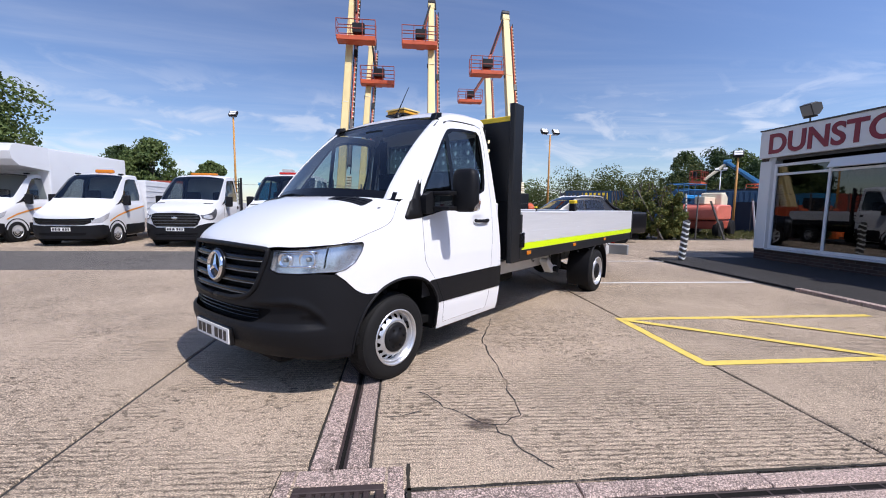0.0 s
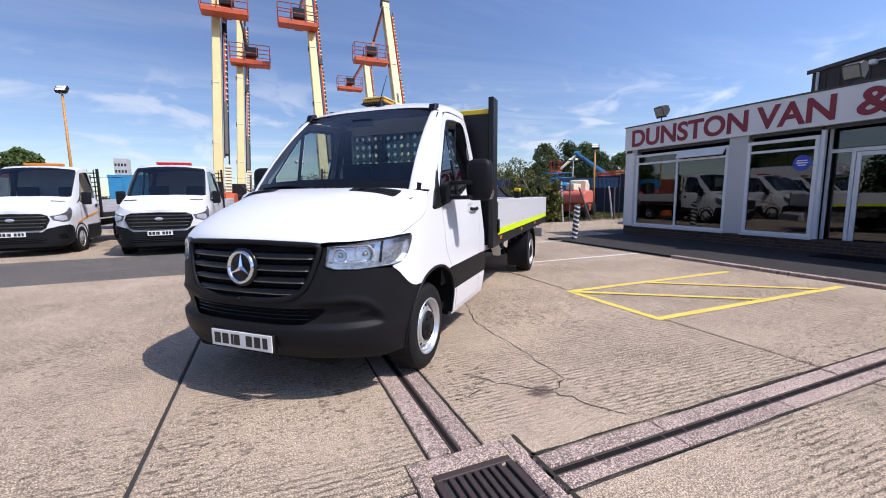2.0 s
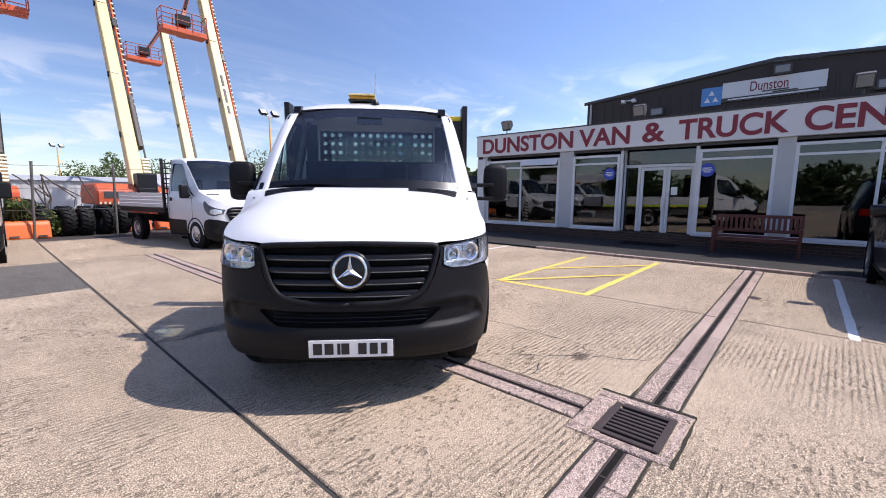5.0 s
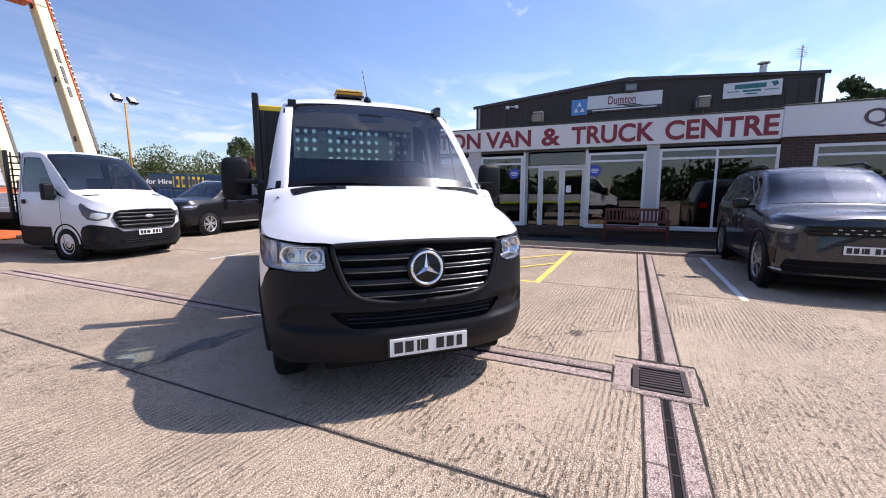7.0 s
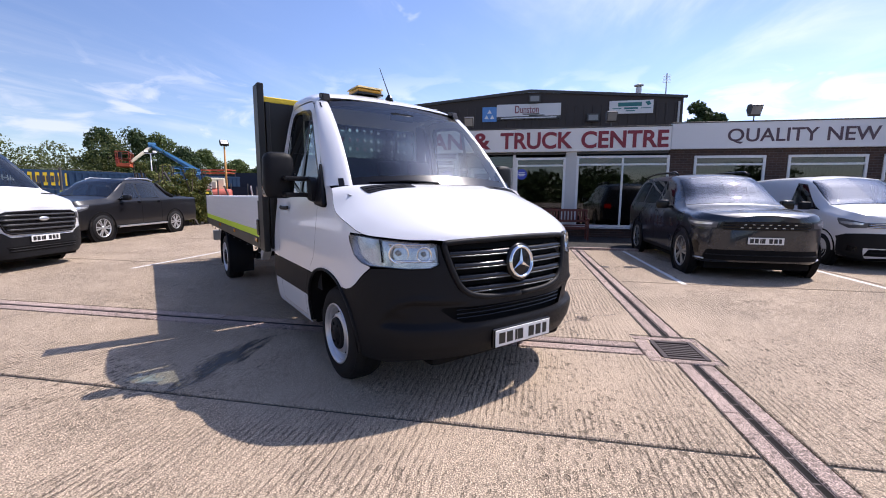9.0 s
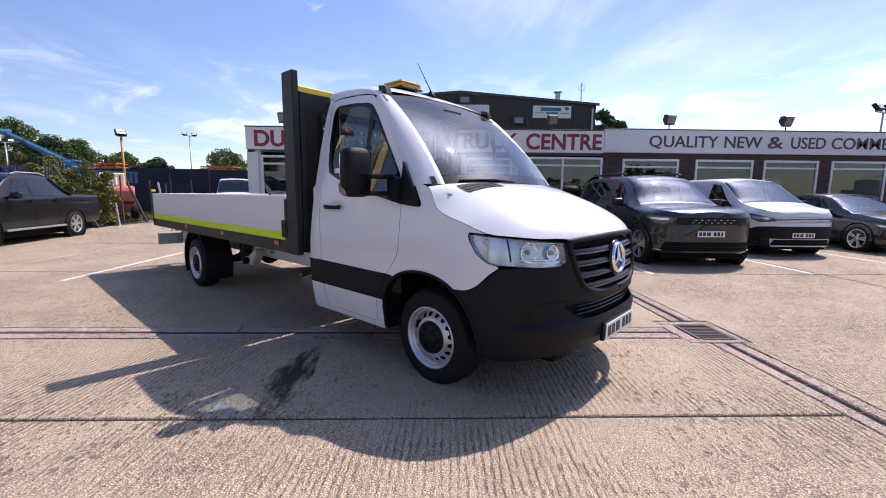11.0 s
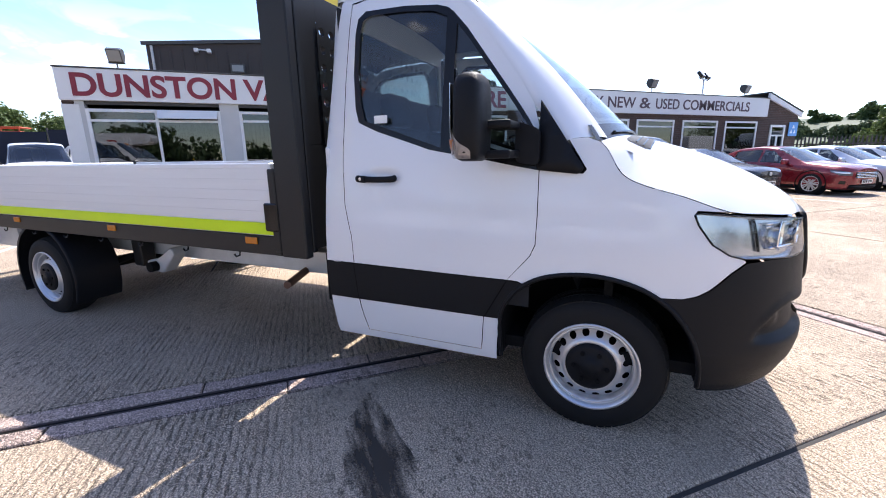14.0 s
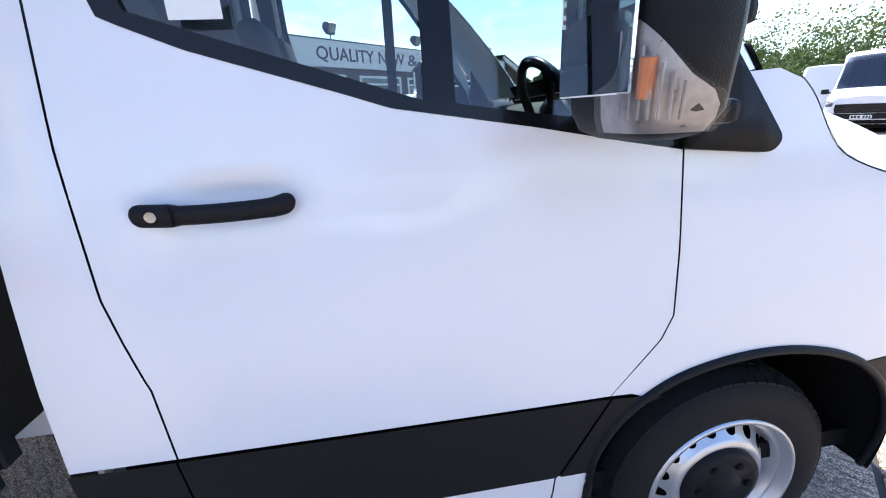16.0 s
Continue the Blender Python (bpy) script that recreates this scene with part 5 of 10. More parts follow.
for s in (1, -1):
    pts = rounded([(0.066, 0.77), (0.120, 0.37), (0.215, 0.37), (0.175, 0.745)], [0.02, 0.02, 0.02, 0.03], 3)
    bmv = skin([(x, s * y) for x, y in pts], lambda u, v: (u, v, hood_z(u, v) + 0.003), 0.03)
    vent = part("bonnet_vent", bmv, BLACKP, truck, "black slatted bonnet air vent")
    for k in range(3):
        x = 0.122 + k * 0.030
        part("slat", pipe([(x + 0.024, s * 0.44, hood_z(x + 0.02, 0.44) + 0.005), (x + 0.008, s * 0.62, hood_z(x + 0.008, 0.62) + 0.005), (x - 0.012, s * 0.74, hood_z(x - 0.012, 0.74) + 0.005)], 0.0035, 6), GLOSSB, vent)
    # wiper
    wp = part("wiper", pipe([(0.11, s * -0.05 + 0.05, 1.462), (0.06, s * 0.2 + 0.05, 1.49), (0.02, s * 0.5 + 0.02, 1.475)] if s > 0 else [(0.12, -0.10, 1.462), (0.09, -0.35, 1.475), (0.01, -0.66, 1.462)], 0.008, 6), GLOSSB, truck)

# bumper, wrapped round the nose


def uy(y, z):
    return uY(y, z)


for s in (1, -1):
    g0 = [(0.0, 0.700), (0.27, 0.708), (0.42, 0.738), (0.49, 0.787), (0.535, 0.875), (0.575, 1.0), (0.585, 1.062)]
    poly = [(s * uy(y, z), z) for y, z in g0]
    poly += [(s * uy(0.605, 1.055), 1.055), (s * uy(0.60, 0.94), 0.938), (s * uy(0.655, 0.915), 0.915), (s * uy(0.77, 0.912), 0.912)]
    poly += [(s * uX(x, z), z) for x, z in ((0.66, 0.918), (0.56, 0.908), (0.505, 0.862), (0.435, 0.790), (0.39, 0.762), (0.335, 0.747), (0.238, 0.742), (0.30, 0.69), (0.35, 0.63), (0.40, 0.545), (0.43, 0.43), (0.437, 0.31), (0.60, 0.300))]
    poly += [(s * uy(0.70, 0.325), 0.325), (s * uy(0.45, 0.34), 0.335), (s * uy(0.2, 0.345), 0.342), (0.0, 0.345)]
    corner = poly[len(g0):]
    mouth = [(0.0, 0.566), (0.30, 0.566), (0.46, 0.570), (0.535, 0.602), (0.60, 0.652), (0.588, 0.666), (0.45, 0.672), (0.30, 0.670), (0.0, 0.668)]
    outline = [(s * uy(y, z), z) for y, z in mouth + g0] + corner

    def ease(a, b, v):
        v = min(1.0, max(0.0, (v - a) / (b - a)))
        return v * v * (3 - 2 * v)

    def bump_place(u, z):
        """Lip below, hollow beside the intake with a crisp upper fold, plain shoulder above."""
        a = abs(u)
        roof = lerp(((0.0, 0.70), (0.36, 0.700), (0.48, 0.706), (0.57, 0.680), (0.64, 0.620), (0.68, 0.560)), a)
        hollow = ease(0.548, 0.566, z) * (1 - ease(roof - 0.012, roof + 0.006, z)) * ease(0.20, 0.34, a) * (1 - ease(0.60, 0.70, a))
        inner = 1 - 0.55 * ease(0.50, 0.56, a) * ease(0.60, 0.64, z)
        lip = ease(0.34, 0.50, z) * (1 - ease(0.540, 0.556, z)) * (1 - ease(0.52, 0.76, a))
        brow = 0.008 * math.exp(-((z - roof - 0.022) / 0.020) ** 2) * ease(0.25, 0.45, a) * (1 - ease(0.58, 0.72, a))
        return sk(u, z, 0.011 * lip - 0.028 * hollow * inner + brow)

    part("bumper", skin(outline, bump_place, 0.014, 0.0), BLACKP, truck, "grained black plastic front bumper", smooth=True)
    # lower intake dark mesh
    part("lower_intake", skin([(s * uy(y, z), z) for y, z in [(0.0, 0.545), (0.30, 0.545), (0.50, 0.550), (0.62, 0.61), (0.64, 0.66), (0.6, 0.69), (0.30, 0.69), (0.0, 0.688)]], lambda u, z: sk(u, z, -0.05), 0.06), DARK, truck)
    for k in range(3):
        z = 0.594 + k * 0.026
        part("intake_bar", pipe([sk(s * uy(y, z), z, -0.03) for y in (0.0, 0.12, 0.24, 0.36, 0.50)], 0.005, 6), GLOSSB, truck)
    # fender liner / wheel arch
    arch = []
    lip = [sk(s * uX(x, z), z, 0.002) for x, z in ARCH_S]
    part("arch_lip", pipe(lip, 0.011, 8), BLACKP, truck, "black wheel arch lip", smooth=True)
    for x, z in ARCH_S:
        arch.append([(x, s * (wid(max(z, 0.3)) - 0.005), z), (x * 0.985, s * 0.80, z), (x * 0.985, s * 0.52, z)])
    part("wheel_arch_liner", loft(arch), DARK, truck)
    # headlamp
    lens_o = [(s * uX(x, z), z) for x, z in [(0.360, 1.112), (0.47, 1.106), (0.60, 1.094), (0.70, 1.084)]]
    lens_o += [(s * uy(0.60, 1.07), 1.066), (s * uy(0.592, 0.95), 0.948), (s * uy(0.65, 0.922), 0.922), (s * uy(0.77, 0.918), 0.918)]
    lens_o += [(s * uX(x, z), z) for x, z in [(0.64, 0.926), (0.548, 0.928), (0.491, 0.942), (0.421, 0.987), (0.366, 1.062), (0.348, 1.105)]]
    lamp = part("headlamp", skin(lens_o, lambda u, z: sk(u, z, -0.030), 0.06), mat("lamp_housing_silver", (0.58, 0.59, 0.61), 0.2, metal=0.8, var=0.15, scale=12), truck, "clear headlamp unit with chrome reflectors", smooth=True)
    lns = part("lens", skin(lens_o, lambda u, z: sk(u, z, 0.004), 0.05), LENS, lamp, smooth=True)
    lns.visible_shadow = False
    rim = [sk(u, z, 0.004) for u, z in lens_o]
    part("lamp_wall", loft([rim, [sk(u, z, -0.032) for u, z in lens_o]], closed=True), MATS["lamp_housing_silver"], lamp)
    part("lamp_seal", pipe(rim + [rim[0]], 0.0026, 6), GLOSSB, lamp)
    for yy, zz, rr in ((0.815, 1.010, 0.060), (0.685, 1.005, 0.046)):
        c = Vector(sk(s * uy(yy, zz), zz, -0.036))
        dish = lathe([(0.0, -0.02), (rr * 0.35, -0.018), (rr * 0.8, 0.008), (rr, 0.034), (rr * 1.06, 0.030)], 24, Matrix.Translation(c) @ pose(0, 0, 0, 0, 90, s * 22))
        part("reflector", dish, CHROME, lamp, smooth=True)
        part("bulb", lathe([(0.0, 0.03), (0.014, 0.024), (0.018, 0.0), (0.018, -0.02)], 14, Matrix.Translation(c) @ pose(0, 0, 0, 0, 90, s * 22)), LAMPG, lamp, smooth=True)
    # stepped inner bezel at the front of the lamp
    for zz, dz, r in ((1.064, -0.014, 0.006), (1.050, -0.022, 0.005), (0.962, -0.020, 0.008)):
        band = [sk(s * uy(y, zz), zz, dz) for y in (0.62, 0.68, 0.74, 0.80, 0.85)]
        part("bezel", pipe(band, r, 8), CHROME, lamp, smooth=True)
    wall_l = [sk(s * uy(0.885, zz), zz, -0.022) for zz in (0.95, 0.985, 1.02, 1.055, 1.085)]
    part("divider", pipe(wall_l, 0.006, 8), GLOSSB, lamp, smooth=True)

# grille
gr = part("grille", skin([(uy(y, z) * sg, z) for sg, y, z in [(1, 0.0, 0.703), (1, 0.27, 0.711), (1, 0.42, 0.742), (1, 0.485, 0.79), (1, 0.527, 0.875), (1, 0.565, 1.0), (1, 0.575, 1.065), (1, 0.3, 1.082), (1, 0.0, 1.086), (-1, 0.3, 1.082), (-1, 0.575, 1.065), (-1, 0.565, 1.0), (-1, 0.527, 0.875), (-1, 0.485, 0.79), (-1, 0.42, 0.742), (-1, 0.27, 0.711)]], lambda u, z: sk(u, z, -0.05), 0.08), DARK, truck, "black radiator grille with horizontal slats")
fr_pts = [(0.0, 0.712), (0.24, 0.718), (0.39, 0.744), (0.46, 0.788), (0.508, 0.87), (0.548, 1.0), (0.556, 1.055), (0.53, 1.072), (0.28, 1.083), (0.0, 1.087)]
ring_p = [sk(uy(y, z), z, -0.004) for y, z in fr_pts] + [sk(-uy(y, z), z, -0.004) for y, z in fr_pts[-2::-1]]
part("grille_surround", pipe(spline(ring_p, 3), 0.019, 8), BLACKP, gr, smooth=True)
for k, z in enumerate((0.772, 0.848, 0.924, 1.000)):
    ymax = lerp(((0.70, 0.40), (0.78, 0.455), (0.87, 0.50), (1.0, 0.54)), z) - 0.012
    rws = []
    for i in range(-10, 11):
        y = ymax * i / 10
        u = math.copysign(uy(y, z), y) if y else 0.0
        p = [sk(u, z + dz, off) for dz, off in ((0.026, -0.034), (0.020, -0.012), (0.006, -0.002), (-0.006, -0.003), (-0.020, -0.02), (-0.024, -0.038))]
        rws.append(p)
    part("slat", loft(rws), GLOSSB, gr, smooth=True)
    ch = []
    for i in range(-10, 11):
        y = ymax * 0.985 * i / 10
        u = math.copysign(uy(y, z), y) if y else 0.0
        ch.append(sk(u, z - 0.012, -0.006))
    part("slat_edge", pipe(ch, 0.0045, 6), mat("dark_satin_trim", (0.16, 0.165, 0.17), 0.3, metal=0.6), gr, smooth=True)
sx = Vector((lerp(NT, 0.93) + 0.012, 0.008, 0.925))
SM = Matrix.Translation(sx) @ pose(0, 0, 0, 0, 84, 0)
emb = part("grille_emblem", lathe([(0.0, -0.03), (0.125, -0.03), (0.128, -0.006), (0.112, 0.0), (0.0, -0.004)], 36, SM), GLOSSB, gr, "round chrome emblem on the grille", smooth=True)
part("ring", lathe([(0.088, 0.0), (0.093, 0.014), (0.101, 0.018), (0.109, 0.012), (0.112, 0.0)], 40, SM), CHROME, emb, smooth=True)
for k in range(3):
    a = math.radians(180 + 120 * k)
    own = bmesh.new()
    tip = Vector((0.094 * math.cos(a), 0.094 * math.sin(a), 0.007))
    sd = Vector((-math.sin(a), math.cos(a), 0)) * 0.017
    v = [own.verts.new(q) for q in ((0, 0, 0.020), sd + Vector((0.004 * math.cos(a), 0.004 * math.sin(a), 0.004)), tip, -sd + Vector((0.004 * math.cos(a), 0.004 * math.sin(a), 0.004)))]
    own.faces.new((v[0], v[1], v[2])), own.faces.new((v[0], v[2], v[3]))
    bmesh.ops.transform(own, matrix=SM, verts=own.verts)
    part("point", own, CHROME, emb)


def number_plate(owner, m, w=0.52, h=0.111, bars=((-0.205, 0.055), (-0.135, 0.055), (-0.075, 0.02), (-0.035, 0.05), (0.07, 0.052), (0.14, 0.05), (0.205, 0.04)), yellow=False):
    """Plate with dark bars in place of its characters; faces +x of m."""
    own = box(-0.004, 0.004, -w / 2, w / 2, -h / 2, h / 2, 0.002, 1)
    bmesh.ops.transform(own, matrix=m, verts=own.verts)
    pl = part("number_plate", own, PLATEW, owner, "white number plate with dark bars")
    k = w / 0.52
    for y, bw in bars:
        own = box(0.0045, 0.006, (y - bw / 2) * k, (y + bw / 2) * k, -0.036 * h / 0.111, 0.036 * h / 0.111)
        bmesh.ops.transform(own, matrix=m, verts=own.verts)
        part("bar", own, PLATEY, pl)
    return pl


part("plate_holder", box(0.945, 0.975, -0.262, 0.282, 0.375, 0.505, 0.006, 1), GLOSSB, truck)
number_plate(truck, pose(0.982, 0.010, 0.441))

# roof fittings: corner marker lamps, beacon bar, aerial
for s in (1, -1):
    mk = part("marker_lamp", extrude_poly([(-0.82, 2.20), (-0.715, 2.17), (-0.745, 2.238), (-0.82, 2.252)], s * 0.665, s * 0.735, "xz", bev=0.006), GLOSSB, truck)
bc = part("beacon_base", box(-1.33, -1.05, -0.26, 0.02, 2.365, 2.385, 0.006, 1), GLOSSB, truck)
part("beacon_lens", box(-1.31, -1.07, -0.25, 0.01, 2.385, 2.420, 0.010, 2), mat("yellow_amber_lens", (0.62, 0.30, 0.02), 0.3, var=0.1), bc, "amber beacon lens", smooth=True)
part("beacon_lid", loft([[(-1.31 + a, -0.25 + b, z), (-1.07 - a, -0.25 + b, z), (-1.07 - a, 0.01 - b, z), (-1.31 + a, 0.01 - b, z)] for a, b, z in ((-0.01, -0.01, 2.425), (-0.005, -0.005, 2.44), (0.03, 0.03, 2.452))], closed=True, caps=True), mat("faded_beacon_lid", (0.55, 0.42, 0.16), 0.5), bc)
ae = part("aerial_base", lathe([(0.0, 0.045), (0.018, 0.04), (0.035, 0.012), (0.042, -0.01)], 16, pose(-0.95, 0.03, 2.318)), GLOSSB, truck)
part("aerial_rod", rod((-0.945, 0.03, 2.35), (-1.13, 0.02, 2.66), 0.006, 0.003, 8), GLOSSB, ae)

# door mirrors on twin arms
for s in (1, -1):
    arm_o = part("mirror_arm", box(-0.50, -0.38, min(s * 0.97, s * 1.17), max(s * 0.97, s * 1.17), 1.470, 1.505, 0.012, 2), BLACKP, truck)
    part("lower_arm", box(-0.50, -0.38, min(s * 0.97, s * 1.17), max(s * 0.97, s * 1.17), 1.345, 1.380, 0.012, 2), BLACKP, arm_o)
    part("arm_foot", extrude_poly(rounded([(-0.40, 1.325), (-0.29, 1.31), (-0.29, 1.47), (-0.40, 1.51)], 0.03, 3), min(s * 0.94, s * 1.0), max(s * 0.94, s * 1.0), "xz"), BLACKP, arm_o)
    my = 1.215 if s > 0 else 1.175
    rws = []
    for z, kx, ky in ((1.335, 0.55, 0.5), (1.345, 0.8, 0.8), (1.37, 0.93, 0.95), (1.45, 1.0, 1.0), (1.55, 1.0, 1.0), (1.64, 0.95, 0.96), (1.675, 0.8, 0.82), (1.69, 0.5, 0.5)):
        ringp = []
        for i in range(20):
            a = 2 * math.pi * i / 20
            cx = math.copysign(abs(math.cos(a)) ** 0.55, math.cos(a))
            cy = math.copysign(abs(math.sin(a)) ** 0.6, math.sin(a))
            ringp.append((-0.545 + 0.066 * kx * cx, s * (my + 0.115 * ky * cy), z))
        rws.append(ringp)
    mh = part("mirror_housing", loft(rws, closed=True, caps=True), BLACKP, truck, "large black door mirror housing", smooth=True)
    part("mirror_glass", box(-0.6155, -0.6105, s * my - 0.09, s * my + 0.09, 1.39, 1.65, 0.002, 1), mat("mirror", (0.9, 0.9, 0.9), 0.02, metal=1.0, var=0.01, rvar=0.0), mh)

    def lens_patch(grow, lo=0.0, hi=1.0):
        """A curved patch on the lower rear outer corner of the housing, taller towards the rear."""
        out = []
        for j in range(9):
            row = []
            for i in range(13):
                t = lo + (hi - lo) * i / 12
                a = math.radians(78 + 98 * t)
                zt = 1.375 + 0.115 * max(0.0, t - 0.05) ** 0.6
                z = 1.346 + (zt - 1.346) * j / 8
                k = lerp(((1.335, 0.72), (1.36, 0.90), (1.40, 0.97), (1.50, 1.0)), z)
                cx, cy = math.copysign(abs(math.cos(a)) ** 0.55, math.cos(a)), math.sin(a) ** 0.6
                row.append((-0.545 + (0.066 * k + grow) * cx, s * (my + (0.115 * k + grow) * cy), z))
            out.append(row)
        return loft(out)

    io = part("indicator", lens_patch(0.003), mat("indicator_reflector", (0.34, 0.31, 0.30), 0.3, metal=0.5, var=0.3, scale=60), mh, "clear indicator lens in the mirror", smooth=True)
    lz = part("indicator_lens", lens_patch(0.013), LENS, io, smooth=True)
    lz.visible_shadow = False
    for k in range(7):
        t = 0.22 + k * 0.10
        a = math.radians(78 + 98 * t)
        cx, cy = math.copysign(abs(math.cos(a)) ** 0.55, math.cos(a)), math.sin(a) ** 0.6
        part("lens_rib", rod((-0.545 + 0.070 * cx, s * (my + 0.119 * cy), 1.362), (-0.545 + 0.072 * cx, s * (my + 0.122 * cy), 1.38 + 0.09 * t), 0.0022, seg=6), MATS["indicator_reflector"], io)
    part("indicator_bulb", rod((-0.600, s * (my + 0.095), 1.385), (-0.604, s * (my + 0.103), 1.425), 0.009, seg=10), mat("dull_amber_bulb", (0.50, 0.17, 0.07), 0.3), mh)

# door handles
for s in (1, -1):
    rws = []
    for i in range(25):
        t = 0.5 - 0.5 * math.cos(math.pi * i / 24)
        x = -1.298 + 0.262 * t
        end = max(0.15, (1 - max(0.0, 1 - t / 0.065, 1 - (1 - t) / 0.075) ** 2) ** 0.5)
        thick = 0.0165 + 0.003 * (1 if t < 0.27 else 0) + 0.0035 * max(0.0, (t - 0.82) / 0.18)
        r = thick * end
        z = 1.243 - 0.003 * math.sin(t * 3.1) + (0.006 if t > 0.86 else 0) * (t - 0.86) / 0.14
        w = wid(1.245) + 0.010 + 0.022 * math.sin(math.pi * min(max(t, 0.08), 0.92)) ** 0.5
        rws.append([(x, s * (w + r * 0.6 * math.cos(a)), z + r * math.sin(a)) for a in [2 * math.pi * k / 14 for k in range(14)]])
    hd = part("door_handle", loft(rws, closed=True, caps=True), BLACKP, truck, "black pull door handle", smooth=True)
    part("split_line", rod((-1.226, s * (wid(1.245) + 0.0415), 1.225), (-1.226, s * (wid(1.245) + 0.0415), 1.259), 0.0016, seg=6), DARK, hd)
    part("key_lock", rod((-1.258, s * (wid(1.245) + 0.02), 1.243), (-1.258, s * (wid(1.245) + 0.040), 1.243), 0.009, seg=14), CHROME, hd)

# ---- wheels ----


def steel_wheel(owner, x, y, s, r=0.352, w=0.235, rim_r=0.222, dual=False, deep=False):
    """Tyre with tread blocks and a pressed steel rim with round holes; s is the outer side."""
    m = Matrix.Translation((x, y, r - 0.018)) @ pose(0, 0, 0, -90 * s, 0, 0)
    wh = part("wheel", lathe([(rim_r - 0.005, -w / 2), (rim_r + 0.02, -w / 2 - 0.004), (r - 0.05, -w / 2 - 0.002), (r - 0.022, -w / 2 + 0.012), (r - 0.006, -w / 2 + 0.035), (r, -w / 4), (r, w / 4), (r - 0.006, w / 2 - 0.035), (r - 0.022, w / 2 - 0.012), (r - 0.05, w / 2 + 0.002), (r - 0.085, w / 2 + 0.006), (rim_r + 0.02, w / 2 + 0.004), (rim_r - 0.005, w / 2)], 48, m), RUBBER, owner, "black road tyre on a silver steel rim", smooth=True)
    tread = bmesh.new()
    for k in range(60):
        a = 2 * math.pi * k / 60
        for h0, h1, sh in ((-0.105, -0.062, 0.5), (-0.048, -0.006, 0), (0.006, 0.048, 0.5), (0.062, 0.105, 0)):
            a0 = a + sh * 2 * math.pi / 60
            q = []
            for da, hh in ((-0.042, h0), (0.042, h0), (0.042, h1), (-0.042, h1)):
                q.append((r + lerp(((0.05, 0.0030), (0.075, 0.0005), (0.106, -0.0170)), abs(hh)), a0 + da, hh))
            lo = [tread.verts.new(((c - 0.02) * math.cos(b), (c - 0.02) * math.sin(b), h)) for c, b, h in q]
            hi = [tread.verts.new((c * math.cos(b), c * math.sin(b), h)) for c, b, h in q]
            tread.faces.new(hi)
            for i in range(4):
                tread.faces.new((lo[i], lo[(i + 1) % 4], hi[(i + 1) % 4], hi[i]))
    bmesh.ops.transform(tread, matrix=m, verts=tread.verts)
    part("tread", tread, RUBBER, wh)
    dep = -0.05 if deep else 0.0
    o = w / 2
    rim = part("rim", lathe([(rim_r + 0.006, o - 0.004), (rim_r + 0.004, o + 0.008), (rim_r - 0.007, o + 0.008), (rim_r - 0.012, o - 0.018), (rim_r - 0.017, o - 0.026), (rim_r - 0.021, o - 0.016), (rim_r - 0.029, o - 0.020), (rim_r - 0.034, o - 0.072 + dep)], 48, m), SILVER, wh, "silver painted steel rim", smooth=True)
    # dished disc with round holes
    disc = bmesh.new()
    NH = 16
    r_in, r_out, hr = rim_r - 0.080, rim_r - 0.034, 0.0165
    rc = (r_in + r_out) / 2 + 0.001
    z_in, z_out = o - 0.018 + dep, o - 0.062 + dep

    def at(rr, a):
        t = (rr - r_in) / (r_out - r_in)
        return (rr * math.cos(a), rr * math.sin(a), z_in + (z_out - z_in) * t)

    for k in range(NH):
        a0 = 2 * math.pi * (k + 0.5) / NH
        da = math.pi / NH
        outer = [at(r_in, a0 - da), at(r_in, a0 - da / 2), at(r_in, a0), at(r_in, a0 + da / 2), at(r_in, a0 + da), at(rc, a0 + da), at(r_out, a0 + da), at(r_out, a0 + da / 2), at(r_out, a0), at(r_out, a0 - da / 2), at(r_out, a0 - da), at(rc, a0 - da)]
        angs = [math.atan2((math.hypot(p[0], p[1]) - rc), (math.atan2(p[1], p[0]) - a0 + math.pi) % (2 * math.pi) * rc - math.pi * rc) for p in outer]
        hole = [at(rc + hr * math.sin(b), a0 + hr * 1.08 * math.cos(b) / rc) for b in angs]
        vo, vh = [disc.verts.new(p) for p in outer], [disc.verts.new(p) for p in hole]
        for i in range(12):
            j = (i + 1) % 12
            disc.faces.new((vo[i], vo[j], vh[j], vh[i]))
    bmesh.ops.remove_doubles(disc, verts=disc.verts, dist=1e-4)
    bmesh.ops.recalc_face_normals(disc, faces=disc.faces)
    bmesh.ops.transform(disc, matrix=m, verts=disc.verts)
    part("disc", disc, SILVER, wh, smooth=True)
    part("disc_back", lathe([(0.0, o - 0.10 + dep), (rim_r - 0.03, o - 0.10 + dep)], 32, m), DARK, wh)
    part("disc_centre", lathe([(r_in + 0.002, z_in), (r_in - 0.012, z_in + 0.012), (r_in - 0.022, z_in + 0.006), (0.0, z_in + 0.002)], 40, m), SILVER, wh, smooth=True)
    hub = part("hub_cap", lathe([(r_in - 0.022, z_in + 0.004), (r_in - 0.026, z_in + 0.020), (r_in - 0.045, z_in + 0.026), (0.055, z_in + 0.022), (0.05, z_in + 0.034), (0.0, z_in + 0.036)], 40, m), BLACKP, wh, "dark grey plastic hub cap", smooth=True)
    for k in range(6):
        a = 2 * math.pi * k / 6
        part("bolt", lathe([(0.0, z_in + 0.032), (0.011, z_in + 0.030), (0.013, z_in + 0.022)], 8, m @ Matrix.Translation((0.078 * math.cos(a), 0.078 * math.sin(a), 0))), DARK, hub)
    return wh


AX2 = -4.66
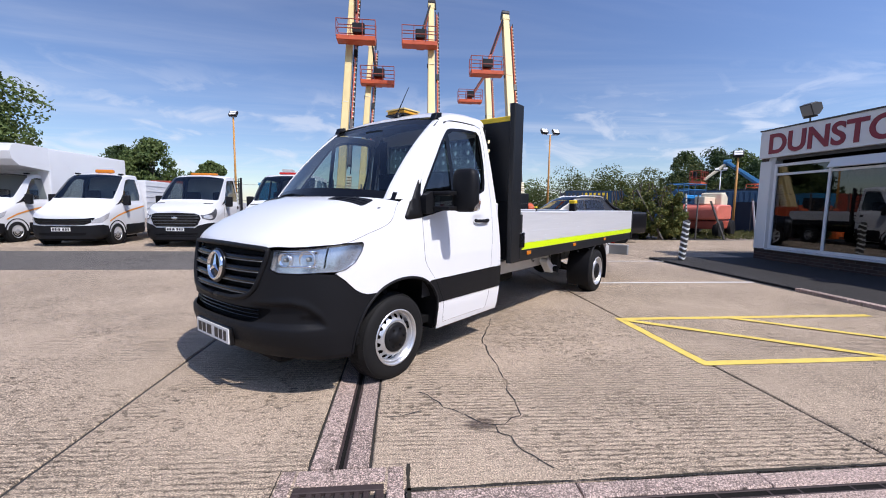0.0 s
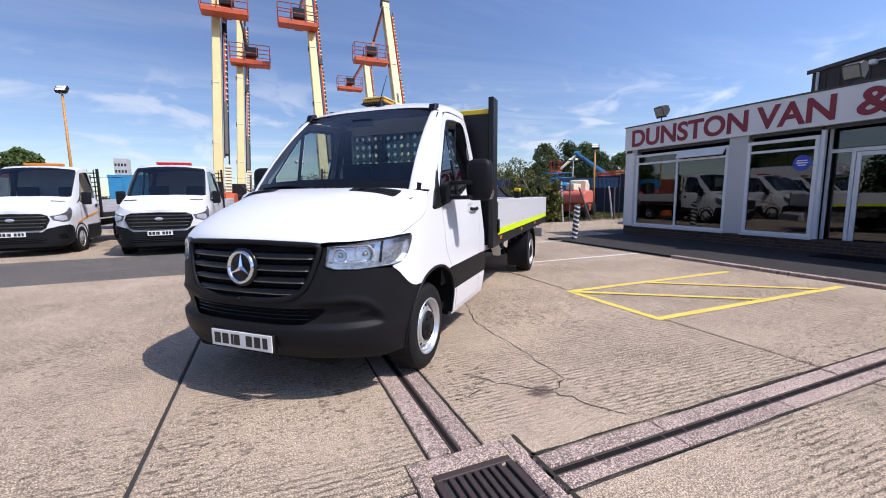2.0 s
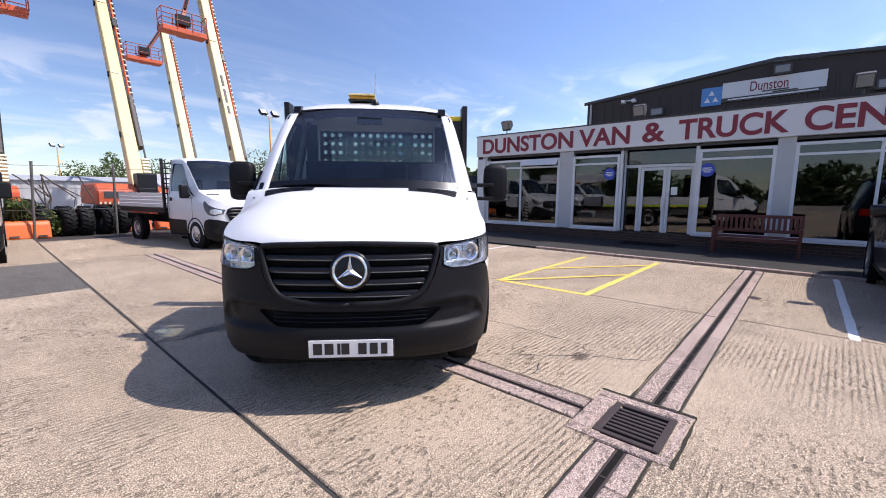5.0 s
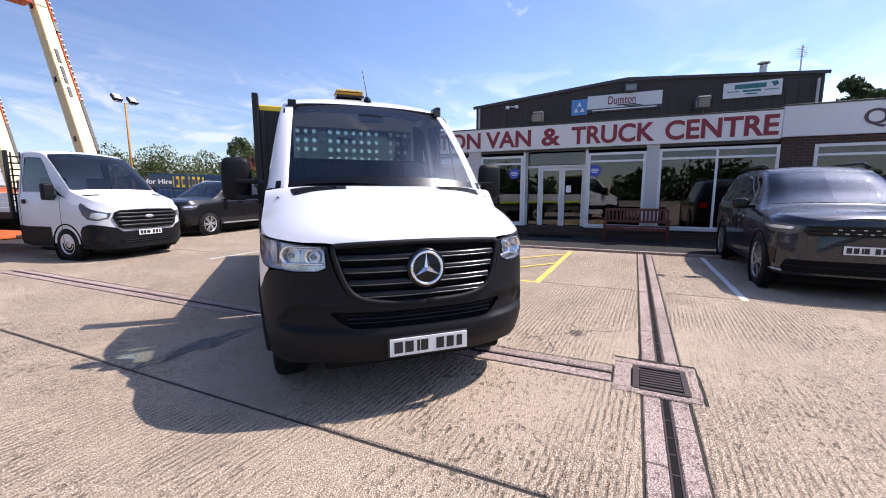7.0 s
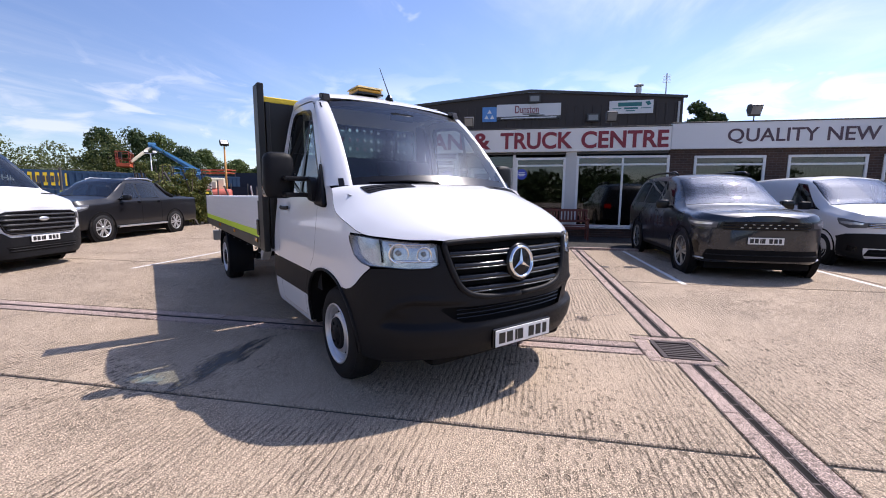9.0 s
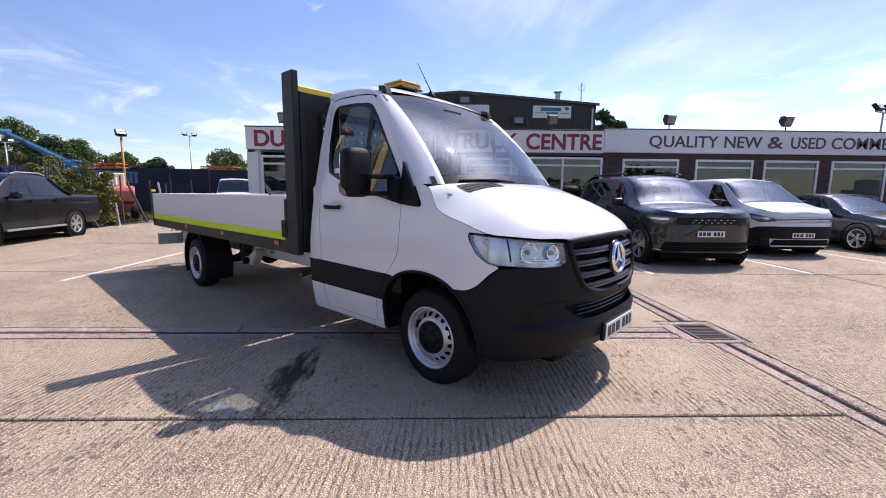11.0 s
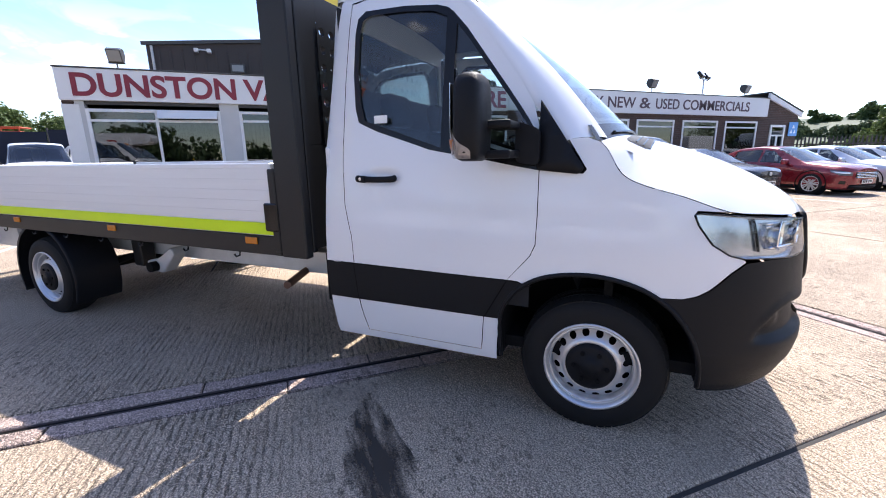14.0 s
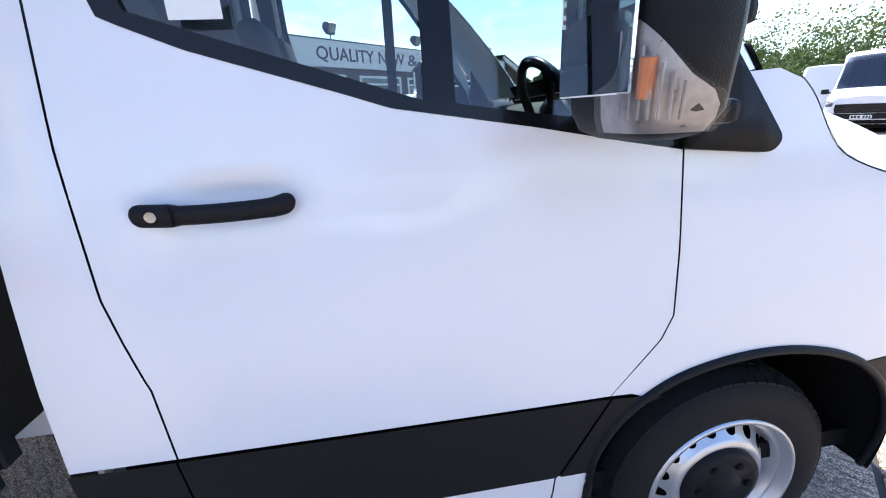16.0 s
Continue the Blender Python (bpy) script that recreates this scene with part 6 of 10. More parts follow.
for s in (1, -1):
    steel_wheel(truck, -0.015, s * 0.82, s)
    steel_wheel(truck, AX2, s * 0.925, s, r=0.358, rim_r=0.23)
    # rear mudguard
    rws = []
    for k in range(17):
        a = math.radians(-28 + 228 * k / 16)
        rws.append([(AX2 + 0.47 * math.cos(a), s * y, 0.36 + 0.47 * math.sin(a)) for y in (0.70, 1.04, 1.055)] + [(AX2 + 0.445 * math.cos(a), s * 1.055, 0.36 + 0.445 * math.sin(a))])
    mg = part("mudguard", loft(rws), BLACKP, truck, "black plastic rear mudguard", smooth=True)
    part("mudflap", box(AX2 - 0.475, AX2 - 0.463, min(s * 0.74, s * 1.04), max(s * 0.74, s * 1.04), 0.16, 0.30, 0.003, 1), RUBBER, mg)

# ---- chassis ----
for s in (1, -1):
    y0, y1 = sorted((s * 0.44, s * 0.52))
    ch = part("chassis_rail", box(-7.0, -1.40, y0, y1, 0.50, 0.68, 0.006, 1), GALV, truck, "grey steel chassis rail")
    y0, y1 = sorted((s * 0.52, s * 0.60))
    part("rail_flange", box(-6.2, -1.45, y0, y1, 0.672, 0.69, 0.003, 1), GALV, ch)
    # spring hanger and tow bracket parts
    part("spring", extrude_poly([(-5.35, 0.56), (-4.66, 0.32), (-3.95, 0.56), (-3.95, 0.53), (-4.66, 0.28), (-5.35, 0.53)], min(s * 0.58, s * 0.65), max(s * 0.58, s * 0.65), "xz"), DARK, truck)
    part("hanger", box(-4.0, -3.88, min(s * 0.55, s * 0.68), max(s * 0.55, s * 0.68), 0.42, 0.66, 0.01, 1), BLACKM, truck)
    br = part("bracket", extrude_poly(rounded([(-3.75, 0.42), (-3.55, 0.40), (-3.36, 0.58), (-3.40, 0.64), (-3.60, 0.52), (-3.74, 0.50)], 0.02, 3), min(s * 0.60, s * 0.72), max(s * 0.60, s * 0.72), "xz", bev=0.008), GALV, truck, "grey cast bracket under the bed")
    part("pin", rod((-3.62, s * 0.58, 0.46), (-3.62, s * 0.78, 0.46), 0.045, seg=14), DARK, br)
for x in (-2.2, -3.4, -5.3, -6.6):
    part("crossmember", box(x - 0.05, x + 0.05, -0.44, 0.44, 0.52, 0.66, 0.006, 1), GALV, truck)
part("rear_axle", rod((AX2, -0.8, 0.352), (AX2, 0.8, 0.352), 0.055, seg=14), DARK, truck)
part("axle_case", lathe([(0.0, -0.17), (0.12, -0.12), (0.16, 0.0), (0.12, 0.12), (0.0, 0.17)], 20, pose(AX2, 0.05, 0.36, 0, 90, 0)), DARK, truck, smooth=True)
part("prop_shaft", rod((AX2 + 0.1, 0.03, 0.38), (-1.4, 0.0, 0.5), 0.04, seg=12), DARK, truck)
part("gearbox", box(-1.5, -0.2, -0.2, 0.22, 0.32, 0.62, 0.06, 2), DARK, truck)
part("engine_tray", box(-0.25, 0.80, -0.62, 0.62, 0.27, 0.40, 0.04, 2), DARK, truck)
part("front_axle", rod((0, -0.75, 0.33), (0, 0.75, 0.33), 0.05, seg=12), DARK, truck)
part("fuel_tank", box(-2.9, -2.0, 0.10, 0.42, 0.36, 0.64, 0.05, 2), DARK, truck)
part("exhaust_tip", rod((-2.16, -0.45, 0.51), (-2.02, -0.84, 0.50), 0.028, seg=14), mat("rusty_pipe", (0.16, 0.09, 0.06), 0.7, metal=0.4, var=0.3, scale=20), truck)
part("exhaust", pipe([(-1.2, -0.30, 0.46), (-1.8, -0.36, 0.52), (-2.16, -0.45, 0.51)], 0.036, 10), DARK, truck)
part("underrun_bar", box(-7.02, -6.92, -0.95, 0.95, 0.40, 0.61, 0.01, 1), mat("dull_grey_steel", (0.26, 0.27, 0.28), 0.55, metal=0.2, var=0.15), truck, "grey rear underrun bar")
for s in (1, -1):
    part("bar_bracket", box(-6.95, -6.3, min(s * 0.53, s * 0.57), max(s * 0.53, s * 0.57), 0.40, 0.66, 0.004, 1), GALV, truck)
    part("rear_lamp", box(-6.70, -6.66, min(s * 0.55, s * 0.75), max(s * 0.55, s * 0.75), 0.66, 0.77, 0.01, 1), REDL, truck)

# ---- bed ----
BX0, BX1, BW = -6.68, -1.80, 1.065
part("bed_floor", box(BX0, BX1, -BW + 0.03, BW - 0.03, 0.855, 0.90, 0.004, 1), mat("phenolic_ply", (0.06, 0.05, 0.045), 0.6, var=0.2), truck)
for s in (1, -1):
    y0, y1 = sorted((s * (BW - 0.045), s * (BW - 0.003)))
    part("bed_rail", box(BX0, BX1 - 0.02, y0, y1, 0.775, 0.895, 0.006, 1), BLACKM, truck, "black bed edge rail")
    y0, y1 = sorted((s * (BW - 0.025), s * BW))
    dp = part("dropside", box(BX0 + 0.07, BX1 - 0.03, y0, y1, 0.900, 1.300, 0.004, 1), ALU, truck, "ribbed aluminium dropside")
    y0, y1 = sorted((s * (BW - 0.001), s * (BW + 0.004)))
    for k in range(5):
        z = 0.985 + k * 0.064
        part("side_plank", box(BX0 + 0.07, BX1 - 0.03, y0, y1, z, z + 0.0637, 0.0006, 1), ALU, dp)
    y0, y1 = sorted((s * (BW - 0.04), s * (BW + 0.006)))
    part("top_rail", box(BX0 + 0.07, BX1 - 0.03, y0, y1, 1.300, 1.335, 0.006, 1), ALU, dp)
    y0, y1 = sorted((s * (BW + 0.001), s * (BW + 0.006)))
    part("reflective_tape", box(BX0 + 0.075, BX1 - 0.035, y0, y1, 0.905, 0.978), YEL, dp, "fluorescent yellow reflective tape")
    y0, y1 = sorted((s * (BW - 0.05), s * (BW + 0.008)))
    part("corner_post", box(BX0, BX0 + 0.065, y0, y1, 0.78, 1.36, 0.006, 1), BLACKM, truck)
    part("corner_cap", box(BX0 - 0.01, BX0 + 0.07, y0, y1, 1.361, 1.40, 0.008, 1), YELP, truck) if s < 0 else None
    y0, y1 = sorted((s * (BW - 0.05), s * (BW + 0.012)))
    post = part("headboard_post", box(-1.80, -1.605, y0, y1, 0.775, 2.455, 0.008, 1), BLACKM, truck, "tall black steel headboard post")
    part("hinge_plate", box(-1.855, -1.802, y0, y1, 0.80, 1.30, 0.006, 1), BLACKM, post)
    part("latch", box(-1.90, -1.80, min(s * (BW + 0.008), s * (BW + 0.024)), max(s * (BW + 0.008), s * (BW + 0.024)), 0.93, 1.10, 0.008, 1), GLOSSB, post)
    for k, x in enumerate((-2.05, -3.5, -4.9)):
        part("marker_lamp", box(x - 0.05, x + 0.05, min(s * (BW - 0.003), s * (BW + 0.008)), max(s * (BW - 0.003), s * (BW + 0.008)), 0.838, 0.882, 0.004, 1), AMBER, truck, "amber side marker lamp")
    for k in range(9):
        x = -2.2 - k * 0.5
        part("rope_hook", pipe([(x, s * (BW - 0.03), 0.775), (x, s * (BW - 0.025), 0.745), (x - 0.03, s * (BW - 0.022), 0.735), (x - 0.045, s * (BW - 0.022), 0.75)], 0.006, 6), BLACKM, truck)
part("tailboard", box(BX0 + 0.005, BX0 + 0.03, -BW + 0.055, BW - 0.055, 0.90, 1.30, 0.004, 1), ALU, truck, "aluminium tailboard")
part("tail_top_rail", box(BX0, BX0 + 0.04, -BW + 0.055, BW - 0.055, 1.30, 1.335, 0.006, 1), ALU, truck)
# latch block standing inside the bed
lt = part("bed_latch", box(-3.65, -3.57, 0.93, 1.02, 1.30, 1.44, 0.01, 1), BLACKM, truck)
part("latch_cap", box(-3.66, -3.56, 0.93, 1.02, 1.441, 1.49, 0.008, 1), YELP, lt)
# headboard: perforated steel with a yellow top rail
part("top_bar", box(-1.76, -1.68, -BW + 0.05, BW - 0.05, 2.285, 2.345, 0.008, 1), YELP, truck, "yellow headboard top bar")
hb = part("headboard", box(-1.685, -1.665, -BW + 0.05, BW - 0.05, 0.80, 1.44, 0.003, 1), BLACKM, truck, "black perforated steel headboard")


def perforated(y0, y1, z0, z1, pitch, hr, x0, x1):
    """Sheet with rows of round holes through it."""
    ny, nz = int((y1 - y0) / pitch), int((z1 - z0) / pitch)
    py, pz = (y1 - y0) / ny, (z1 - z0) / nz
    bm = bmesh.new()
    for i in range(ny):
        for j in range(nz):
            cy, cz = y0 + (i + 0.5) * py, z0 + (j + 0.5) * pz
            for x in (x0, x1):
                sq = [(cy + a * py / 2, cz + b * pz / 2) for a, b in ((1, 0), (1, 1), (0, 1), (-1, 1), (-1, 0), (-1, -1), (0, -1), (1, -1))]
                ho = [(cy + hr * math.cos(k * math.pi / 4), cz + hr * math.sin(k * math.pi / 4)) for k in range(8)]
                vo, vh = [bm.verts.new((x, *p)) for p in sq], [bm.verts.new((x, *p)) for p in ho]
                for k in range(8):
                    bm.faces.new((vo[k], vo[(k + 1) % 8], vh[(k + 1) % 8], vh[k]))
            for k in range(8):
                a, b = (cy + hr * math.cos(k * math.pi / 4), cz + hr * math.sin(k * math.pi / 4)), (cy + hr * math.cos((k + 1) * math.pi / 4), cz + hr * math.sin((k + 1) * math.pi / 4))
                bm.faces.new([bm.verts.new(q) for q in ((x0, *a), (x0, *b), (x1, *b), (x1, *a))])
    bmesh.ops.remove_doubles(bm, verts=bm.verts, dist=1e-4)
    return bm


part("side_sheet", box(-1.685, -1.665, -BW + 0.05, -0.766, 1.44, 2.285), BLACKM, hb)
part("side_sheet", box(-1.685, -1.665, 0.766, BW - 0.05, 1.44, 2.285), BLACKM, hb)
part("top_sheet", box(-1.685, -1.665, -0.765, 0.765, 2.146, 2.285), BLACKM, hb)
part("mesh_panel", perforated(-0.765, 0.765, 1.44, 2.145, 0.09, 0.0255, -1.692, -1.662), BLACKM, hb, "black steel sheet with rows of round holes")
for y in (-0.36, 0.36):
    part("stiffener", box(-1.715, -1.685, y - 0.02, y + 0.02, 0.82, 2.285, 0.004, 1), BLACKM, hb)
part("ladder_rail", box(-1.65, -1.61, -BW + 0.06, -BW + 0.10, 0.80, 2.28, 0.004, 1), BLACKM, hb)

# near-black blocks added to stop light leaking behind the cab and through the arches
part("gap_light_block", box(-1.63, -1.526, -0.88, 0.88, 0.46, 0.77), DARK, truck)
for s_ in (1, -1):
    part("arch_light_block", box(-0.62, 0.60, min(s_ * 0.50, s_ * 0.52), max(s_ * 0.50, s_ * 0.52), 0.34, 1.06), DARK, truck)
    part("arch_light_block", box(-0.60, 0.34, min(s_ * 0.52, s_ * 0.90), max(s_ * 0.52, s_ * 0.90), 0.845, 0.865), DARK, truck)
    part("arch_end_block", box(-0.50, -0.47, min(s_ * 0.40, s_ * 0.93), max(s_ * 0.40, s_ * 0.93), 0.30, 0.66), DARK, truck)
# ---- cab interior ----
part("rear_trim", box(-1.487, -1.470, -0.82, 0.82, 0.90, 1.775, 0.004, 1), INNER, truck)
for y in (-0.74, 0.74):
    part("rear_trim", box(-1.487, -1.470, y - 0.06, y + 0.06, 1.777, 2.18, 0.004, 1), INNER, truck)
part("dashboard", loft([[(x, y, z) for y in (-0.86, -0.5, 0, 0.5, 0.86)] for x, z in ((0.10, 1.36), (-0.02, 1.40), (-0.16, 1.385), (-0.24, 1.33), (-0.27, 1.22), (-0.22, 0.95), (-0.10, 0.70))]), INNER, truck, "dark grey dashboard", smooth=True)
bn = part("instrument_binnacle", lathe([(0.0, 0.10), (0.10, 0.09), (0.19, 0.03), (0.21, -0.03)], 20, pose(-0.16, -0.42, 1.385) @ Matrix.Diagonal((0.55, 1, 0.9, 1))), INNER, truck, smooth=True)
STW = pose(-0.33, -0.42, 1.335, 0, 62, 0) @ pose(0, 0, 0, 0, 180, 0)
sw = part("steering_wheel", pipe([tuple(STW @ Vector((0.195 * math.cos(2 * math.pi * k / 28), 0.195 * math.sin(2 * math.pi * k / 28), 0))) for k in range(29)], 0.016, 8), GLOSSB, truck, "black steering wheel", smooth=True)
part("wheel_hub", lathe([(0.0, 0.03), (0.06, 0.02), (0.08, -0.02)], 16, STW), GLOSSB, sw, smooth=True)
for k in (0, 120, 240):
    a = math.radians(k + 90)
    part("spoke", rod(tuple(STW @ Vector((0, 0, 0))), tuple(STW @ Vector((0.19 * math.cos(a), 0.19 * math.sin(a), 0))), 0.014, seg=8), GLOSSB, sw)
for y, w in ((-0.46, 0.26), (0.22, 0.22), (0.62, 0.22)):
    st = part("seat", box(-1.12, -0.60, y - w, y + w, 0.76, 0.92, 0.05, 3), SEATM, truck, "charcoal cloth cab seat", smooth=True)
    own = box(-0.07, 0.07, -w, w, 0.0, 0.66, 0.05, 3)
    bmesh.ops.transform(own, matrix=pose(-1.15, y, 0.88, 0, -12, 0), verts=own.verts)
    part("seat_back", own, SEATM, st, smooth=True)
    own = box(-0.05, 0.05, -0.14, 0.14, 0.68, 0.88, 0.045, 3)
    bmesh.ops.transform(own, matrix=pose(-1.15, y, 0.88, 0, -12, 0), verts=own.verts)
    part("headrest", own, SEATM, st, smooth=True)
    for d in (-0.06, 0.06):
        part("headrest_stem", rod((-1.285, y + d, 1.50), (-1.30, y + d, 1.58), 0.007, seg=8), CHROME, st)
part("headlining", loft([[(x, y, z - 0.06 - 0.05 * (abs(y) / 0.7) ** 3) for y in (-0.70, -0.45, 0, 0.45, 0.70)] for x, z in ((-1.46, 2.34), (-1.2, 2.34), (-1.0, 2.31), (-0.84, 2.24))]), INNER, truck, smooth=True)
for s in (1, -1):
    part("door_card", skin(side_poly([(-0.33, 0.60), (-0.33, 1.28), (-0.86, 1.35), (-1.28, 1.50), (-1.38, 1.40), (-1.38, 0.60)], s), lambda u, z: sk(u, z, -0.07), 0.15), INNER, truck)
    part("pillar_trim", skin(side_poly([(-1.42, 1.40), (-1.36, 1.52), (-1.36, 2.10), (-1.44, 2.16)], s), lambda u, z: sk(u, z, -0.05), 0.15), INNER, truck)
part("rear_view_mirror", box(-0.66, -0.63, -0.12, 0.12, 2.06, 2.13, 0.012, 2), GLOSSB, truck)
part("window_label", box(-1.19, -1.11, -0.9315, -0.9300, 1.535, 1.575), PLATEW, truck, "small white label inside the window")
# ---- parked vehicles ----
PAINT = {
    "graphite": mat("graphite_metallic", (0.008, 0.011, 0.019), 0.28, metal=0.0, var=0.08, coat=0.8, spec=0.4),
    "slate": mat("slate_metallic", (0.012, 0.014, 0.018), 0.28, metal=0.0, var=0.08, coat=0.8, spec=0.4),
    "charcoal": mat("charcoal_pickup_paint", (0.009, 0.009, 0.011), 0.3, metal=0.0, var=0.08, coat=0.25, spec=0.4),
    "red": mat("deep_red_metallic", (0.20, 0.008, 0.016), 0.28, metal=0.25, var=0.06, coat=0.8),
    "silver": mat("silver_metallic", (0.58, 0.60, 0.63), 0.3, metal=0.5, var=0.06, coat=0.7),
    "white": WHITE2,
}
CARG = glass_mat("dark_car_glass", (0.62, 0.68, 0.67), 0.75)
STRIPE = mat("orange_stripe", (0.75, 0.30, 0.04), 0.45)


NOSE_EXP = 2.5


def round_nose(st, depth=0.46, u0=0.30, steps=7):
    """The stations with the front end drawn in along a rounded plan curve."""
    st = [list(q) for q in sorted(st)]
    xe = st[-1][0]
    xs = xe - depth
    probe = Body(st)
    w = probe.at(xs)[1]
    k0 = math.cos(u0 * math.pi / 2) ** (2 / NOSE_EXP)
    out = [q for q in st if q[0] < xs - 0.02]
    for i in range(steps + 1):
        u = 1 - (1 - u0) * i / steps
        t = u * math.pi / 2
        x = xs + depth * math.cos(t) ** (2 / NOSE_EXP) / k0
        q = list(probe.at(min(x, xe)))
        f = max(0.0, math.sin(t)) ** (2 / NOSE_EXP)
        out.append([min(x, xe), w * f, q[2], q[3], q[4], min(q[5], w * f * 0.88)])
    return out, (xe, xs, u0)


class Body:
    """A car skin from stations (x, half width, sill, belt, top, half width of roof); v runs 0 sill, 0.5 belt, 1 roof middle."""

    def __init__(self, st, crown=0.03):
        self.st, self.crown, self.holes, self.nose = [list(q) for q in sorted(st)], crown, [], None

    def at(self, x):
        s = self.st
        if x <= s[0][0]:
            return s[0]
        for i in range(len(s) - 1):
            if x <= s[i + 1][0]:
                t = (x - s[i][0]) / (s[i + 1][0] - s[i][0])
                return [a + (b - a) * t for a, b in zip(s[i], s[i + 1])]
        return s[-1]

    def p(self, x, v, side=1, off=0.0):
        _, w, z0, zb, zt, wr = self.at(x)
        zm = z0 + (zb - z0) * 0.55
        rim = min(zt - 0.02, zt - 0.05 * min(1, (zt - zb) / 0.4))
        tab = ((0, w * 0.90, z0), (0.06, w * 0.965, z0 + 0.03), (0.14, w * 0.99, z0 + 0.12), (0.32, w * 1.0, zm), (0.44, w * 0.992, zb - 0.06), (0.5, w * 0.965, zb), (0.84, wr * 1.0, rim), (0.90, wr * 0.93, zt - 0.012), (1.0, 0.0, zt + self.crown))
        for (a, ya, za), (b, yb, zb2) in zip(tab, tab[1:]):
            if v <= b:
                t = (v - a) / (b - a)
                if b == 1.0:
                    y, z = ya * (1 - t), za + (zb2 - za) * (1 - (1 - t) ** 2)
                else:
                    y, z = ya + (yb - ya) * t, za + (zb2 - za) * t
                break
        k = off / max(0.2, math.hypot(y, 0.6))
        return Vector((x, side * (y + off * (1.0 if v < 0.88 else 0.3)), z + (off if v >= 0.5 else 0)))

    def pz(self, x, z, side=1, off=0.0):
        """The point of the skin at a station and height."""
        lo, hi = 0.0, 0.9
        for _ in range(24):
            mid = (lo + hi) / 2
            lo, hi = (mid, hi) if self.p(x, mid).z < z else (lo, mid)
        q = self.p(x, lo, side, 0.0)
        return Vector((q.x, q.y + side * off, z))

    def wrap(self, u, z, off=0.0):
        """A point on the front skin: u from 0 mid nose over 1 at the corner's end, then metres backwards; its sign is the side."""
        s, a = (1 if u >= 0 else -1), abs(u)
        xe, xs, u0 = self.nose
        if a >= 1:
            return self.pz(xs - (a - 1), z, s, off)
        t = max(a, u0) * math.pi / 2
        x = xs + (xe - xs) * math.cos(t) ** (2 / NOSE_EXP) / math.cos(u0 * math.pi / 2) ** (2 / NOSE_EXP)
        q = self.pz(min(x, xe), z, s, 0.0)
        k = min(1.0, a / u0)
        return Vector((q.x + off * math.cos(t) + 0.012 * (1 - k * k), q.y * k + s * off * math.sin(t) * k, z))

    def lines(self, sub=3):
        xs = []
        for a, b in zip(self.st, self.st[1:]):
            n = max(1, min(sub, int((b[0] - a[0]) / 0.12)))
            xs += [a[0] + (b[0] - a[0]) * i / n for i in range(n)]
        return xs + [self.st[-1][0]], [0, 0.03, 0.06, 0.10, 0.14, 0.22, 0.32, 0.38, 0.44, 0.47, 0.5, 0.6, 0.72, 0.84, 0.87, 0.90, 0.93, 0.965, 1.0]

    def sheet(self, poly, side, off, holes=()):
        """An outline in (x, v) cut along the body's own grid and laid onto it, with openings left out."""
        own = bmesh.new()
        own.faces.new([own.verts.new((q[0], q[1], 0)) for q in poly])
        lo = [min(q[i] for q in poly) for i in (0, 1)]
        hi = [max(q[i] for q in poly) for i in (0, 1)]

        def cut(co, no):
            bmesh.ops.bisect_plane(own, geom=own.verts[:] + own.edges[:] + own.faces[:], plane_co=co, plane_no=no, dist=1e-6)

        for i, vals in enumerate(self.lines()):
            for c in vals:
                if lo[i] + 1e-4 < c < hi[i] - 1e-4:
                    cut((c, 0, 0) if i == 0 else (0, c, 0), (1, 0, 0) if i == 0 else (0, 1, 0))
        for h in holes:
            x0, x1 = min(q[0] for q in h), max(q[0] for q in h)
            v0, v1 = min(q[1] for q in h), max(q[1] for q in h)
            for q, r in zip(h, h[1:] + h[:1]):
                if abs(q[0] - r[0]) + abs(q[1] - r[1]) > 1e-5:
                    fs = [f for f in own.faces if max(v.co.x for v in f.verts) > x0 and min(v.co.x for v in f.verts) < x1 and max(v.co.y for v in f.verts) > v0 and min(v.co.y for v in f.verts) < v1]
                    es = {e for f in fs for e in f.edges}
                    vs = {v for f in fs for v in f.verts}
                    bmesh.ops.bisect_plane(own, geom=list(vs) + list(es) + fs, plane_co=(q[0], q[1], 0), plane_no=(q[1] - r[1], r[0] - q[0], 0), dist=1e-6)

            def within(c):
                k = False
                for q, r in zip(h, h[1:] + h[:1]):
                    if (q[1] > c.y) != (r[1] > c.y) and c.x < (r[0] - q[0]) * (c.y - q[1]) / (r[1] - q[1]) + q[0]:
                        k = not k
                return k

            bmesh.ops.delete(own, geom=[f for f in own.faces if within(f.calc_center_median())], context="FACES")
        for v in own.verts:
            v.co = self.p(v.co.x, v.co.y, side, off)
        bmesh.ops.triangulate(own, faces=[f for f in own.faces if len(f.verts) > 4])
        return own

    def panel(self, poly, side, off, step=0.25):
        own = self.sheet(poly, side, off)
        bmesh.ops.recalc_face_normals(own, faces=own.faces)
        return own

    def mesh(self, off=0.0):
        x0, x1 = self.st[0][0], self.st[-1][0]
        own = bmesh.new()
        for s in (1, -1):
            merge(own, self.sheet([(x0, 0), (x1, 0), (x1, 1), (x0, 1)], s, off, self.holes))
        vs = self.lines()[1]
        for x in (x0, x1) if off == 0 else ():
            own.faces.new([own.verts.new(self.p(x, v, -1, off)) for v in vs] + [own.verts.new(self.p(x, v, 1, off)) for v in vs[-2::-1]])
        bmesh.ops.remove_doubles(own, verts=own.verts, dist=1e-4)
        bmesh.ops.recalc_face_normals(own, faces=own.faces)
        return own


BODIES = []


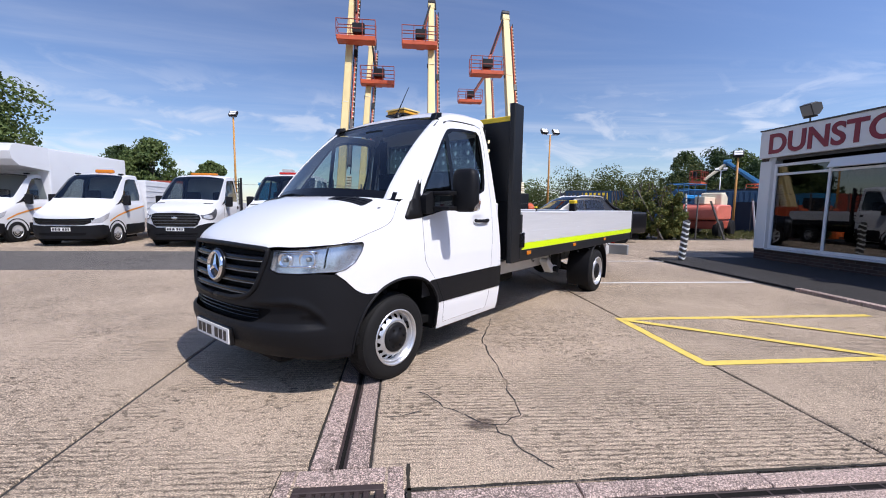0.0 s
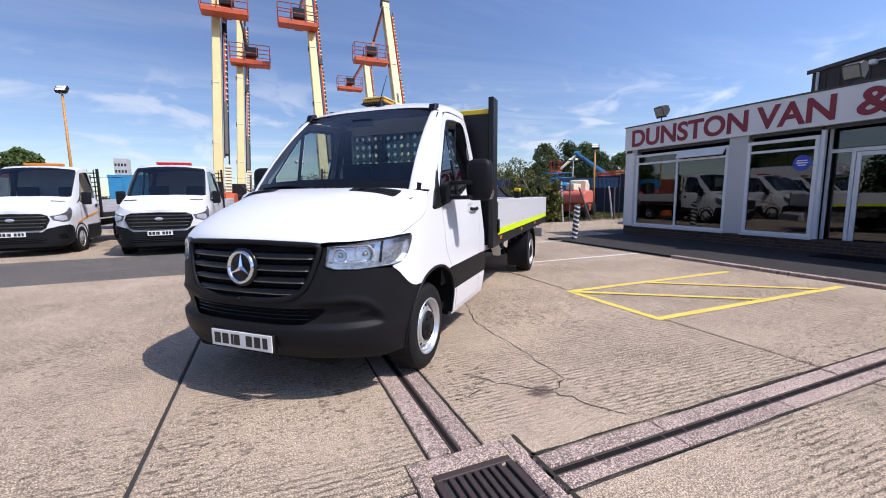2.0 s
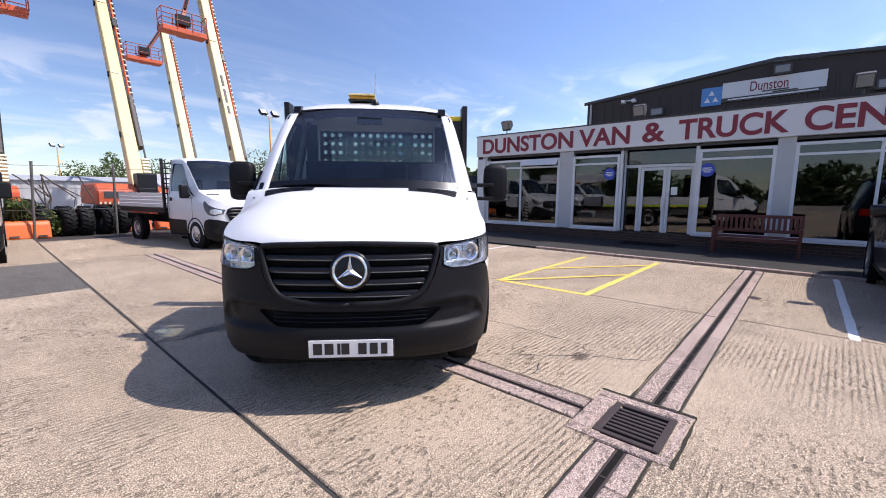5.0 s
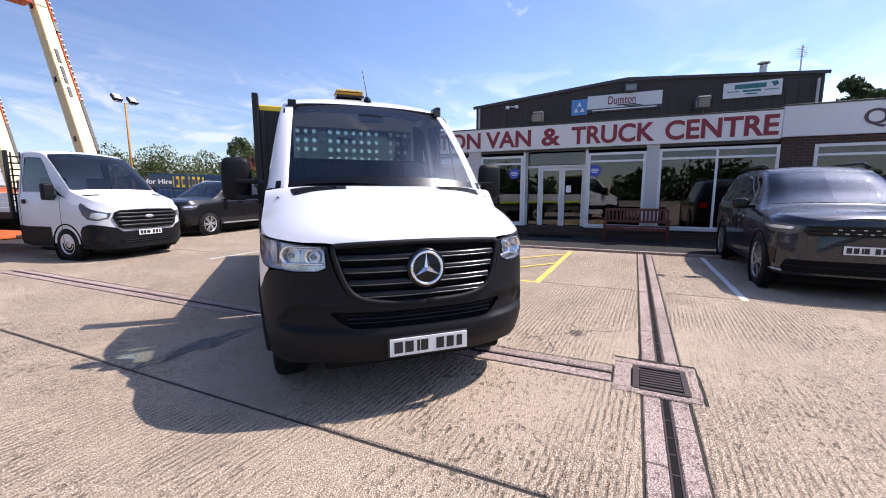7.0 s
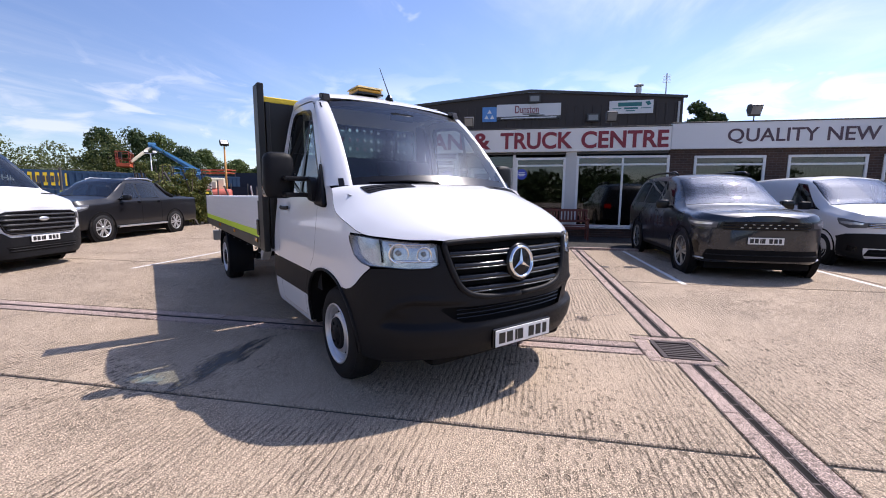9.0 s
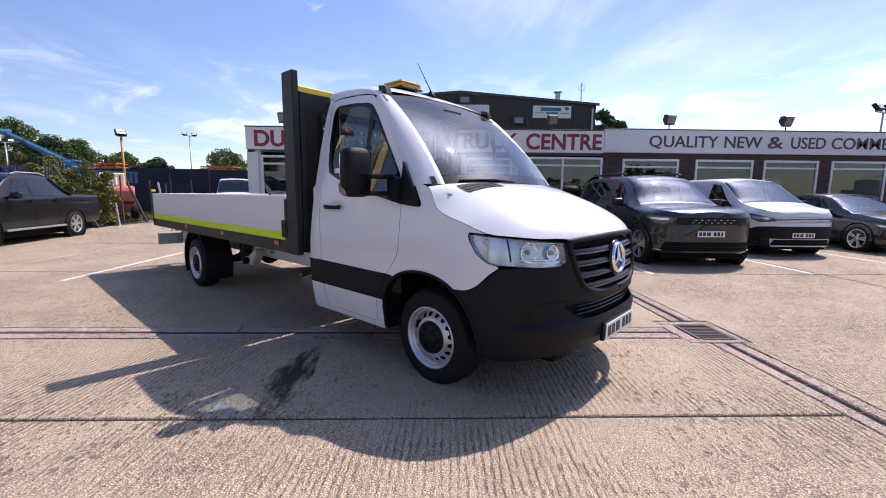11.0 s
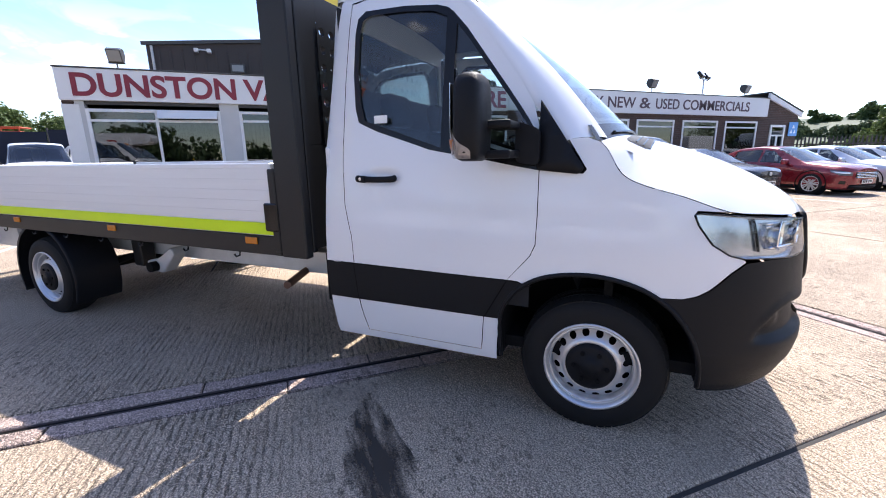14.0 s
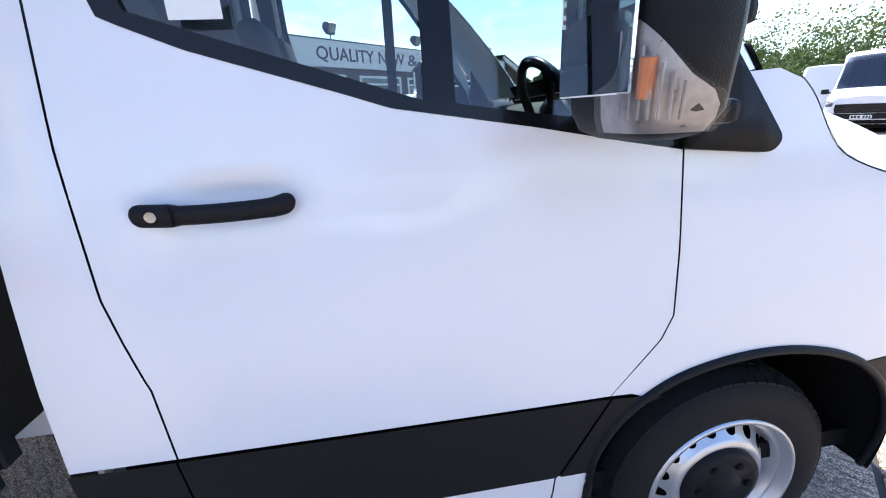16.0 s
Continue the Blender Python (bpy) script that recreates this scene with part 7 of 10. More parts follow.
def finish_bodies():
    """Shells last, once all their window openings are known: painted outside, dark lining within."""
    for owner, b, paint in BODIES:
        ob = part("body", b.mesh(), PAINT[paint], owner, smooth=True)
        ob.data.set_sharp_from_angle(angle=radians(38))
        part("lining", b.mesh(-0.03), INNER, owner)


def alloy(owner, x, y, s, r=0.36, w=0.23, rim=0.25, spokes=5, rim_mat=None, steel=False):
    """Tyre and spoked rim of a parked vehicle."""
    m = Matrix.Translation((x, y, r)) @ pose(0, 0, 0, -90 * s, 0, 0)
    wh = part("wheel", lathe([(rim, -w / 2), (r - 0.03, -w / 2), (r, -w / 2 + 0.04), (r, w / 2 - 0.04), (r - 0.03, w / 2), (rim, w / 2)], 28, m), RUBBER, owner, smooth=True)
    part("rim", lathe([(rim + 0.004, w / 2), (rim - 0.006, w / 2 + 0.004), (rim - 0.02, w / 2 - 0.02), (rim - 0.03, w / 2 - 0.06)], 28, m), rim_mat or SILVER, wh, smooth=True)
    part("brake_disc", lathe([(0.0, w / 2 - 0.07), (rim - 0.02, w / 2 - 0.07)], 24, m), DARK, wh)
    if steel:
        part("disc", lathe([(0.0, w / 2 - 0.01), (0.07, w / 2 - 0.01), (0.09, w / 2 - 0.03), (rim * 0.62, w / 2 - 0.012), (rim * 0.66, w / 2 - 0.03), (rim - 0.03, w / 2 - 0.05)], 28, m), rim_mat or SILVER, wh, smooth=True)
        for k in range(10):
            a = 2 * math.pi * k / 10
            part("hole", lathe([(0.0, w / 2 - 0.018), (0.017, w / 2 - 0.018)], 8, m @ Matrix.Translation((rim * 0.72 * math.cos(a), rim * 0.72 * math.sin(a), 0.0))), DARK, wh)
    else:
        for k in range(spokes):
            a = 2 * math.pi * k / spokes
            for d in (-0.16, 0.16):
                q = [(0.05, -0.02), (0.05, 0.02), (rim - 0.012, 0.028), (rim - 0.012, -0.006)]
                own = extrude_poly(q, w / 2 - 0.035, w / 2 - 0.008, "xy")
                bmesh.ops.transform(own, matrix=m @ pose(0, 0, 0, 0, 0, math.degrees(a + d)), verts=own.verts)
                part("spoke", own, rim_mat or SILVER, wh)
        part("hub", lathe([(0.0, w / 2 + 0.0), (0.045, w / 2 - 0.004), (0.06, w / 2 - 0.03)], 14, m), rim_mat or SILVER, wh, smooth=True)
    return wh


def arches(owner, x, w, r, s):
    """Dark disc and rim laid on the body side, standing for the shaded wheel arch."""
    m = Matrix.Translation((x, s * (w - 0.10), r * 0.98)) @ pose(0, 0, 0, -90 * s, 0, 0)
    part("arch_shade_disc", lathe([(0.0, 0.085), (r + 0.055, 0.085), (r + 0.06, 0.108), (r + 0.085, 0.106), (r + 0.09, 0.0)], 32, m), DARK, owner)


def vehicle(name, label, category, at, heading, st, paint, front, rear, r=0.36, rim=0.25, crown=0.03, spokes=5, steel=False, glass=CARG, track=None, rim_mat=None, group=""):
    """Body skin, wheels and underside of a parked vehicle; returns its empty and its skin."""
    t = thing(name, label, category, pose(at[0], at[1], 0, 0, 0, heading), group)
    st, nose = round_nose(st)
    b = Body(st, crown)
    b.nose = nose
    BODIES.append((t, b, paint))
    w = max(q[1] for q in st)
    for x in (0.0, rear):
        for s in (1, -1):
            arches(t, x, w, r, s)
            alloy(t, x, s * (w - 0.105), s, r, 0.22, rim, spokes, rim_mat, steel)
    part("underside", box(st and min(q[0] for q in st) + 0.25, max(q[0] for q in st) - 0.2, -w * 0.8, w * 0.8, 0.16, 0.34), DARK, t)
    return t, b


def both(name, b, poly, material, owner, off=0.005, label="", step=0.25, smooth=True):
    """The same panel on either side; glass also opens the shell behind it."""
    if material in (CARG, GLASS):
        b.holes.append(poly)
    return [part(name, b.panel(poly, s, off, step), material, owner, label, smooth=smooth) for s in (1, -1)]


def front(name, b, poly, material, owner, off=0.006, label="", step=0.05, mirror=True, smooth=True):
    """Panels wrapped round the nose from an outline in (u, z); mirrored, or drawn across the middle."""
    if mirror:
        return [part(name, skin([(s * u, z) for u, z in poly], lambda u, z: b.wrap(u, z, off), step), material, owner, label, smooth=smooth) for s in (1, -1)]
    full = poly + [(-u, z) for u, z in poly[::-1] if u > 1e-6]
    return part(name, skin(full, lambda u, z: b.wrap(u, z, off), step), material, owner, label, smooth=smooth)


def front_bar(name, b, u1, z, r, material, owner, off=0.012):
    """A rounded bar following the nose from side to side."""
    return part(name, pipe([tuple(b.wrap(u1 * k / 8, z, off)) for k in range(-8, 9)], r, 6), material, owner, smooth=True)


def mirrors(owner, x, y, z, material, big=False):
    h, w = (0.17, 0.10) if big else (0.085, 0.11)
    for s in (1, -1):
        a = part("door_mirror", box(x - 0.07, x + 0.06, s * (y + 0.12) - w, s * (y + 0.12) + w, z - h, z + h, 0.045, 3), material, owner, smooth=True)
        part("stalk", rod((x, s * (y - 0.06), z - h * 0.5), (x, s * (y + 0.08), z - h * 0.5), 0.03, seg=8), BLACKP, a)
        part("mirror_glass", box(x - 0.076, x - 0.071, s * (y + 0.12) - w * 0.8, s * (y + 0.12) + w * 0.8, z - h * 0.8, z + h * 0.8), CHROME, a)


def dropside_bed(t, x0, x1, w=1.02, z=0.98, h=0.40):
    part("bed_floor", box(x0, x1, -w, w, z - 0.14, z, 0.01, 1), BLACKM, t)
    for s in (1, -1):
        y0, y1 = sorted((s * (w - 0.03), s * w))
        for k in range(4):
            part("side_plank", box(x0, x1 - 0.05, y0, y1, z + 0.01 + k * h / 4, z + (k + 1) * h / 4, 0.004, 1), ALU, t)
        part("headboard_post", box(x1 - 0.05, x1 + 0.03, min(s * (w - 0.06), s * w), max(s * (w - 0.06), s * w), z - 0.1, 2.30, 0.006, 1), BLACKM, t)
    part("tailboard", box(x0 - 0.03, x0, -w, w, z, z + h, 0.004, 1), ALU, t)
    for k in range(9):
        zz = z + 0.1 + k * 0.135
        part("headboard_bar", box(x1 - 0.03, x1, -w + 0.06, w - 0.06, zz, zz + 0.03), BLACKM, t)
    for k in range(12):
        y = -w + 0.12 + k * (2 * w - 0.24) / 11
        part("headboard_upright", box(x1 - 0.028, x1 - 0.004, y - 0.012, y + 0.012, z, 2.28), BLACKM, t)


TRANSIT = [(0.985, 0.99, 0.26, 0.98, 1.10, 0.84), (0.93, 0.99, 0.25, 1.00, 1.155, 0.85), (0.80, 0.99, 0.25, 1.04, 1.215, 0.86), (0.6, 1.0, 0.25, 1.10, 1.285, 0.88), (0.30, 1.0, 0.25, 1.20, 1.375, 0.90), (0.10, 1.0, 0.25, 1.27, 1.45, 0.90), (-0.20, 1.0, 0.25, 1.33, 1.80, 0.875), (-0.52, 1.0, 0.25, 1.35, 2.11, 0.84), (-0.68, 1.0, 0.25, 1.36, 2.23, 0.82), (-0.85, 1.0, 0.25, 1.36, 2.29, 0.81), (-1.15, 1.0, 0.25, 1.36, 2.315, 0.815), (-1.42, 1.0, 0.28, 1.36, 2.30, 0.82), (-1.47, 0.97, 0.32, 1.36, 2.24, 0.78)]


def panel_cab(name, label, at, heading, double=False, bed=None, beacon=None, stripe=False):
    """White chassis cab with a large dark grille; single or double cab."""
    st = [list(q) for q in TRANSIT]
    back = -1.42
    if double:
        st[-2][0], st[-1][0], back = -2.28, -2.33, -2.28
    t, b = vehicle(name, label, "truck", at, heading, st, "white", 0, -3.5, r=0.345, rim=0.21, steel=True, glass=GLASS)
    # glass
    wsc = [(0.10, 1.0), (0.085, 0.90), (0.06, 0.85), (-0.60, 0.85), (-0.665, 0.88), (-0.69, 1.0)]
    for g in both("windscreen", b, wsc, CARG, t, 0.006):
        g.visible_shadow = False
    fw = [(-0.16, 0.525), (-1.28, 0.525), (-1.33, 0.60), (-1.30, 0.80), (-0.78, 0.80), (-0.60, 0.74), (-0.22, 0.56)]
    both("side_glass", b, fw, CARG, t)
    if double:
        both("side_glass", b, [(-1.42, 0.53), (-2.12, 0.53), (-2.12, 0.79), (-1.42, 0.80)], CARG, t)
    ua = 1 + b.nose[1] - 0.44
    front("bumper", b, [(0.0, 0.24), (0.0, 0.60), (0.32, 0.60), (0.40, 0.68), (0.62, 0.74), (0.86, 0.76), (1.0, 0.72), (ua, 0.62), (ua, 0.26), (0.9, 0.22)], BLACKP, t, 0.016, "black plastic bumper")
    both("sill_trim", b, [(-0.44, 0.05), (-0.44, 0.26), (back, 0.26), (back, 0.05)], BLACKP, t, 0.008)
    lampp = [(0.50, 0.885), (0.47, 0.985), (0.60, 1.02), (0.80, 1.075), (0.98, 1.15), (1.10, 1.20), (1.10, 1.13), (1.0, 0.95), (0.90, 0.86), (0.72, 0.83)]
    for hl in front("headlamp", b, lampp, mat("lamp_inside_dark", (0.10, 0.10, 0.11), 0.3, metal=0.3, var=0.3, scale=20), t, 0.008, "swept headlamp with a dark inner frame"):
        sgn = 1 if hl.data.vertices[0].co.y > 0 else -1
        part("reflector", skin([(sgn * u, z) for u, z in ((0.53, 0.90), (0.53, 0.97), (0.68, 1.0), (0.80, 0.99), (0.84, 0.90), (0.70, 0.86))], lambda u, z: b.wrap(u, z, 0.014), 0.05), REFLECTOR, hl, smooth=True)
        part("day_light", pipe([tuple(b.wrap(sgn * u, z, 0.016)) for u, z in ((0.52, 0.995), (0.66, 1.025), (0.82, 1.075), (0.96, 1.13))], 0.008, 6), PLATEW, hl, smooth=True)
    both("door_seam", b, [(-0.10, 0.06), (-0.11, 0.50), (-0.125, 0.50), (-0.115, 0.06)], DARK, t, 0.003)
    both("door_seam", b, [(-1.33, 0.06), (-1.36, 0.83), (-1.372, 0.83), (-1.343, 0.06)], DARK, t, 0.003)
    both("door_handle", b, [(-1.12, 0.405), (-1.26, 0.405), (-1.26, 0.43), (-1.12, 0.43)], BLACKP, t, 0.02)
    if stripe:
        both("stripe", b, [(0.2, 0.30), (-1.40, 0.36), (-1.40, 0.375), (0.2, 0.315)], STRIPE, t, 0.007, "thin orange side stripe")
    gl = front("grille", b, [(0.0, 0.655), (0.30, 0.66), (0.37, 0.70), (0.445, 0.90), (0.43, 0.985), (0.36, 1.03), (0.0, 1.045)], GLOSSB, t, 0.010, "broad dark trapezoid grille", mirror=False)
    rimu = [(0.0, 0.655), (0.30, 0.66), (0.37, 0.70), (0.445, 0.90), (0.43, 0.985), (0.36, 1.03), (0.0, 1.045)]
    SATIN = mat("dark_grille_slat", (0.045, 0.046, 0.05), 0.35, metal=0.2)
    part("grille_rim", pipe([tuple(b.wrap(u, z, 0.016)) for u, z in rimu + [(-u, z) for u, z in rimu[-2::-1]]], 0.016, 6), BLACKP, gl, smooth=True)
    for z, u1 in ((0.725, 0.35), (0.81, 0.385), (0.895, 0.41), (0.975, 0.41)):
        front_bar("slat", b, u1, z, 0.020, SATIN, gl)
    own = lathe([(0.0, 0.0), (0.075, 0.0), (0.08, 0.012), (0.06, 0.02), (0.0, 0.022)], 24, pose(1.022, 0, 0.90, 0, 90, 0) @ Matrix.Diagonal((0.5, 1.15, 1, 1)))
    part("badge", own, SILVER, gl, smooth=True)
    front("lower_intake", b, [(0.0, 0.33), (0.34, 0.34), (0.38, 0.44), (0.0, 0.45)], DARK, t, 0.019, mirror=False)
    for z in (0.365, 0.41):
        front_bar("intake_bar", b, 0.35, z, 0.009, BLACKP, t, 0.022)
    front("fog_recess", b, [(0.58, 0.40), (0.56, 0.52), (0.74, 0.55), (0.80, 0.42)], GLOSSB, t, 0.019)
    number_plate(t, pose(1.03, 0, 0.555))
    both("mirror_triangle", b, [(0.06, 0.50), (-0.17, 0.515), (-0.26, 0.57), (-0.40, 0.645), (-0.30, 0.60), (-0.02, 0.525)], BLACKP, t, 0.008)
    mirrors(t, -0.25, 0.98, 1.42, BLACKP, big=True)
    for s in (1, -1):
        part("wiper", pipe([(0.13, s * 0.1 - 0.1, 1.41), (0.05, s * 0.45 - 0.1, 1.47)], 0.01, 6), GLOSSB, t)
        part("bonnet_vent", pipe([tuple(b.p(0.42, 0.93, s, 0.01)), tuple(b.p(0.40, 0.905, s, 0.01)), tuple(b.p(0.36, 0.88, s, 0.01))], 0.012, 6), BLACKP, t)
        part("chassis_rail", box(-5.6, back, min(s * 0.40, s * 0.5), max(s * 0.40, s * 0.5), 0.52, 0.72), DARK, t)
    part("cab_floor", box(back + 0.05, 0.0, -0.9, 0.9, 0.4, 0.45), DARK, t)
    part("dashboard", box(-0.25, 0.05, -0.85, 0.85, 1.05, 1.36, 0.05, 2), INNER, t)
    for y in (-0.45, 0.45):
        part("seat_back", box(-1.2, -1.08, y - 0.24, y + 0.24, 0.8, 1.75, 0.05, 2), SEATM, t)
    if beacon:
        bb = part("beacon_bar", box(-1.15, -0.95, -0.42, 0.42, 2.33, 2.40, 0.02, 2), AMBER if beacon == "amber" else REDL, t, f"{beacon} roof beacon bar")
        for s in (0.3, -0.3):
            part("foot", box(-1.09, -1.01, s - 0.04, s + 0.04, 2.29, 2.33), BLACKM, bb)
    if bed:
        dropside_bed(t, bed[0], bed[1])
    return t


panel_cab("dropside_truck", "white dropside truck with amber beacon and orange stripe in the row", (-7.0, 14.35), -90, bed=(-4.9, -1.62), beacon="amber", stripe=True)
panel_cab("tipper_truck", "white double cab tipper with red beacon bar in the row", (-3.72, 13.15), -92, double=True, bed=(-5.3, -2.5), beacon="red", stripe=True)
panel_cab("dropside_truck", "white single cab dropside truck with aluminium sides, parked askew", (1.59, 12.83), -82, bed=(-4.6, -1.62))

# box van with a high white body and a chassis cab beside it
DAILY = [(0.90, 0.74, 0.36, 0.82, 0.91, 0.55), (0.86, 0.88, 0.28, 0.89, 0.99, 0.72), (0.72, 0.96, 0.25, 0.92, 1.06, 0.80), (0.45, 0.99, 0.25, 1.05, 1.17, 0.85), (0.15, 1.0, 0.25, 1.18, 1.32, 0.88), (-0.02, 1.0, 0.25, 1.25, 1.42, 0.88), (-0.35, 1.0, 0.25, 1.30, 1.80, 0.85), (-0.68, 1.0, 0.25, 1.32, 2.14, 0.80), (-0.85, 1.0, 0.25, 1.33, 2.24, 0.78), (-1.05, 1.0, 0.25, 1.33, 2.30, 0.78), (-1.55, 1.0, 0.28, 1.33, 2.30, 0.79), (-1.6, 0.97, 0.32, 1.33, 2.24, 0.76)]


def daily_cab(name, label, at, heading, luton=False):
    t, b = vehicle(name, label, "van", at, heading, DAILY, "white", 0, -3.75, r=0.35, rim=0.21, steel=True)
    both("windscreen", b, [(-0.04, 1.0), (-0.06, 0.90), (-0.09, 0.85), (-0.76, 0.85), (-0.84, 0.89), (-0.87, 1.0)], CARG, t, 0.006)
    both("side_glass", b, [(-0.30, 0.53), (-1.35, 0.53), (-1.42, 0.60), (-1.40, 0.80), (-0.92, 0.80), (-0.72, 0.74), (-0.36, 0.57)], CARG, t)
    both("quarter_trim", b, [(-0.02, 0.51), (-0.30, 0.52), (-0.40, 0.58), (-0.60, 0.68)], BLACKP, t, 0.006)
    ua = 1 + b.nose[1] - 0.43
    front("bumper", b, [(0.0, 0.24), (0.0, 0.62), (0.5, 0.64), (0.8, 0.66), (1.0, 0.62), (ua, 0.54), (ua, 0.26), (0.9, 0.22)], BLACKP, t, 0.016, "black bumper")
    front("headlamp", b, [(0.52, 0.70), (0.50, 0.80), (0.74, 0.88), (1.0, 0.99), (1.12, 1.03), (1.02, 0.86), (0.80, 0.72)], REFLECTOR, t, 0.010, "swept headlamp")
    both("stripe", b, [(0.35, 0.33), (-1.5, 0.42), (-1.5, 0.435), (0.35, 0.345)], STRIPE, t, 0.007, "orange side stripe")
    both("sill_trim", b, [(-0.44, 0.05), (-0.44, 0.24), (-1.5, 0.24), (-1.5, 0.05)], BLACKP, t, 0.008)
    gl = front("grille", b, [(0.0, 0.66), (0.36, 0.66), (0.50, 0.72), (0.62, 0.88), (0.40, 0.85), (0.0, 0.83)], GLOSSB, t, 0.010, "wide black upswept grille", mirror=False)
    for k in range(3):
        front_bar("slat", b, 0.36 + 0.03 * k, 0.69 + k * 0.05, 0.010, BLACKP, gl)
    front("lower_intake", b, [(0.0, 0.33), (0.38, 0.34), (0.40, 0.42), (0.0, 0.42)], DARK, t, 0.020, mirror=False)
    number_plate(t, pose(0.945, 0, 0.52))
    mirrors(t, -0.38, 0.98, 1.42, BLACKP, big=True)
    part("dashboard", box(-0.35, -0.1, -0.85, 0.85, 1.05, 1.38, 0.05, 2), INNER, t)
    for y in (-0.45, 0.45):
        part("seat_back", box(-1.3, -1.18, y - 0.24, y + 0.24, 0.8, 1.75, 0.05, 2), SEATM, t)
    for s in (1, -1):
        part("roof_marker", box(-0.98, -0.86, s * 0.66 - 0.06, s * 0.66 + 0.06, 2.27, 2.32, 0.02, 2), BLACKP, t)
    return t, b


t, b = daily_cab("chassis_cab_van", "white van with amber beacon and orange stripe parked in the row", (-10.3, 14.35), -88)
bb = part("beacon_bar", box(-1.3, -1.12, -0.26, 0.26, 2.35, 2.46, 0.03, 2), AMBER, t, "amber roof beacon", smooth=True)
part("foot", box(-1.25, -1.17, -0.2, 0.2, 2.31, 2.35), BLACKM, bb)
part("load_body", box(-4.9, -1.66, -1.02, 1.02, 0.78, 2.15, 0.03, 2), WHITE2, t, "plain white load body")
for k in range(6):
    part("tie_rail", box(-4.9, -1.66, 1.022, 1.034, 0.95 + k * 0.2, 0.97 + k * 0.2), GALV, t)
t, b = daily_cab("luton_van", "white box van with a tall load body over the cab", (-13.7, 14.9), -90)
part("load_body", box(-5.4, -1.30, -1.10, 1.10, 0.85, 3.22, 0.05, 2), WHITE2, t, "tall white box body")
part("luton_head", loft([[(x, y, z) for x, z in ((-1.30, 2.42), (-0.15, 2.52), (0.10, 2.70), (0.16, 2.95), (0.08, 3.14), (-0.1, 3.22), (-1.30, 3.22))] for y in (-1.10, -1.06, 1.06, 1.10)], caps=True), WHITE2, t, "white overcab box front")


def bonneted(name, label, category, at, heading, st, paint, rear, cowl, roof_f, roof_r, tail, grille, lamp, **kw):
    """Car or van with bonnet: adds glass, lamps, grille, plate and mirrors from a few marks along x."""
    nx = max(q[0] for q in st)
    t, b = vehicle(name, label, category, at, heading, st, paint, 0, rear, **{k: v for k, v in kw.items() if k in ("r", "rim", "spokes", "crown", "rim_mat", "steel")})
    ws = both("windscreen", b, [(cowl, 1.0), (cowl - 0.02, 0.90), (cowl - 0.05, 0.855), (roof_f + 0.10, 0.855), (roof_f + 0.03, 0.89), (roof_f, 1.0)], CARG, t, 0.006, "", 0.12)
    for a, c in kw.get("doors", ()):
        both("side_glass", b, [(a, 0.53), (c, 0.53), (c, 0.80), (a if a < roof_f else roof_f - 0.02, 0.80)] if a < roof_f + 0.25 else [(a, 0.53), (c, 0.53), (c, 0.80), (roof_f - 0.02, 0.80)], CARG, t)
        both("door_seam", b, [(c - 0.02, 0.06), (c - 0.02, 0.50), (c - 0.032, 0.50), (c - 0.032, 0.06)], DARK, t, 0.003)
        both("door_handle", b, [(c + 0.04, 0.425), (c + 0.18, 0.425), (c + 0.18, 0.445), (c + 0.04, 0.445)], kw.get("handle", GLOSSB), t, 0.018)
    both("sill_trim", b, [(-0.45, 0.02), (-0.45, 0.12), (rear + 0.45, 0.12), (rear + 0.45, 0.02)], BLACKP, t, 0.008)
    gu, g0, g1 = grille
    gl = front("grille", b, [(0.0, g0), (gu * 0.90, g0), (gu, g0 + (g1 - g0) * 0.45), (gu * 0.97, g1), (0.0, g1 + 0.006)], GLOSSB, t, 0.008, kw.get("grille_label", "dark grille"), mirror=False, step=0.04)
    n = kw.get("bars", 4)
    for k in range(n):
        z = g0 + (g1 - g0) * (k + 0.5) / n
        front_bar("slat", b, gu * 0.92, z, min(0.011, 0.28 * (g1 - g0) / n), kw.get("bar_mat", BLACKP), gl)
    DARKL = mat("lamp_inside_dark", (0.10, 0.10, 0.11), 0.3, metal=0.3, var=0.3, scale=20)
    for hl in front("headlamp", b, lamp, DARKL, t, 0.009, "slim clear headlamp", 0.04):
        sgn = 1 if hl.data.vertices[0].co.y > 0 else -1
        zs, us = [q[1] for q in lamp], [q[0] for q in lamp]
        um, zm = sum(us) / len(us), sum(zs) / len(zs)
        inner = [(sgn * (um + (u - um) * 0.78), zm + (z - zm) * 0.36) for u, z in lamp]
        part("reflector", skin(inner, lambda u, z: b.wrap(u, z, 0.014), 0.05), REFLECTOR, hl, smooth=True)
    if "low" in kw:
        lu, l0, l1 = kw["low"]
        front("lower_intake", b, [(0.0, l0), (lu, l0), (lu * 0.86, l1), (0.0, l1)], DARK, t, 0.010, "dark lower air intake", mirror=False)
        front_bar("intake_bar", b, lu * 0.88, (l0 + l1) / 2, 0.010, BLACKP, t)
    front("side_intake", b, kw.get("vent", [(0.60, 0.34), (0.58, 0.44), (0.74, 0.46), (0.78, 0.36)]), GLOSSB, t, 0.010)
    for s in (1, -1):
        tl = min(q[0] for q in st)
        part("tail_lamp", box(tl - 0.015, tl + 0.10, min(s * 0.60, s * 0.84), max(s * 0.60, s * 0.84), tail - 0.09, tail + 0.09, 0.02, 2), REDL, t)
    number_plate(t, pose(nx + 0.03, 0, kw.get("plate", 0.50)))
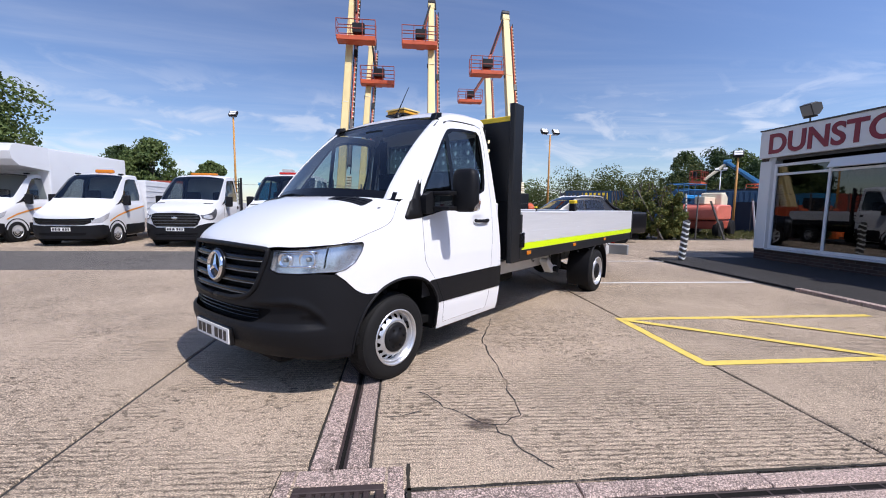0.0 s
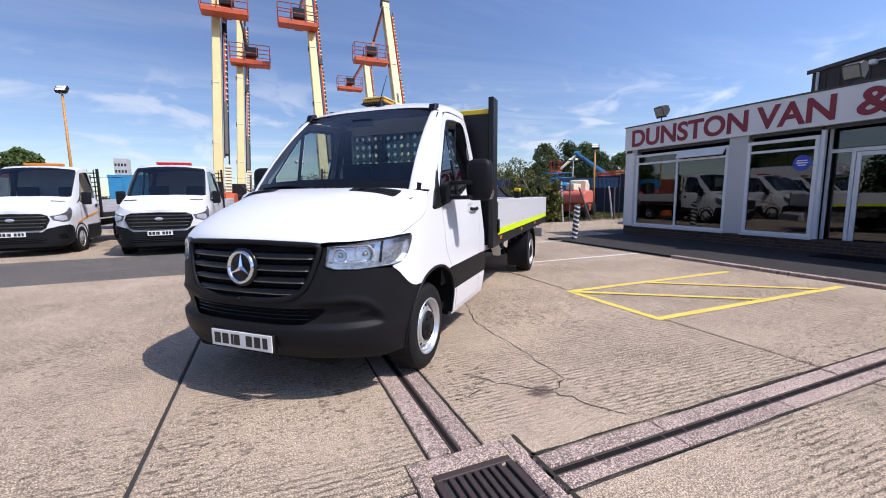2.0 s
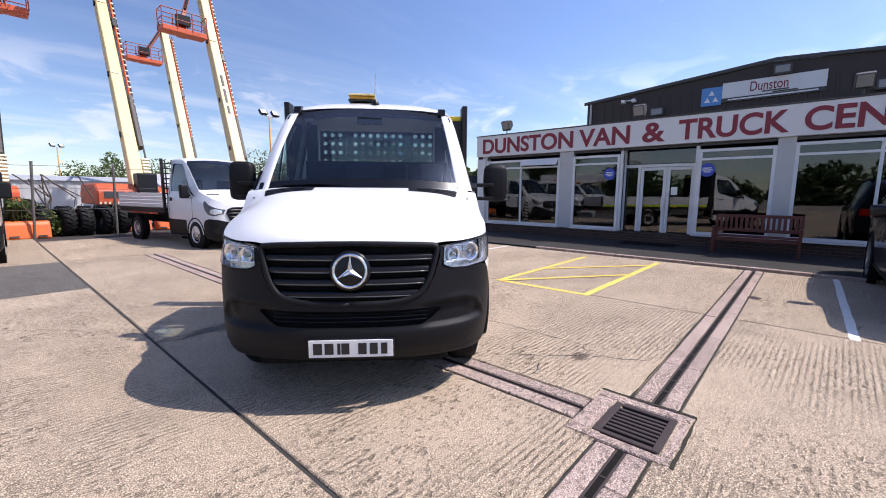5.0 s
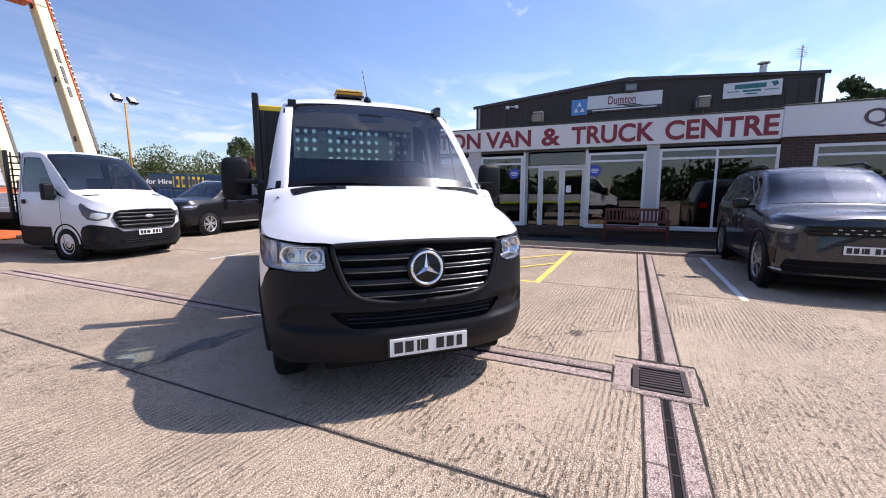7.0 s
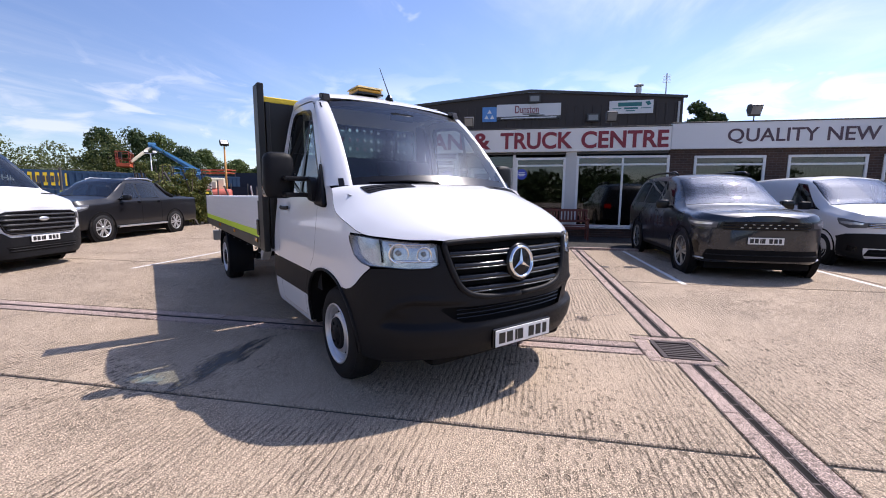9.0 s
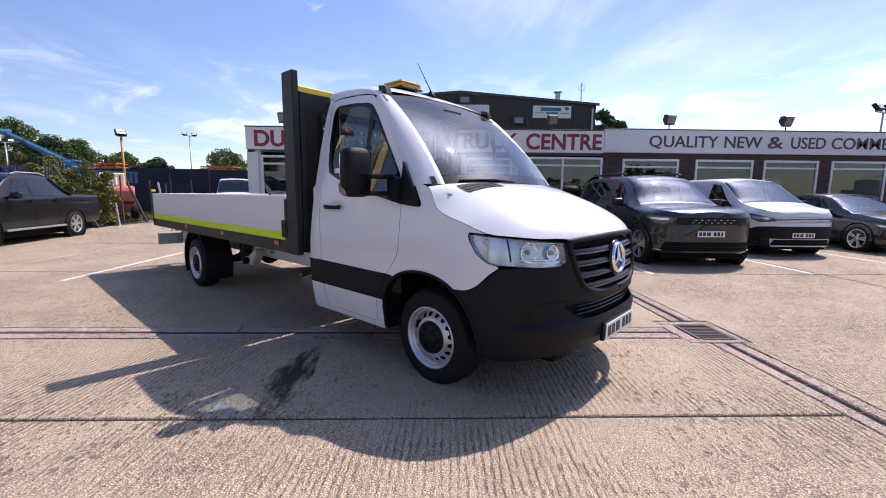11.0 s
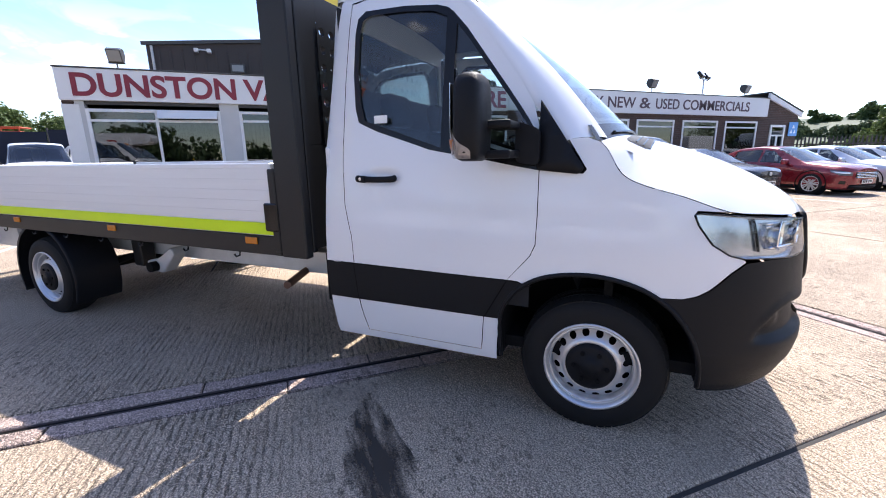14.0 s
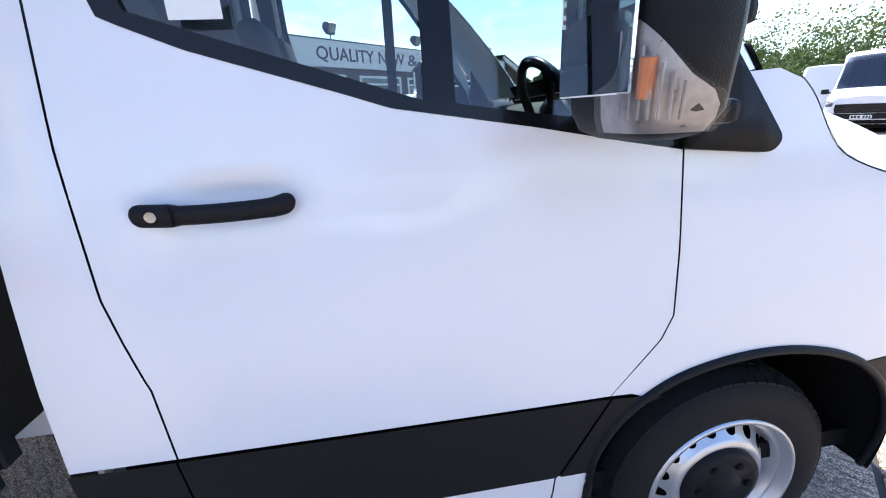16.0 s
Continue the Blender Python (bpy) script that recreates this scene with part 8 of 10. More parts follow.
    mirrors(t, cowl - 0.42, b.at(cowl - 0.42)[1] + 0.0, b.at(cowl - 0.42)[3] + 0.09, kw.get("mirror", PAINT[paint]))
    part("dashboard", box(cowl - 0.55, cowl - 0.15, -0.62, 0.62, b.at(cowl)[3] - 0.30, b.at(cowl)[3] + 0.02, 0.05, 2), INNER, t)
    for y in (-0.38, 0.38):
        part("seat_back", box(cowl - 1.38, cowl - 1.26, y - 0.22, y + 0.22, b.at(cowl)[3] - 0.4, b.at(-1)[4] - 0.12, 0.05, 2), SEATM, t)
    return t, b


SUV = [(0.74, 0.965, 0.30, 0.97, 1.045, 0.80), (0.66, 0.97, 0.28, 1.0, 1.085, 0.82), (0.52, 0.98, 0.27, 1.03, 1.115, 0.84), (0.3, 0.985, 0.27, 1.06, 1.14, 0.84), (-0.30, 0.985, 0.27, 1.10, 1.19, 0.83), (-0.55, 0.985, 0.27, 1.12, 1.32, 0.80), (-0.95, 0.985, 0.27, 1.14, 1.63, 0.74), (-1.20, 0.985, 0.27, 1.15, 1.76, 0.71), (-1.5, 0.985, 0.27, 1.16, 1.82, 0.71), (-2.4, 0.985, 0.27, 1.17, 1.84, 0.71), (-3.4, 0.97, 0.30, 1.18, 1.82, 0.70), (-3.85, 0.95, 0.40, 1.18, 1.74, 0.68), (-3.98, 0.88, 0.50, 1.10, 1.55, 0.64)]
t, b = bonneted("suv_car", "dark blue-grey metallic large off-road car parked facing out", "car", (3.92, -0.66), 180, SUV, "graphite", -2.92, -0.36, -1.16, -3.4, 1.0, (0.42, 0.83, 0.965), [(0.46, 0.865), (0.45, 0.955), (0.62, 0.985), (0.86, 1.005), (1.04, 1.01), (1.02, 0.945), (0.88, 0.885), (0.66, 0.865)], low=(0.66, 0.33, 0.50), vent=[(0.72, 0.42), (0.70, 0.60), (0.78, 0.65), (0.86, 0.60), (0.86, 0.44)], r=0.385, rim=0.275, spokes=5, doors=((-0.62, -1.62), (-1.72, -2.62), (-2.75, -3.6)), plate=0.66, bars=3, rim_mat=mat("dark_alloy", (0.30, 0.31, 0.32), 0.3, metal=0.7), mirror=GLOSSB)
for s in (1, -1):
    part("roof_rail", pipe([(-1.35, s * 0.66, 1.82), (-1.5, s * 0.66, 1.885), (-2.6, s * 0.66, 1.905), (-3.4, s * 0.65, 1.87), (-3.55, s * 0.65, 1.80)], 0.022, 8), GLOSSB, t, "black roof rail", smooth=True)
    part("skid_end", pipe([tuple(b.wrap(s * u, z, 0.014)) for u, z in ((0.62, 0.335), (0.74, 0.345), (0.84, 0.345))], 0.014, 6), SILVER, t, smooth=True)
for k in range(7):
    for j in range(2):
        part("grille_stud", box(0.757, 0.765, -0.36 + k * 0.12 + j * 0.05 - 0.018, -0.36 + k * 0.12 + j * 0.05 + 0.018, 0.865 + j * 0.05, 0.877 + j * 0.05), SILVER, t)
part("bonnet_lettering_bar", box(0.60, 0.63, -0.36, 0.36, 1.108, 1.116), SILVER, t)

VAN = [(0.86, 0.91, 0.24, 0.92, 1.0, 0.76), (0.78, 0.915, 0.22, 0.94, 1.05, 0.78), (0.62, 0.92, 0.22, 0.97, 1.10, 0.80), (0.3, 0.925, 0.22, 1.02, 1.15, 0.80), (-0.05, 0.925, 0.22, 1.08, 1.24, 0.80), (-0.35, 0.925, 0.22, 1.10, 1.44, 0.77), (-0.70, 0.925, 0.22, 1.12, 1.68, 0.72), (-0.92, 0.925, 0.22, 1.13, 1.78, 0.70), (-1.3, 0.925, 0.22, 1.14, 1.83, 0.71), (-2.5, 0.925, 0.22, 1.14, 1.84, 0.72), (-3.45, 0.91, 0.26, 1.12, 1.80, 0.71), (-3.55, 0.86, 0.34, 1.10, 1.72, 0.68)]
t, b = bonneted("panel_van", "small white panel van with a black lower bumper", "van", (5.55, -3.85), 180, VAN, "white", -2.78, 0.02, -0.90, -3.4, 1.1, (0.50, 0.80, 0.90), [(0.48, 0.80), (0.47, 0.89), (0.66, 0.93), (0.92, 0.975), (1.02, 0.98), (0.96, 0.86), (0.76, 0.79)], low=(0.5, 0.27, 0.40), r=0.33, rim=0.21, steel=True, doors=((-0.18, -1.22),), plate=0.50, bars=3, bar_mat=CHROME, mirror=BLACKP, handle=BLACKP)
ua = 1 + b.nose[1] - 0.42
front("bumper", b, [(0.0, 0.42), (0.0, 0.70), (0.5, 0.70), (0.8, 0.68), (1.0, 0.62), (ua, 0.56), (ua, 0.24), (0.9, 0.21), (0.5, 0.21), (0.5, 0.42)], BLACKP, t, 0.008, "black bumper")
both("script_mark", b, [(-1.55, 0.36), (-1.75, 0.43), (-2.3, 0.43), (-2.1, 0.36)], mat("grey_script", (0.18, 0.12, 0.14), 0.5), t, 0.006, "dark script mark on the van side")

HATCH = [(0.83, 0.88, 0.22, 0.70, 0.76, 0.72), (0.76, 0.885, 0.20, 0.72, 0.80, 0.73), (0.60, 0.89, 0.19, 0.74, 0.86, 0.75), (0.2, 0.895, 0.19, 0.80, 0.92, 0.77), (-0.30, 0.895, 0.19, 0.86, 0.98, 0.77), (-0.60, 0.895, 0.19, 0.88, 1.12, 0.74), (-1.05, 0.895, 0.19, 0.90, 1.35, 0.66), (-1.30, 0.895, 0.19, 0.91, 1.43, 0.63), (-1.7, 0.895, 0.19, 0.92, 1.465, 0.62), (-2.4, 0.89, 0.19, 0.94, 1.43, 0.61), (-3.0, 0.87, 0.24, 0.96, 1.26, 0.62), (-3.35, 0.84, 0.32, 0.95, 1.05, 0.68), (-3.44, 0.76, 0.42, 0.85, 0.95, 0.6)]
t, b = bonneted("hatchback_car", "dark grey hatchback parked facing out", "car", (5.8, -7.2), 180, HATCH, "slate", -2.62, -0.30, -1.24, -2.9, 0.9, (0.38, 0.60, 0.66), [(0.42, 0.60), (0.42, 0.67), (0.62, 0.70), (0.86, 0.735), (1.02, 0.76), (0.96, 0.68), (0.74, 0.605)], low=(0.62, 0.22, 0.36), r=0.33, rim=0.235, spokes=5, doors=((-0.60, -1.55), (-1.63, -2.35)), plate=0.44, bars=2)
part("bonnet_badge", lathe([(0.0, 0.01), (0.05, 0.01), (0.055, 0.0)], 20, pose(0.860, 0, 0.70, 0, 90, 0)), SILVER, t)

SALOON = [(0.93, 0.90, 0.22, 0.72, 0.78, 0.72), (0.85, 0.91, 0.20, 0.74, 0.82, 0.74), (0.66, 0.92, 0.19, 0.76, 0.88, 0.76), (0.2, 0.925, 0.19, 0.82, 0.94, 0.78), (-0.30, 0.925, 0.19, 0.88, 1.0, 0.78), (-0.62, 0.925, 0.19, 0.90, 1.15, 0.74), (-1.05, 0.925, 0.19, 0.92, 1.37, 0.66), (-1.35, 0.925, 0.19, 0.93, 1.46, 0.63), (-1.8, 0.925, 0.19, 0.94, 1.495, 0.62), (-2.5, 0.92, 0.19, 0.96, 1.44, 0.62), (-3.0, 0.91, 0.22, 0.98, 1.25, 0.64), (-3.4, 0.89, 0.26, 0.99, 1.08, 0.70), (-3.75, 0.85, 0.34, 0.95, 1.03, 0.70), (-3.86, 0.76, 0.44, 0.86, 0.95, 0.6)]
for nm, lb, at, hd, pt in (
    ("saloon_car", "deep red saloon car parked facing out with silver grille bars", (5.1, -10.3), 180, "red"),
    ("saloon_car", "silver saloon car parked beside the red one", (5.1, -13.35), 180, "silver"),
    ("saloon_car", "pale silver saloon car showing its red tail lamps", (8.9, -18.3), 0, "silver"),
    ("estate_car", "white car parked near the fence", (5.2, -16.2), 180, "white"),
):
    bonneted(nm, lb, "car", at, hd, SALOON, pt, -2.74, -0.30, -1.28, -3.0, 0.93, (0.36, 0.52, 0.70), [(0.44, 0.60), (0.43, 0.69), (0.64, 0.73), (0.88, 0.76), (1.04, 0.78), (0.98, 0.70), (0.76, 0.61)], low=(0.55, 0.22, 0.34), r=0.335, rim=0.235, spokes=7, doors=((-0.62, -1.60), (-1.68, -2.55)), plate=0.42, bars=4, bar_mat=CHROME)

PICK = [(0.92, 0.90, 0.38, 1.0, 1.08, 0.76), (0.84, 0.91, 0.36, 1.02, 1.12, 0.78), (0.66, 0.92, 0.34, 1.04, 1.16, 0.81), (0.2, 0.93, 0.34, 1.08, 1.20, 0.82), (-0.35, 0.93, 0.34, 1.12, 1.25, 0.81), (-0.62, 0.93, 0.34, 1.14, 1.42, 0.77), (-1.0, 0.93, 0.34, 1.16, 1.68, 0.70), (-1.25, 0.93, 0.34, 1.17, 1.78, 0.67), (-1.9, 0.93, 0.34, 1.18, 1.81, 0.67), (-2.5, 0.93, 0.34, 1.19, 1.76, 0.66), (-2.62, 0.93, 0.34, 1.20, 1.66, 0.68), (-2.95, 0.93, 0.34, 1.21, 1.28, 0.80), (-3.1, 0.93, 0.34, 1.21, 1.25, 0.86), (-4.35, 0.92, 0.40, 1.21, 1.25, 0.86), (-4.42, 0.86, 0.50, 1.18, 1.22, 0.80)]
t, b = bonneted("pickup_truck", "dark charcoal double cab pickup with alloy wheels parked across the yard", "truck", (5.19, 15.79), 190, PICK, "charcoal", -3.12, -0.38, -1.22, -2.6, 1.05, (0.44, 0.74, 1.0), [(0.50, 0.86), (0.48, 0.99), (0.70, 1.02), (0.96, 1.05), (1.08, 1.05), (1.0, 0.93), (0.78, 0.86)], low=(0.6, 0.36, 0.52), r=0.385, rim=0.26, spokes=6, doors=((-0.62, -1.52), (-1.60, -2.42)), plate=0.56, bars=3)
for s in (1, -1):
    part("side_step", box(-2.6, -0.5, min(s * 0.90, s * 1.0), max(s * 0.90, s * 1.0), 0.36, 0.41, 0.015, 2), SILVER, t)
    part("roof_rail", pipe([(-1.3, s * 0.62, 1.79), (-1.5, s * 0.62, 1.84), (-2.3, s * 0.62, 1.84), (-2.5, s * 0.62, 1.78)], 0.018, 8), SILVER, t)
    part("sport_bar", pipe([(-2.6, s * 0.64, 1.70), (-2.9, s * 0.72, 1.42), (-3.2, s * 0.80, 1.27)], 0.06, 8), BLACKP, t, smooth=True)

# ---- beyond the yard: lifts, fences, trees, sheds ----
CREAM = mat("cream_boom_paint", (0.66, 0.52, 0.24), 0.5, var=0.16, scale=1.2, stretch=(1, 1, 0.4))
CREAMP = mat("pale_cream_paint", (0.70, 0.64, 0.48), 0.5, var=0.14, scale=1.5)
LIFTR = mat("faded_orange_red_paint", (0.56, 0.10, 0.035), 0.5, var=0.25, scale=1.5)
LIFTD = mat("dull_red_brown_steel", (0.30, 0.055, 0.03), 0.55, var=0.3, scale=3)
BARRIER = mat("orange_plastic_barrier", (0.70, 0.14, 0.03), 0.45, var=0.12)
MARKING = mat("dark_marking_bar", (0.05, 0.05, 0.055), 0.6, var=0.2)
BLUEP = mat("blue_lift_paint", (0.03, 0.14, 0.28), 0.5, var=0.2)
CONTB = mat("blue_container_paint", (0.014, 0.05, 0.11), 0.55, var=0.25, scale=0.8)
SHEDG = mat("pale_grey_cladding", (0.42, 0.42, 0.42), 0.6, var=0.2, scale=0.6)
ROOFG = mat("weathered_roof_sheet", (0.34, 0.35, 0.37), 0.65, var=0.25, scale=0.7)
NAVY = mat("navy_screen_netting", (0.018, 0.022, 0.038), 0.85, var=0.35, scale=0.9, bump=0.2, bscale=60)
POSTG = mat("weathered_post", (0.10, 0.09, 0.085), 0.7, var=0.35, scale=4)
POLEY = mat("ochre_pole_paint", (0.46, 0.22, 0.05), 0.55, var=0.25)
GREENF = mat("dark_green_sheet", (0.012, 0.055, 0.030), 0.5, var=0.2)
PALIS = mat("weathered_palisade_steel", (0.06, 0.055, 0.05), 0.65, var=0.35, scale=5)
BARK = mat("bark", (0.09, 0.07, 0.05), 0.9, var=0.35, bump=0.5, bscale=30)


def leaf_mat(name, a, b):
    """Leaves that differ from one to the next, letting some light through."""
    m, n, l, p = nodes_of(name)
    g, mx, tr, ad = n.new("ShaderNodeNewGeometry"), n.new("ShaderNodeMix"), n.new("ShaderNodeBsdfTranslucent"), n.new("ShaderNodeMixShader")
    mx.data_type = "RGBA"
    mx.inputs["A"].default_value, mx.inputs["B"].default_value = (*a, 1), (*b, 1)
    l.new(g.outputs["Random Per Island"], mx.inputs["Factor"])
    l.new(mx.outputs["Result"], p.inputs["Base Color"]), l.new(mx.outputs["Result"], tr.inputs[0])
    p.inputs["Roughness"].default_value = 0.6
    p.inputs["Specular IOR Level"].default_value = 0.3
    ad.inputs[0].default_value = 0.22
    l.new(p.outputs[0], ad.inputs[1]), l.new(tr.outputs[0], ad.inputs[2]), l.new(ad.outputs[0], n["Material Output"].inputs[0])
    return m


LEAF = leaf_mat("broad_leaves", (0.050, 0.085, 0.022), (0.13, 0.17, 0.050))
LEAFD = leaf_mat("dark_leaves", (0.028, 0.055, 0.020), (0.070, 0.105, 0.036))
LEAFL = leaf_mat("light_leaves", (0.060, 0.085, 0.024), (0.115, 0.135, 0.042))
IVY = leaf_mat("ivy_leaves", (0.05, 0.085, 0.02), (0.22, 0.21, 0.06))
GRASSM = leaf_mat("rough_grass", (0.06, 0.075, 0.020), (0.17, 0.16, 0.06))
FARM = leaf_mat("hillside_leaves", (0.045, 0.07, 0.034), (0.10, 0.13, 0.058))


def leaves(pts, nrm, size, seed, squash=0.6):
    """One folded leaf on each point, as a mesh of loose diamonds."""
    rg = np.random.default_rng(seed)
    k = len(pts)
    nrm = nrm + rg.normal(0, 0.75, (k, 3))
    nrm /= np.linalg.norm(nrm, axis=1)[:, None] + 1e-9
    a = np.cross(nrm, rg.normal(0, 1, (k, 3)))
    a /= np.linalg.norm(a, axis=1)[:, None] + 1e-9
    b = np.cross(nrm, a)
    s = (size * rg.uniform(0.6, 1.35, k))[:, None]
    v = np.stack([pts - a * s, pts + b * s * squash + nrm * s * 0.18, pts + a * s, pts - b * s * squash + nrm * s * 0.18], 1).reshape(-1, 3)
    q = np.arange(k * 4).reshape(-1, 4)
    tris = np.concatenate([q[:, [0, 1, 2]], q[:, [0, 2, 3]]])
    me = bpy.data.meshes.new("leaves")
    me.from_pydata(v.tolist(), [], tris.tolist())
    return me


def clumps(centres, radii, per, seed, flat=0.85):
    """Points and outward normals over a set of uneven clumps."""
    rg = np.random.default_rng(seed)
    P, N = [], []
    for c, r in zip(centres, radii):
        d = rg.normal(0, 1, (per, 3))
        d /= np.linalg.norm(d, axis=1)[:, None]
        P.append(np.asarray(c) + d * (r * rg.uniform(0.35, 1.08, per) ** 0.6)[:, None] * np.array([1, 1, flat]))
        N.append(d)
    return np.concatenate(P), np.concatenate(N)


def leafy(name, me, material, owner=None, label="", kind="", category=""):
    me.name = name
    me.materials.append(material)
    ob = new(name, me)
    if owner is not None:
        ob.parent = owner
    return tagged(ob, label, category, kind=kind) if category else tagged(ob, label=label, kind=kind)


def tree(x, y, h, r, material, seed, label, leaf=0.22, n=26, per=110, bole=0.28, name="tree", tall=1.0):
    rg = random.Random(seed)
    t = thing(name, label, "tree", pose(x, y, 0))
    z0 = h * bole
    bm = pipe([(0, 0, -0.2), (0.05 * r, 0.02 * r, z0 * 0.6), (0.02 * r, -0.05 * r, z0 * 1.2)], max(0.09, h * 0.022), 8)
    rod((0.02 * r, -0.05 * r, z0 * 1.1), (0.05 * r, 0, h * 0.85), max(0.07, h * 0.017), 0.02, 7, bm)
    cs, rs = [], []
    for k in range(n):
        u = (k + 0.5) / n
        z = z0 + (h - z0) * (0.06 + 0.90 * u)
        w = r * math.sin(math.pi * min(0.97, 0.16 + 0.84 * u) ** (0.9 / tall)) ** 0.6
        a, q = rg.uniform(0, 6.283), w * rg.uniform(0.35, 1.0)
        c = (math.cos(a) * q, math.sin(a) * q, z)
        cs.append(c), rs.append(r * rg.uniform(0.22, 0.40))
        if k % 3 == 0:
            rod((0.03 * r, 0, max(z0 * 0.8, z - 0.5 * q - 0.2)), c, max(0.03, h * 0.008), 0.012, 5, bm)
    part("trunk", bm, BARK, t, smooth=True)
    P, N = clumps(cs, rs, per, seed)
    leafy("crown", leaves(P, N, leaf, seed), material, t)
    return t


# hills and woods far off
def woods(pts, h, spread, material, seed, label, n=60, per=60, leaf=0.9, name="woods"):
    """A belt of many crowns along the points of a line."""
    rg = random.Random(seed)
    cs, rs = [], []
    for _ in range(n):
        u = rg.uniform(0, len(pts) - 1.001)
        i = int(u)
        p = Vector(pts[i]).lerp(Vector(pts[i + 1]), u - i)
        hh = h * (0.75 + 0.35 * math.sin(u * 5.1 + seed) * rg.uniform(0.3, 1)) * rg.uniform(0.72, 1.05)
        q = (p.x + rg.uniform(-spread, spread), p.y + rg.uniform(-spread, spread))
        top = p.z + hh
        for k in range(4):
            rr = h * rg.uniform(0.16, 0.30)
            cs.append((q[0] + rg.uniform(-1, 1) * rr, q[1] + rg.uniform(-1, 1) * rr, max(rr * 0.4, top - rr - k * hh * 0.24)))
            rs.append(rr)
    P, N = clumps(cs, rs, per, seed)
    return leafy(name, leaves(P, N, leaf, seed), material, None, label, "stuff", "woods")


ridge_pts = [(86, -120), (70, -136), (50, -145), (28, -150), (8, -152), (-14, -150)]
ridge = [[(x * 1.25, y * 1.25, 12.0) for x, y in ridge_pts], [(x * 1.1, y * 1.1, 9.5) for x, y in ridge_pts], [(x, y, 5.0) for x, y in ridge_pts], [(x * 0.8, y * 0.8, -0.3) for x, y in ridge_pts]]
part("hillside", loft(ridge), LEAFD, None, "green wooded hillside far behind the fence", kind="structure")
woods([(x, y, 4.2) for x, y in ridge_pts], 6.0, 6, FARM, 5, "wooded hillside in summer leaf far behind the yard", 120, 80, 0.6)
woods([(x * 1.15, y * 1.15, 9.5) for x, y in ridge_pts], 5.5, 7, LEAFD, 6, "darker trees along the ridge of the hill", 90, 50, 0.8)
woods([(x * 0.72, y * 0.72, 0) for x, y in ridge_pts], 4.6, 7, LEAF, 7, "trees and scrub below the hill", 90, 80, 0.45)
woods([(9.5, -62, 0), (4, -56, 0), (-1.5, -50, 0), (-8, -47, 0), (-16, -46, 0)], 10.5, 2.4, LEAF, 8, "tall mixed scrub and trees behind the green fence", 50, 260, 0.15)
woods([(25, 68, 0), (31, 62, 0), (37, 57, 0), (41, 51, 0)], 9.0, 3, LEAFL, 9, "light green scrub trees behind the containers", 52, 330, 0.14)
woods([(4, 76, 0), (13, 74, 0), (22, 71, 0)], 7.6, 2.5, LEAF, 10, "trees beyond the grey shed", 30, 200, 0.17)
woods([(50, 56, 0), (62, 42, 0), (74, 26, 0), (80, 8, 0)], 6.2, 3, LEAFD, 11, "dark tree belt far behind the netted fence", 50, 110, 0.3)
woods([(-60, 40, 0), (-45, 62, 0), (-24, 72, 0), (-6, 76, 0)], 3.6, 3, LEAFD, 12, "low trees far behind the row of vans", 34, 80, 0.4)

for x, y, h, r, mt, sd, lb, tl in (
    (40.5, 56.5, 9.4, 2.6, LEAFD, 21, "tall dark conifer in the tree line", 0.7),
    (44.5, 55.5, 9.8, 3.3, LEAFD, 22, "large dark tree in the tree line", 1.0),
    (48.0, 55.0, 9.6, 3.5, LEAF, 23, "large rounded tree in the tree line", 1.0),
    (51.5, 51.0, 7.8, 3.0, LEAF, 24, "rounded tree behind the blue lift", 1.0),
    (42.0, 45.8, 6.8, 3.2, LEAFD, 25, "rounded tree beyond the netted fence", 1.0),
    (45.0, 40.0, 5.6, 2.4, LEAF, 26, "small tree beyond the netted fence", 1.0),
    (48.0, 38.6, 5.2, 2.2, LEAFD, 27, "small rounded tree beyond the fence", 1.0),
    (50.0, 31.0, 6.2, 3.4, LEAF, 28, "broad tree behind the white vans", 1.0),
    (53.0, 28.0, 5.6, 3.2, LEAF, 29, "broad tree further along the fence", 1.0),
    (-24.5, 43.5, 7.2, 3.0, LEAF, 30, "rounded dark green tree behind the row of vans", 1.0),
    (-27.5, 44.5, 6.6, 2.8, LEAFD, 31, "dark green tree behind the row of vans", 1.0),
    (-19.5, 44.5, 5.3, 1.9, LEAF, 32, "small tree behind the row of vans", 1.0),
    (-24.8, 25.5, 9.6, 4.0, LEAF, 33, "big leafy tree beside the yard", 1.0),
    (30.0, -9.8, 8.2, 1.5, LEAFD, 34, "narrow conifer behind the showroom roof", 0.6),
    (17.2, -51.0, 7.7, 3.3, LEAFD, 35, "large dark round tree behind the palisade fence", 1.0),
    (20.8, -52.0, 6.2, 2.6, LEAF, 36, "rounded tree behind the palisade fence", 1.0),
):
    near = sd in (33, 35)
    tree(x, y, h, r, mt, sd, lb, 0.13 if near else 0.15, 60 if near else 42, 260 if near else 230, 0.18, tall=tl)


